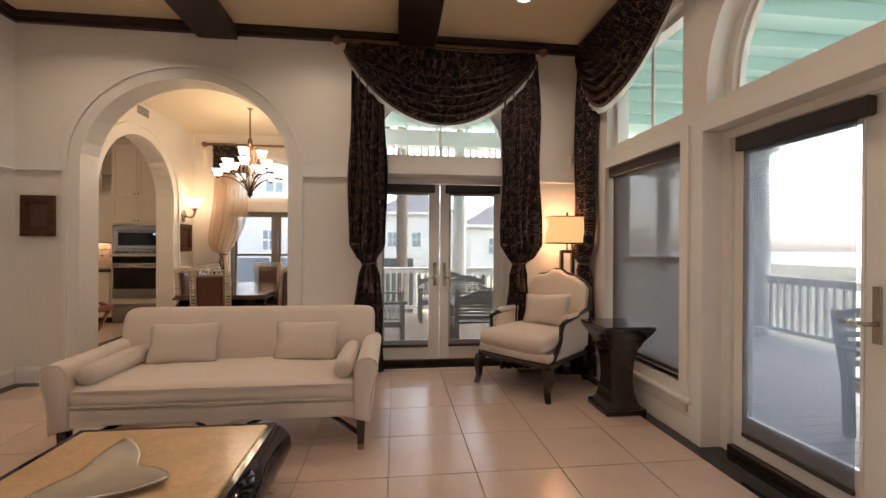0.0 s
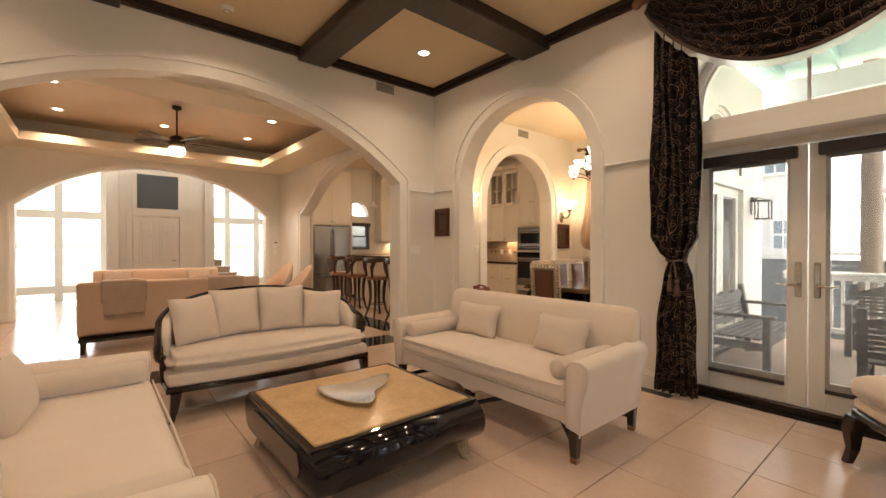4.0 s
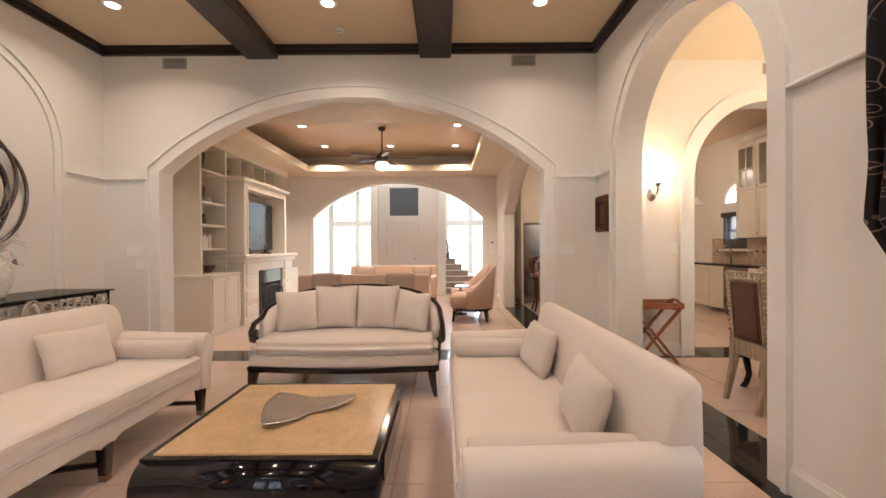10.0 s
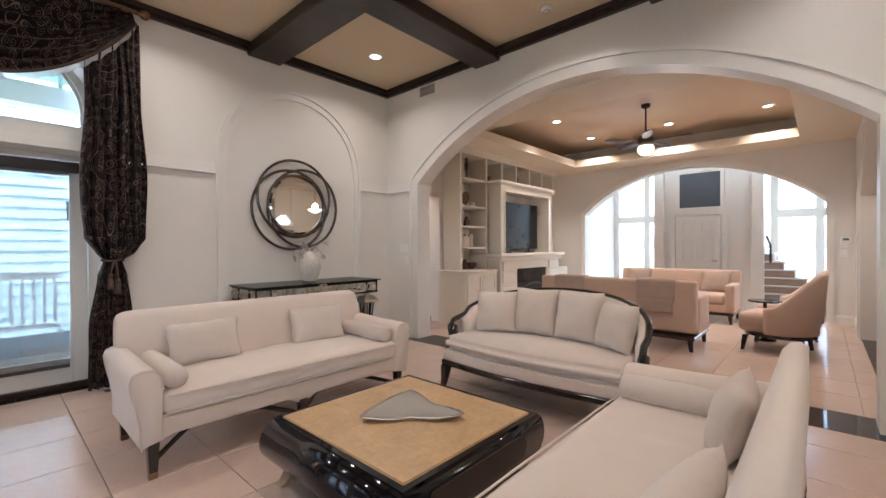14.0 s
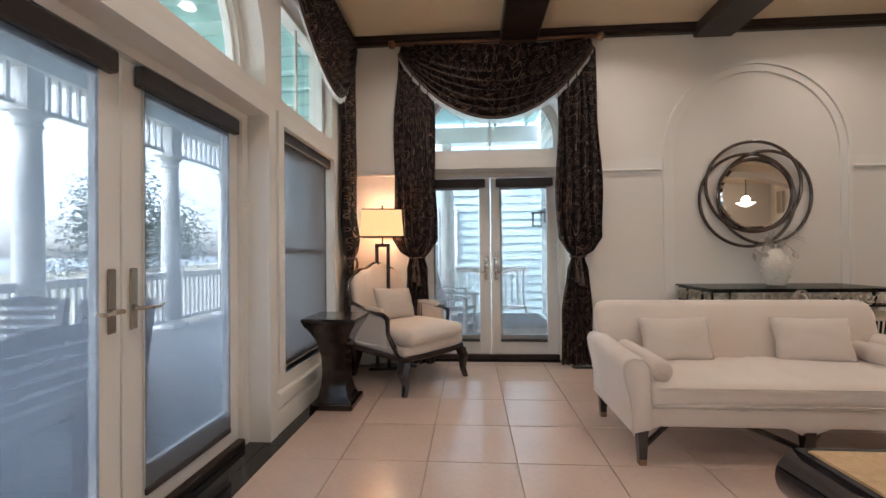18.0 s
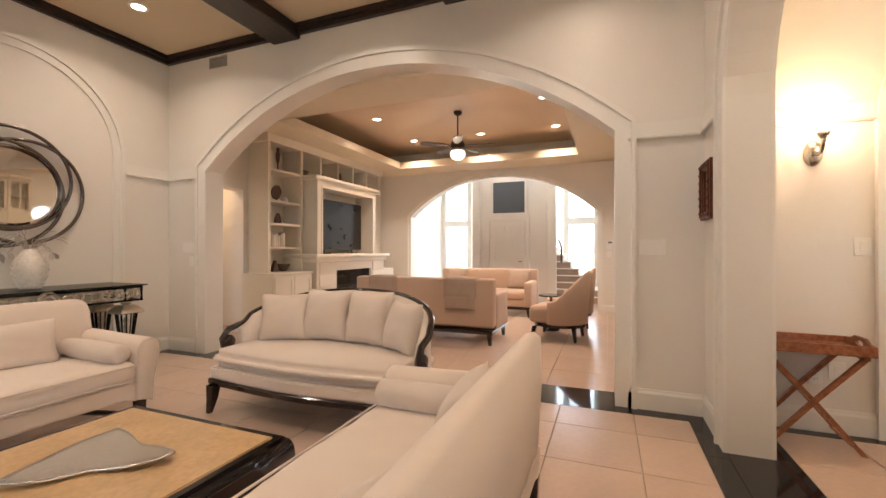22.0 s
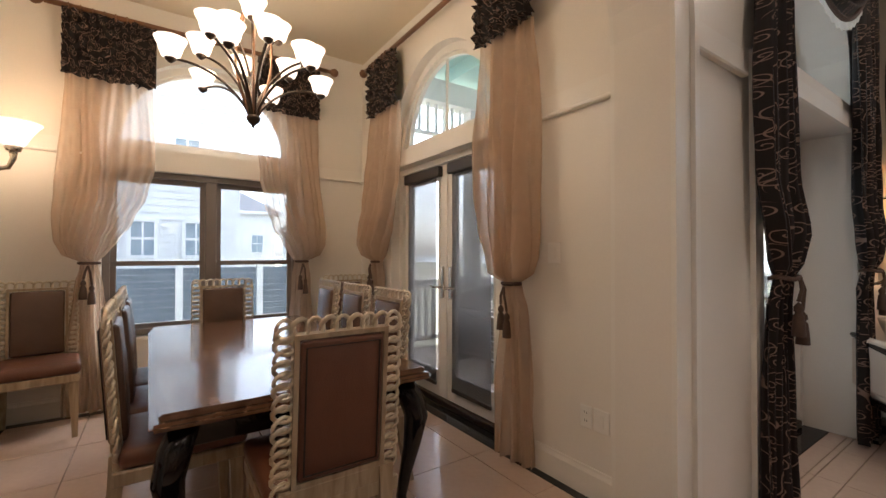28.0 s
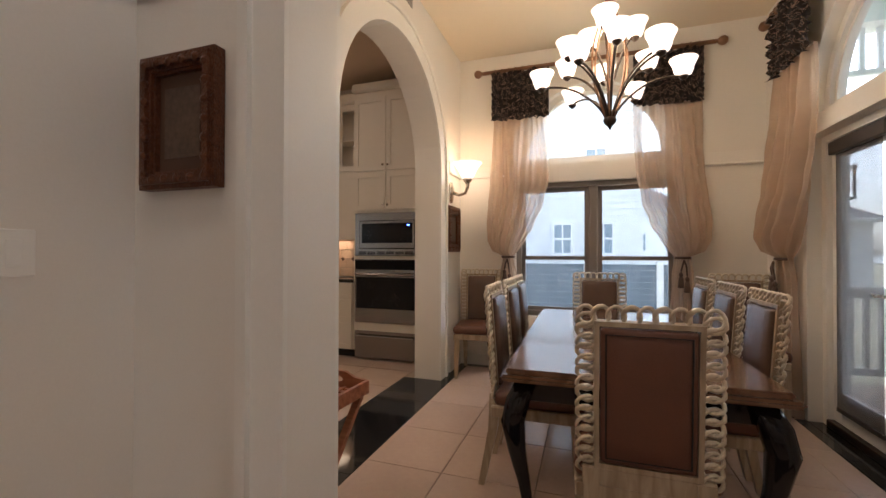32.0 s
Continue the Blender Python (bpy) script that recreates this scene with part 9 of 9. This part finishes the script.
pc = patio_chair(pose(3.25, 0.62, -0.052, 0, 0, 0))
for x, y, r in [(3.95, 0.62, 6), (3.3, 2.5, 175), (4.0, 2.5, 183), (2.75, 1.6, -90), (4.75, 1.55, 88)]:
    copy_thing(pc, pose(x, y, -0.052, 0, 0, r))
pt = thing("patio_table", "weathered grey teak slatted patio table", "table", at=pose(3.7, 1.6, -0.052))
for i in range(9):
    part("top_slat", B((-0.75, -0.44 + i * 0.1, 0.70, 0.75, -0.35 + i * 0.1, 0.728), bevel=0.003), M_TEAK, pt)
for sx in (-1, 1):
    part("apron", B((sx * 0.66 - 0.02, -0.36, 0.60, sx * 0.66 + 0.02, 0.36, 0.699)), M_TEAK, pt)
    for sy in (-1, 1):
        part("leg", B((sx * 0.66 - 0.035, sy * 0.39 - 0.035, 0, sx * 0.66 + 0.035, sy * 0.39 + 0.035, 0.699), bevel=0.005), M_TEAK, pt)


def rocker(m):
    """High-backed slatted rocking chair; local +y is its front."""
    c = thing("rocking_chair", "grey-white slatted porch rocking chair", "rocking chair", "porch rockers", m)
    for s in (-1, 1):
        x = s * 0.26
        part("rocker_runner", band([(-0.50, 0.11), (-0.25, 0.035), (0.0, 0.012), (0.25, 0.03), (0.42, 0.075)], (0.0, 0.045), x - 0.02, x + 0.02, "x"), M_ROCKER, c)
        part("front_leg", B((x - 0.02, 0.20, 0.05, x + 0.02, 0.24, 0.62)), M_ROCKER, c)
        part("back_post", prism([(-0.22, 0.05), (-0.18, 0.05), (-0.20, 0.42), (-0.42, 1.14), (-0.46, 1.14), (-0.24, 0.42)], x - 0.02, x + 0.02, "x"), M_ROCKER, c)
        part("armrest", B((x - 0.045, -0.28, 0.62, x + 0.045, 0.30, 0.643), bevel=0.008), M_ROCKER, c)
    for i in range(7):
        y = -0.19 + i * 0.068
        part("seat_slat", B((-0.25, y - 0.028, 0.405 + 0.006 * i, 0.25, y + 0.028, 0.425 + 0.006 * i)), M_ROCKER, c)
    part("crest_rail", prism([(-0.24, 1.04), (0.24, 1.04), (0.24, 1.12), (0, 1.15), (-0.24, 1.12)], -0.445, -0.42, "y"), M_ROCKER, c)
    part("lower_rail", B((-0.24, -0.27, 0.48, 0.24, -0.245, 0.53)), M_ROCKER, c)
    for i in range(6):
        x = -0.2 + i * 0.08
        part("back_slat", prism([(-0.265, 0.53), (-0.25, 0.53), (-0.418, 1.05), (-0.433, 1.05)], x - 0.022, x + 0.022, "x"), M_ROCKER, c)
    return c


M_ROCKER = material("whitewashed_rocker_wood", (0.42, 0.42, 0.43), 0.6, var=0.1, scale=8, fine=60, bump=0.01)
rk = rocker(pose(0.92, -3.55, -0.052, 0, 0, 62))
copy_thing(rk, pose(0.75, -2.55, -0.052, 0, 0, 75))
mat_ = thing("door_mat", "dark brown woven door mat on the porch", "mat", at=pose(-0.45, -3.35, -0.052))
part("pile", B((-0.34, -0.55, 0.0, 0.34, 0.55, 0.014), bevel=0.005), M_POTTERY, mat_)
part("border", band([(-0.34, -0.55), (0.34, -0.55), (0.34, 0.55), (-0.34, 0.55)], (-0.0, 0.03), 0.0, 0.012, "z", True), M_DARK, mat_)


# ---- outside: houses, trees ----
def far_window(parent, x, z, w, h, y, s):
    """A sash window on a wall that faces s along y."""
    f = part("window", join(B((x - w / 2 - 0.08, min(y, y + s * 0.06), z - 0.08, x - w / 2, max(y, y + s * 0.06), z + h + 0.08)), B((x + w / 2, min(y, y + s * 0.06), z - 0.08, x + w / 2 + 0.08, max(y, y + s * 0.06), z + h + 0.08)),
                            B((x - w / 2, min(y, y + s * 0.06), z + h, x + w / 2, max(y, y + s * 0.06), z + h + 0.12)), B((x - w / 2, min(y, y + s * 0.08), z - 0.08, x + w / 2, max(y, y + s * 0.08), z)),
                            B((x - w / 2, min(y, y + s * 0.04), z + h / 2 - 0.03, x + w / 2, max(y, y + s * 0.04), z + h / 2 + 0.03)), B((x - 0.02, min(y, y + s * 0.035), z, x + 0.02, max(y, y + s * 0.035), z + h))), M_PORCHWHITE, parent)
    part("pane", B((x - w / 2, min(y + s * 0.005, y + s * 0.02), z, x + w / 2, max(y + s * 0.005, y + s * 0.02), z + h)), M_FARGLASS, f)


M_FARGLASS = material("reflective_far_glass", (0.24, 0.30, 0.34), 0.08, var=0.1, bump=0.0)


def house(label, x0, x1, y0, y1, z1, face, windows, mat, roof="hip", lap=0.18):
    """A neighbour house: lap-sided walls, windows on one face, and a roof."""
    h = thing("house", label, "house", "neighbour houses", pose(0, 0, 0))
    part("wall", B((x0, y0, -1.0, x1, y1, z1)), mat, h)
    y, s = (y1, 1) if face > 0 else (y0, -1)
    rows = int((z1 + 1) / lap)
    boards = bmesh.new()
    for i in range(rows):
        z = -1.0 + i * lap
        v = [boards.verts.new(p) for p in ((x0, y, z), (x1, y, z), (x1, y + s * 0.03, z), (x0, y + s * 0.03, z), (x0, y + s * 0.004, z + lap), (x1, y + s * 0.004, z + lap))]
        boards.faces.new((v[0], v[1], v[2], v[3]))
        boards.faces.new((v[3], v[2], v[5], v[4]))
    bmesh.ops.recalc_face_normals(boards, faces=boards.faces[:])
    tagged(part("lap_siding", boards, mat, h), kind="stuff")
    for x, z, w, hh in windows:
        far_window(h, x, z, w, hh, y + s * 0.03, s)
    cx, cy, o = (x0 + x1) / 2, (y0 + y1) / 2, 0.5
    bm = bmesh.new()
    r = min(x1 - x0, y1 - y0) / 2 if roof == "hip" else 0.0
    base = [bm.verts.new(p) for p in ((x0 - o, y0 - o, z1), (x1 + o, y0 - o, z1), (x1 + o, y1 + o, z1), (x0 - o, y1 + o, z1))]
    hgt = r * 0.75
    tops = [bm.verts.new((x0 + r, cy, z1 + hgt)), bm.verts.new((max(x0 + r + 0.01, x1 - r), cy, z1 + hgt))]
    for f in ((base[0], base[1], tops[1], tops[0]), (base[1], base[2], tops[1]), (base[2], base[3], tops[0], tops[1]), (base[3], base[0], tops[0]), tuple(base[::-1])):
        bm.faces.new(f)
    part("roof", bm, M_ROOF, h)
    part("fascia", band([(x0 - o, y0 - o), (x1 + o, y0 - o), (x1 + o, y1 + o), (x0 - o, y1 + o)], (-0.04, 0.04), z1 - 0.2, z1 + 0.02, "z", True), M_PORCHWHITE, h)
    return h


house("pale blue lap-sided house close by the porch", -12.0, 5.2, -16.0, -7.2, 5.6, 1, [(1.32, 0.55, 0.8, 1.7), (2.35, 0.55, 0.8, 1.7), (-4.5, 0.6, 0.9, 1.6), (-2.6, 0.6, 0.5, 0.9)], M_SIDING, lap=0.2)
house("white three-storey house across the yard", -16.0, -1.0, 16.0, 26.0, 8.5, -1, [(-6.3, 1.2, 0.45, 0.75), (-4.8, 1.2, 0.4, 0.7), (-3.1, 1.2, 0.45, 0.8), (-2.0, 1.2, 0.45, 0.8), (-6.6, 3.3, 1.2, 0.8), (-4.6, 3.3, 0.6, 0.8), (-2.2, 3.4, 0.5, 0.7)], M_HOUSE)
house("white house with a steep grey pyramid roof", 6.0, 13.0, 34.0, 41.0, 3.2, -1, [(8.0, 0.8, 1.0, 1.3), (11.0, 0.8, 1.0, 1.3)], M_HOUSE)
house("white beach house far along the shore", -2.0, 6.0, 44.0, 52.0, 5.0, -1, [(-0.5, 1.4, 0.9, 1.5), (2.0, 1.4, 0.9, 1.5), (4.5, 1.4, 0.9, 1.5)], M_HOUSE)

# slatted screen fence with white posts across the yard
fence = thing("screen_fence", "slate-grey slatted screen fence with white posts", "fence", at=pose(0, 13.2, -1.0))
slat = None
for i in range(15):
    m = pose(-4.6, 0, 0.15 + i * 0.125)
    if slat is None:
        slat = part("slat", B((-5.0, -0.012, -0.060, 5.0, 0.012, 0.060)), M_SLATGREY, fence)
        slat.matrix_basis = m
    else:
        share(slat, m, fence)
post = None
for i in range(8):
    m = pose(-9.6 + i * 1.43, -0.06, 0)
    if post is None:
        post = part("post", B((-0.06, -0.05, 0, 0.06, 0.045, 2.06)), M_PORCHWHITE, fence)
        post.matrix_basis = m
    else:
        share(post, m, fence)
part("cap_rail", B((-9.7, -0.11, 2.06, 0.5, 0.06, 2.13)), M_PORCHWHITE, fence)


def palm(x, y, h, seed):
    """Fan palm: ringed tapering trunk and a crown of drooping fronds."""
    rnd = random.Random(seed)
    p = thing("palm_tree", "tall palm tree with a ringed trunk", "palm tree", "palms", pose(x, y, -1.0))
    prof = []
    for i in range(30):
        z = h * i / 29
        prof.append((0.17 - 0.03 * i / 29 + (0.015 if i % 2 else 0.0), z))
    part("trunk", lathe(prof, 12), M_PALM, p, smooth=True)
    for k in range(24):
        a, up = rnd.uniform(0, 360), rnd.uniform(-0.5, 1.0)
        bm = bmesh.new()
        length = rnd.uniform(1.3, 1.9)
        spine = [(length * t, 0, up * length * t - 0.75 * length * t * t) for t in [j / 8 for j in range(9)]]
        for j in range(1, 9):
            for s in (-1, 1):
                x0, _, z0 = spine[j - 1]
                x1, _, z1 = spine[j]
                w = 0.42 * math.sin(math.pi * min(1, (j + 0.6) / 9.2)) + 0.05
                v = [bm.verts.new(q) for q in ((x0, 0, z0), (x0 + 0.04, s * 0.01, z0), (x1 + 0.22, s * w, z1 - 0.22), (x1 + 0.10, s * w * 0.98, z1 - 0.24))]
                bm.faces.new(v)
                v = [bm.verts.new(q) for q in ((x0 + 0.07, 0, z0), (x0 + 0.11, s * 0.01, z0), (x1 + 0.30, s * w * 0.9, z1 - 0.2), (x1 + 0.2, s * w * 0.88, z1 - 0.2))]
                bm.faces.new(v)
        ob = part("frond", bm, M_LEAF, p)
        ob.matrix_basis = pose(0, 0, h, 0, 0, a)


palm(0.0, 13.0, 10.0, 3)
palm(2.4, 17.0, 10.5, 4)
palm(-4.6, 10.2, 9.0, 5)


def yard_tree(x, y, h, seed):
    """Windblown shore tree: trunk, limbs, and a ragged crown of leaf clumps."""
    rnd = random.Random(seed)
    tr = thing("tree", "windblown evergreen tree by the porch", "tree", "yard trees", pose(x, y, -1.0))
    limbs = tube([(0, 0, 0), (0.1, 0.05, h * 0.3), (0.0, 0.1, h * 0.6), (0.1, 0, h * 0.9)], [0.16, 0.13, 0.08, 0.03], 8)
    tips = []
    for k in range(14):
        a, z = rnd.uniform(0, 6.28), h * rnd.uniform(0.3, 0.9)
        r = (1.15 - z / h) * 2.3 * rnd.uniform(0.6, 1.0)
        tip = (r * math.cos(a), r * math.sin(a), z + r * 0.35)
        join(limbs, tube([(0, 0, z), (tip[0] * 0.5, tip[1] * 0.5, z + r * 0.12), tip], [0.05, 0.03, 0.01], 5))
        tips.append(tip)
    part("trunk", limbs, M_PALM, tr)
    vs, fs = [], []
    for tip in tips + [(0, 0, h)]:
        for q in range(190):
            s = Vector((rnd.gauss(0, 0.36), rnd.gauss(0, 0.36), rnd.gauss(0, 0.26))) + Vector(tip) * rnd.uniform(0.75, 1.05)
            d = Vector((rnd.uniform(-1, 1), rnd.uniform(-1, 1), rnd.uniform(-0.8, 0.6))).normalized() * 0.12
            e = d.orthogonal().normalized() * 0.035
            i = len(vs)
            vs += [s, s + d * 0.5 + e, s + d, s + d * 0.5 - e]
            fs.append((i, i + 1, i + 2, i + 3))
    me = bpy.data.meshes.new("crown")
    me.from_pydata(vs, [], fs)
    me.materials.append(M_LEAF)
    crown = new("crown", me)
    crown.parent = tr
    tagged(crown, kind="stuff")


yard_tree(9.5, -7.6, 4.4, 11)
yard_tree(12.0, -9.5, 4.8, 12)

# dune grass between the porch and the sea
rnd = random.Random(5)
vs, fs = [], []
for k in range(5200):
    x, y = rnd.uniform(7, 40), rnd.uniform(-25, 30)
    hgt = rnd.uniform(0.3, 0.75)
    a = rnd.uniform(0, 3.14)
    dx, dy, lx, ly = 0.012 * math.cos(a), 0.012 * math.sin(a), rnd.gauss(0, 0.15), rnd.gauss(0, 0.15)
    i = len(vs)
    vs += [(x - dx, y - dy, -1.0), (x + dx, y + dy, -1.0), (x + lx, y + ly, -1.0 + hgt)]
    fs.append((i, i + 1, i + 2))
me = bpy.data.meshes.new("dune_grass")
me.from_pydata(vs, [], fs)
me.materials.append(M_LEAF)
tagged(new("dune_grass", me), "dry green dune grass towards the sea", "grass", kind="stuff")

# ---- floor tiles and granite borders ----
floor = bpy.data.objects["floor"]
TP = 0.505
tile_mesh, loose = {}, bmesh.new()


def lay(x0, y0, x1, y1, ox, oy, holes=(), near=True, p=TP):
    """Lays square tiles on a grid from (ox, oy), cut at the edges of the area and round granite."""
    g = 0.0026
    i0, i1 = math.floor((x0 - ox) / p), math.ceil((x1 - ox) / p)
    j0, j1 = math.floor((y0 - oy) / p), math.ceil((y1 - oy) / p)
    for i in range(i0, i1):
        for j in range(j0, j1):
            a, b = max(x0, ox + i * p), max(y0, oy + j * p)
            c, d = min(x1, ox + (i + 1) * p), min(y1, oy + (j + 1) * p)
            a, b, c, d = a + g, b + g, c - g, d - g
            if c - a < 0.02 or d - b < 0.02:
                continue
            if not near:
                add_box(loose, a, b, -0.012, c, d, 0.0)
                continue
            key = (round(c - a, 3), round(d - b, 3))
            m = pose((a + c) / 2, (b + d) / 2, 0)
            if key not in tile_mesh:
                hx, hy = (c - a) / 2, (d - b) / 2
                tile_mesh[key] = part("tile", B((-hx, -hy, -0.012, hx, hy, 0.0), bevel=0.0015), M_TILE, floor)
                tile_mesh[key].matrix_basis = m
            else:
                share(tile_mesh[key], m, floor)


def granite(x0, y0, x1, y1):
    """A run of polished black slabs with fine joints."""
    along = (x1 - x0) >= (y1 - y0)
    n = max(1, round(max(x1 - x0, y1 - y0) / 0.61))
    for k in range(n):
        if along:
            a, b, c, d = x0 + (x1 - x0) * k / n, y0, x0 + (x1 - x0) * (k + 1) / n, y1
        else:
            a, b, c, d = x0, y0 + (y1 - y0) * k / n, x1, y0 + (y1 - y0) * (k + 1) / n
        part("granite_slab", B((a + 0.001, b + 0.001, -0.012, c - 0.001, d - 0.001, 0.0), bevel=0.001), M_GRANITE, floor)


MX, MY = 0.265, 0.97  # a tile corner of the main room
lay(-3.62, YS + 0.11, XE - 0.11, YN - 0.12, MX, MY)
granite(XE - 0.11, YS + 0.11, XE, YN - 0.12)
granite(XW, YN - 0.12, DX - 0.80, YN)
granite(DX + 0.80, YN - 0.12, XE, YN)
lay(DX - 0.80, YN - 0.12, DX + 0.80, YN, MX, MY)
granite(XW, YS, DX - 0.80, YS + 0.11)
granite(DX + 0.80, YS, XE, YS + 0.11)
lay(DX - 0.80, YS, DX + 0.80, YS + 0.11, MX, MY)
lay(DX - 0.80, YN, DX + 0.80, YN + 0.13, MX, MY)
granite(DX - 0.80, YN + 0.13, DX + 0.80, YN + TH + 0.15)
lay(DX - 0.80, YS - 0.13, DX + 0.80, YS, MX, MY)
granite(DX - 0.80, YS - TH - 0.15, DX + 0.80, YS - 0.13)
granite(XE, 0.78, XE + TH, 2.63)
granite(-4.07, -0.43, -3.62, 3.88)
granite(-3.76, -0.95, -3.62, -0.43)
granite(-3.76, 3.88, -3.62, YN - 0.12)
granite(-3.19, YN, -1.28, 4.80)
lay(-3.66, 4.80, -1.02, DYN - 0.09, -3.2, 5.22)
granite(DXW, YN + TH, -3.19, 4.80)
granite(-1.28, YN + TH, DXE, 4.80)
granite(DXW, 4.80, -3.66, 5.55)
granite(DXW, 7.27, -3.66, DYN)
granite(-4.12, 5.55, -3.66, 7.27)
granite(-3.66, DYN - 0.09, DXE, DYN)
granite(-1.02, 4.80, DXE, DYN - 0.09)
granite(DXE, 5.74, -0.75, 7.26)
lay(-8.95, -0.45, -4.07, 3.98, -4.06, 3.32, near=False)
lay(-5.2, -2.25, -3.96, -0.45, -4.06, 3.32, near=False)
granite(-8.05, 3.98, -4.35, 4.42)
lay(-8.75, 4.42, -4.12, 8.15, -4.12, 4.42, near=False)
lay(-11.9, -2.3, -8.95, 5.1, -9.0, 3.32, near=False)
me = bpy.data.meshes.new("far_tiles")
loose.to_mesh(me)
loose.free()
me.materials.append(M_TILE)
far = new("far_tiles", me)
far.parent = floor
tagged(far, "polished beige porcelain tiles", kind="stuff")
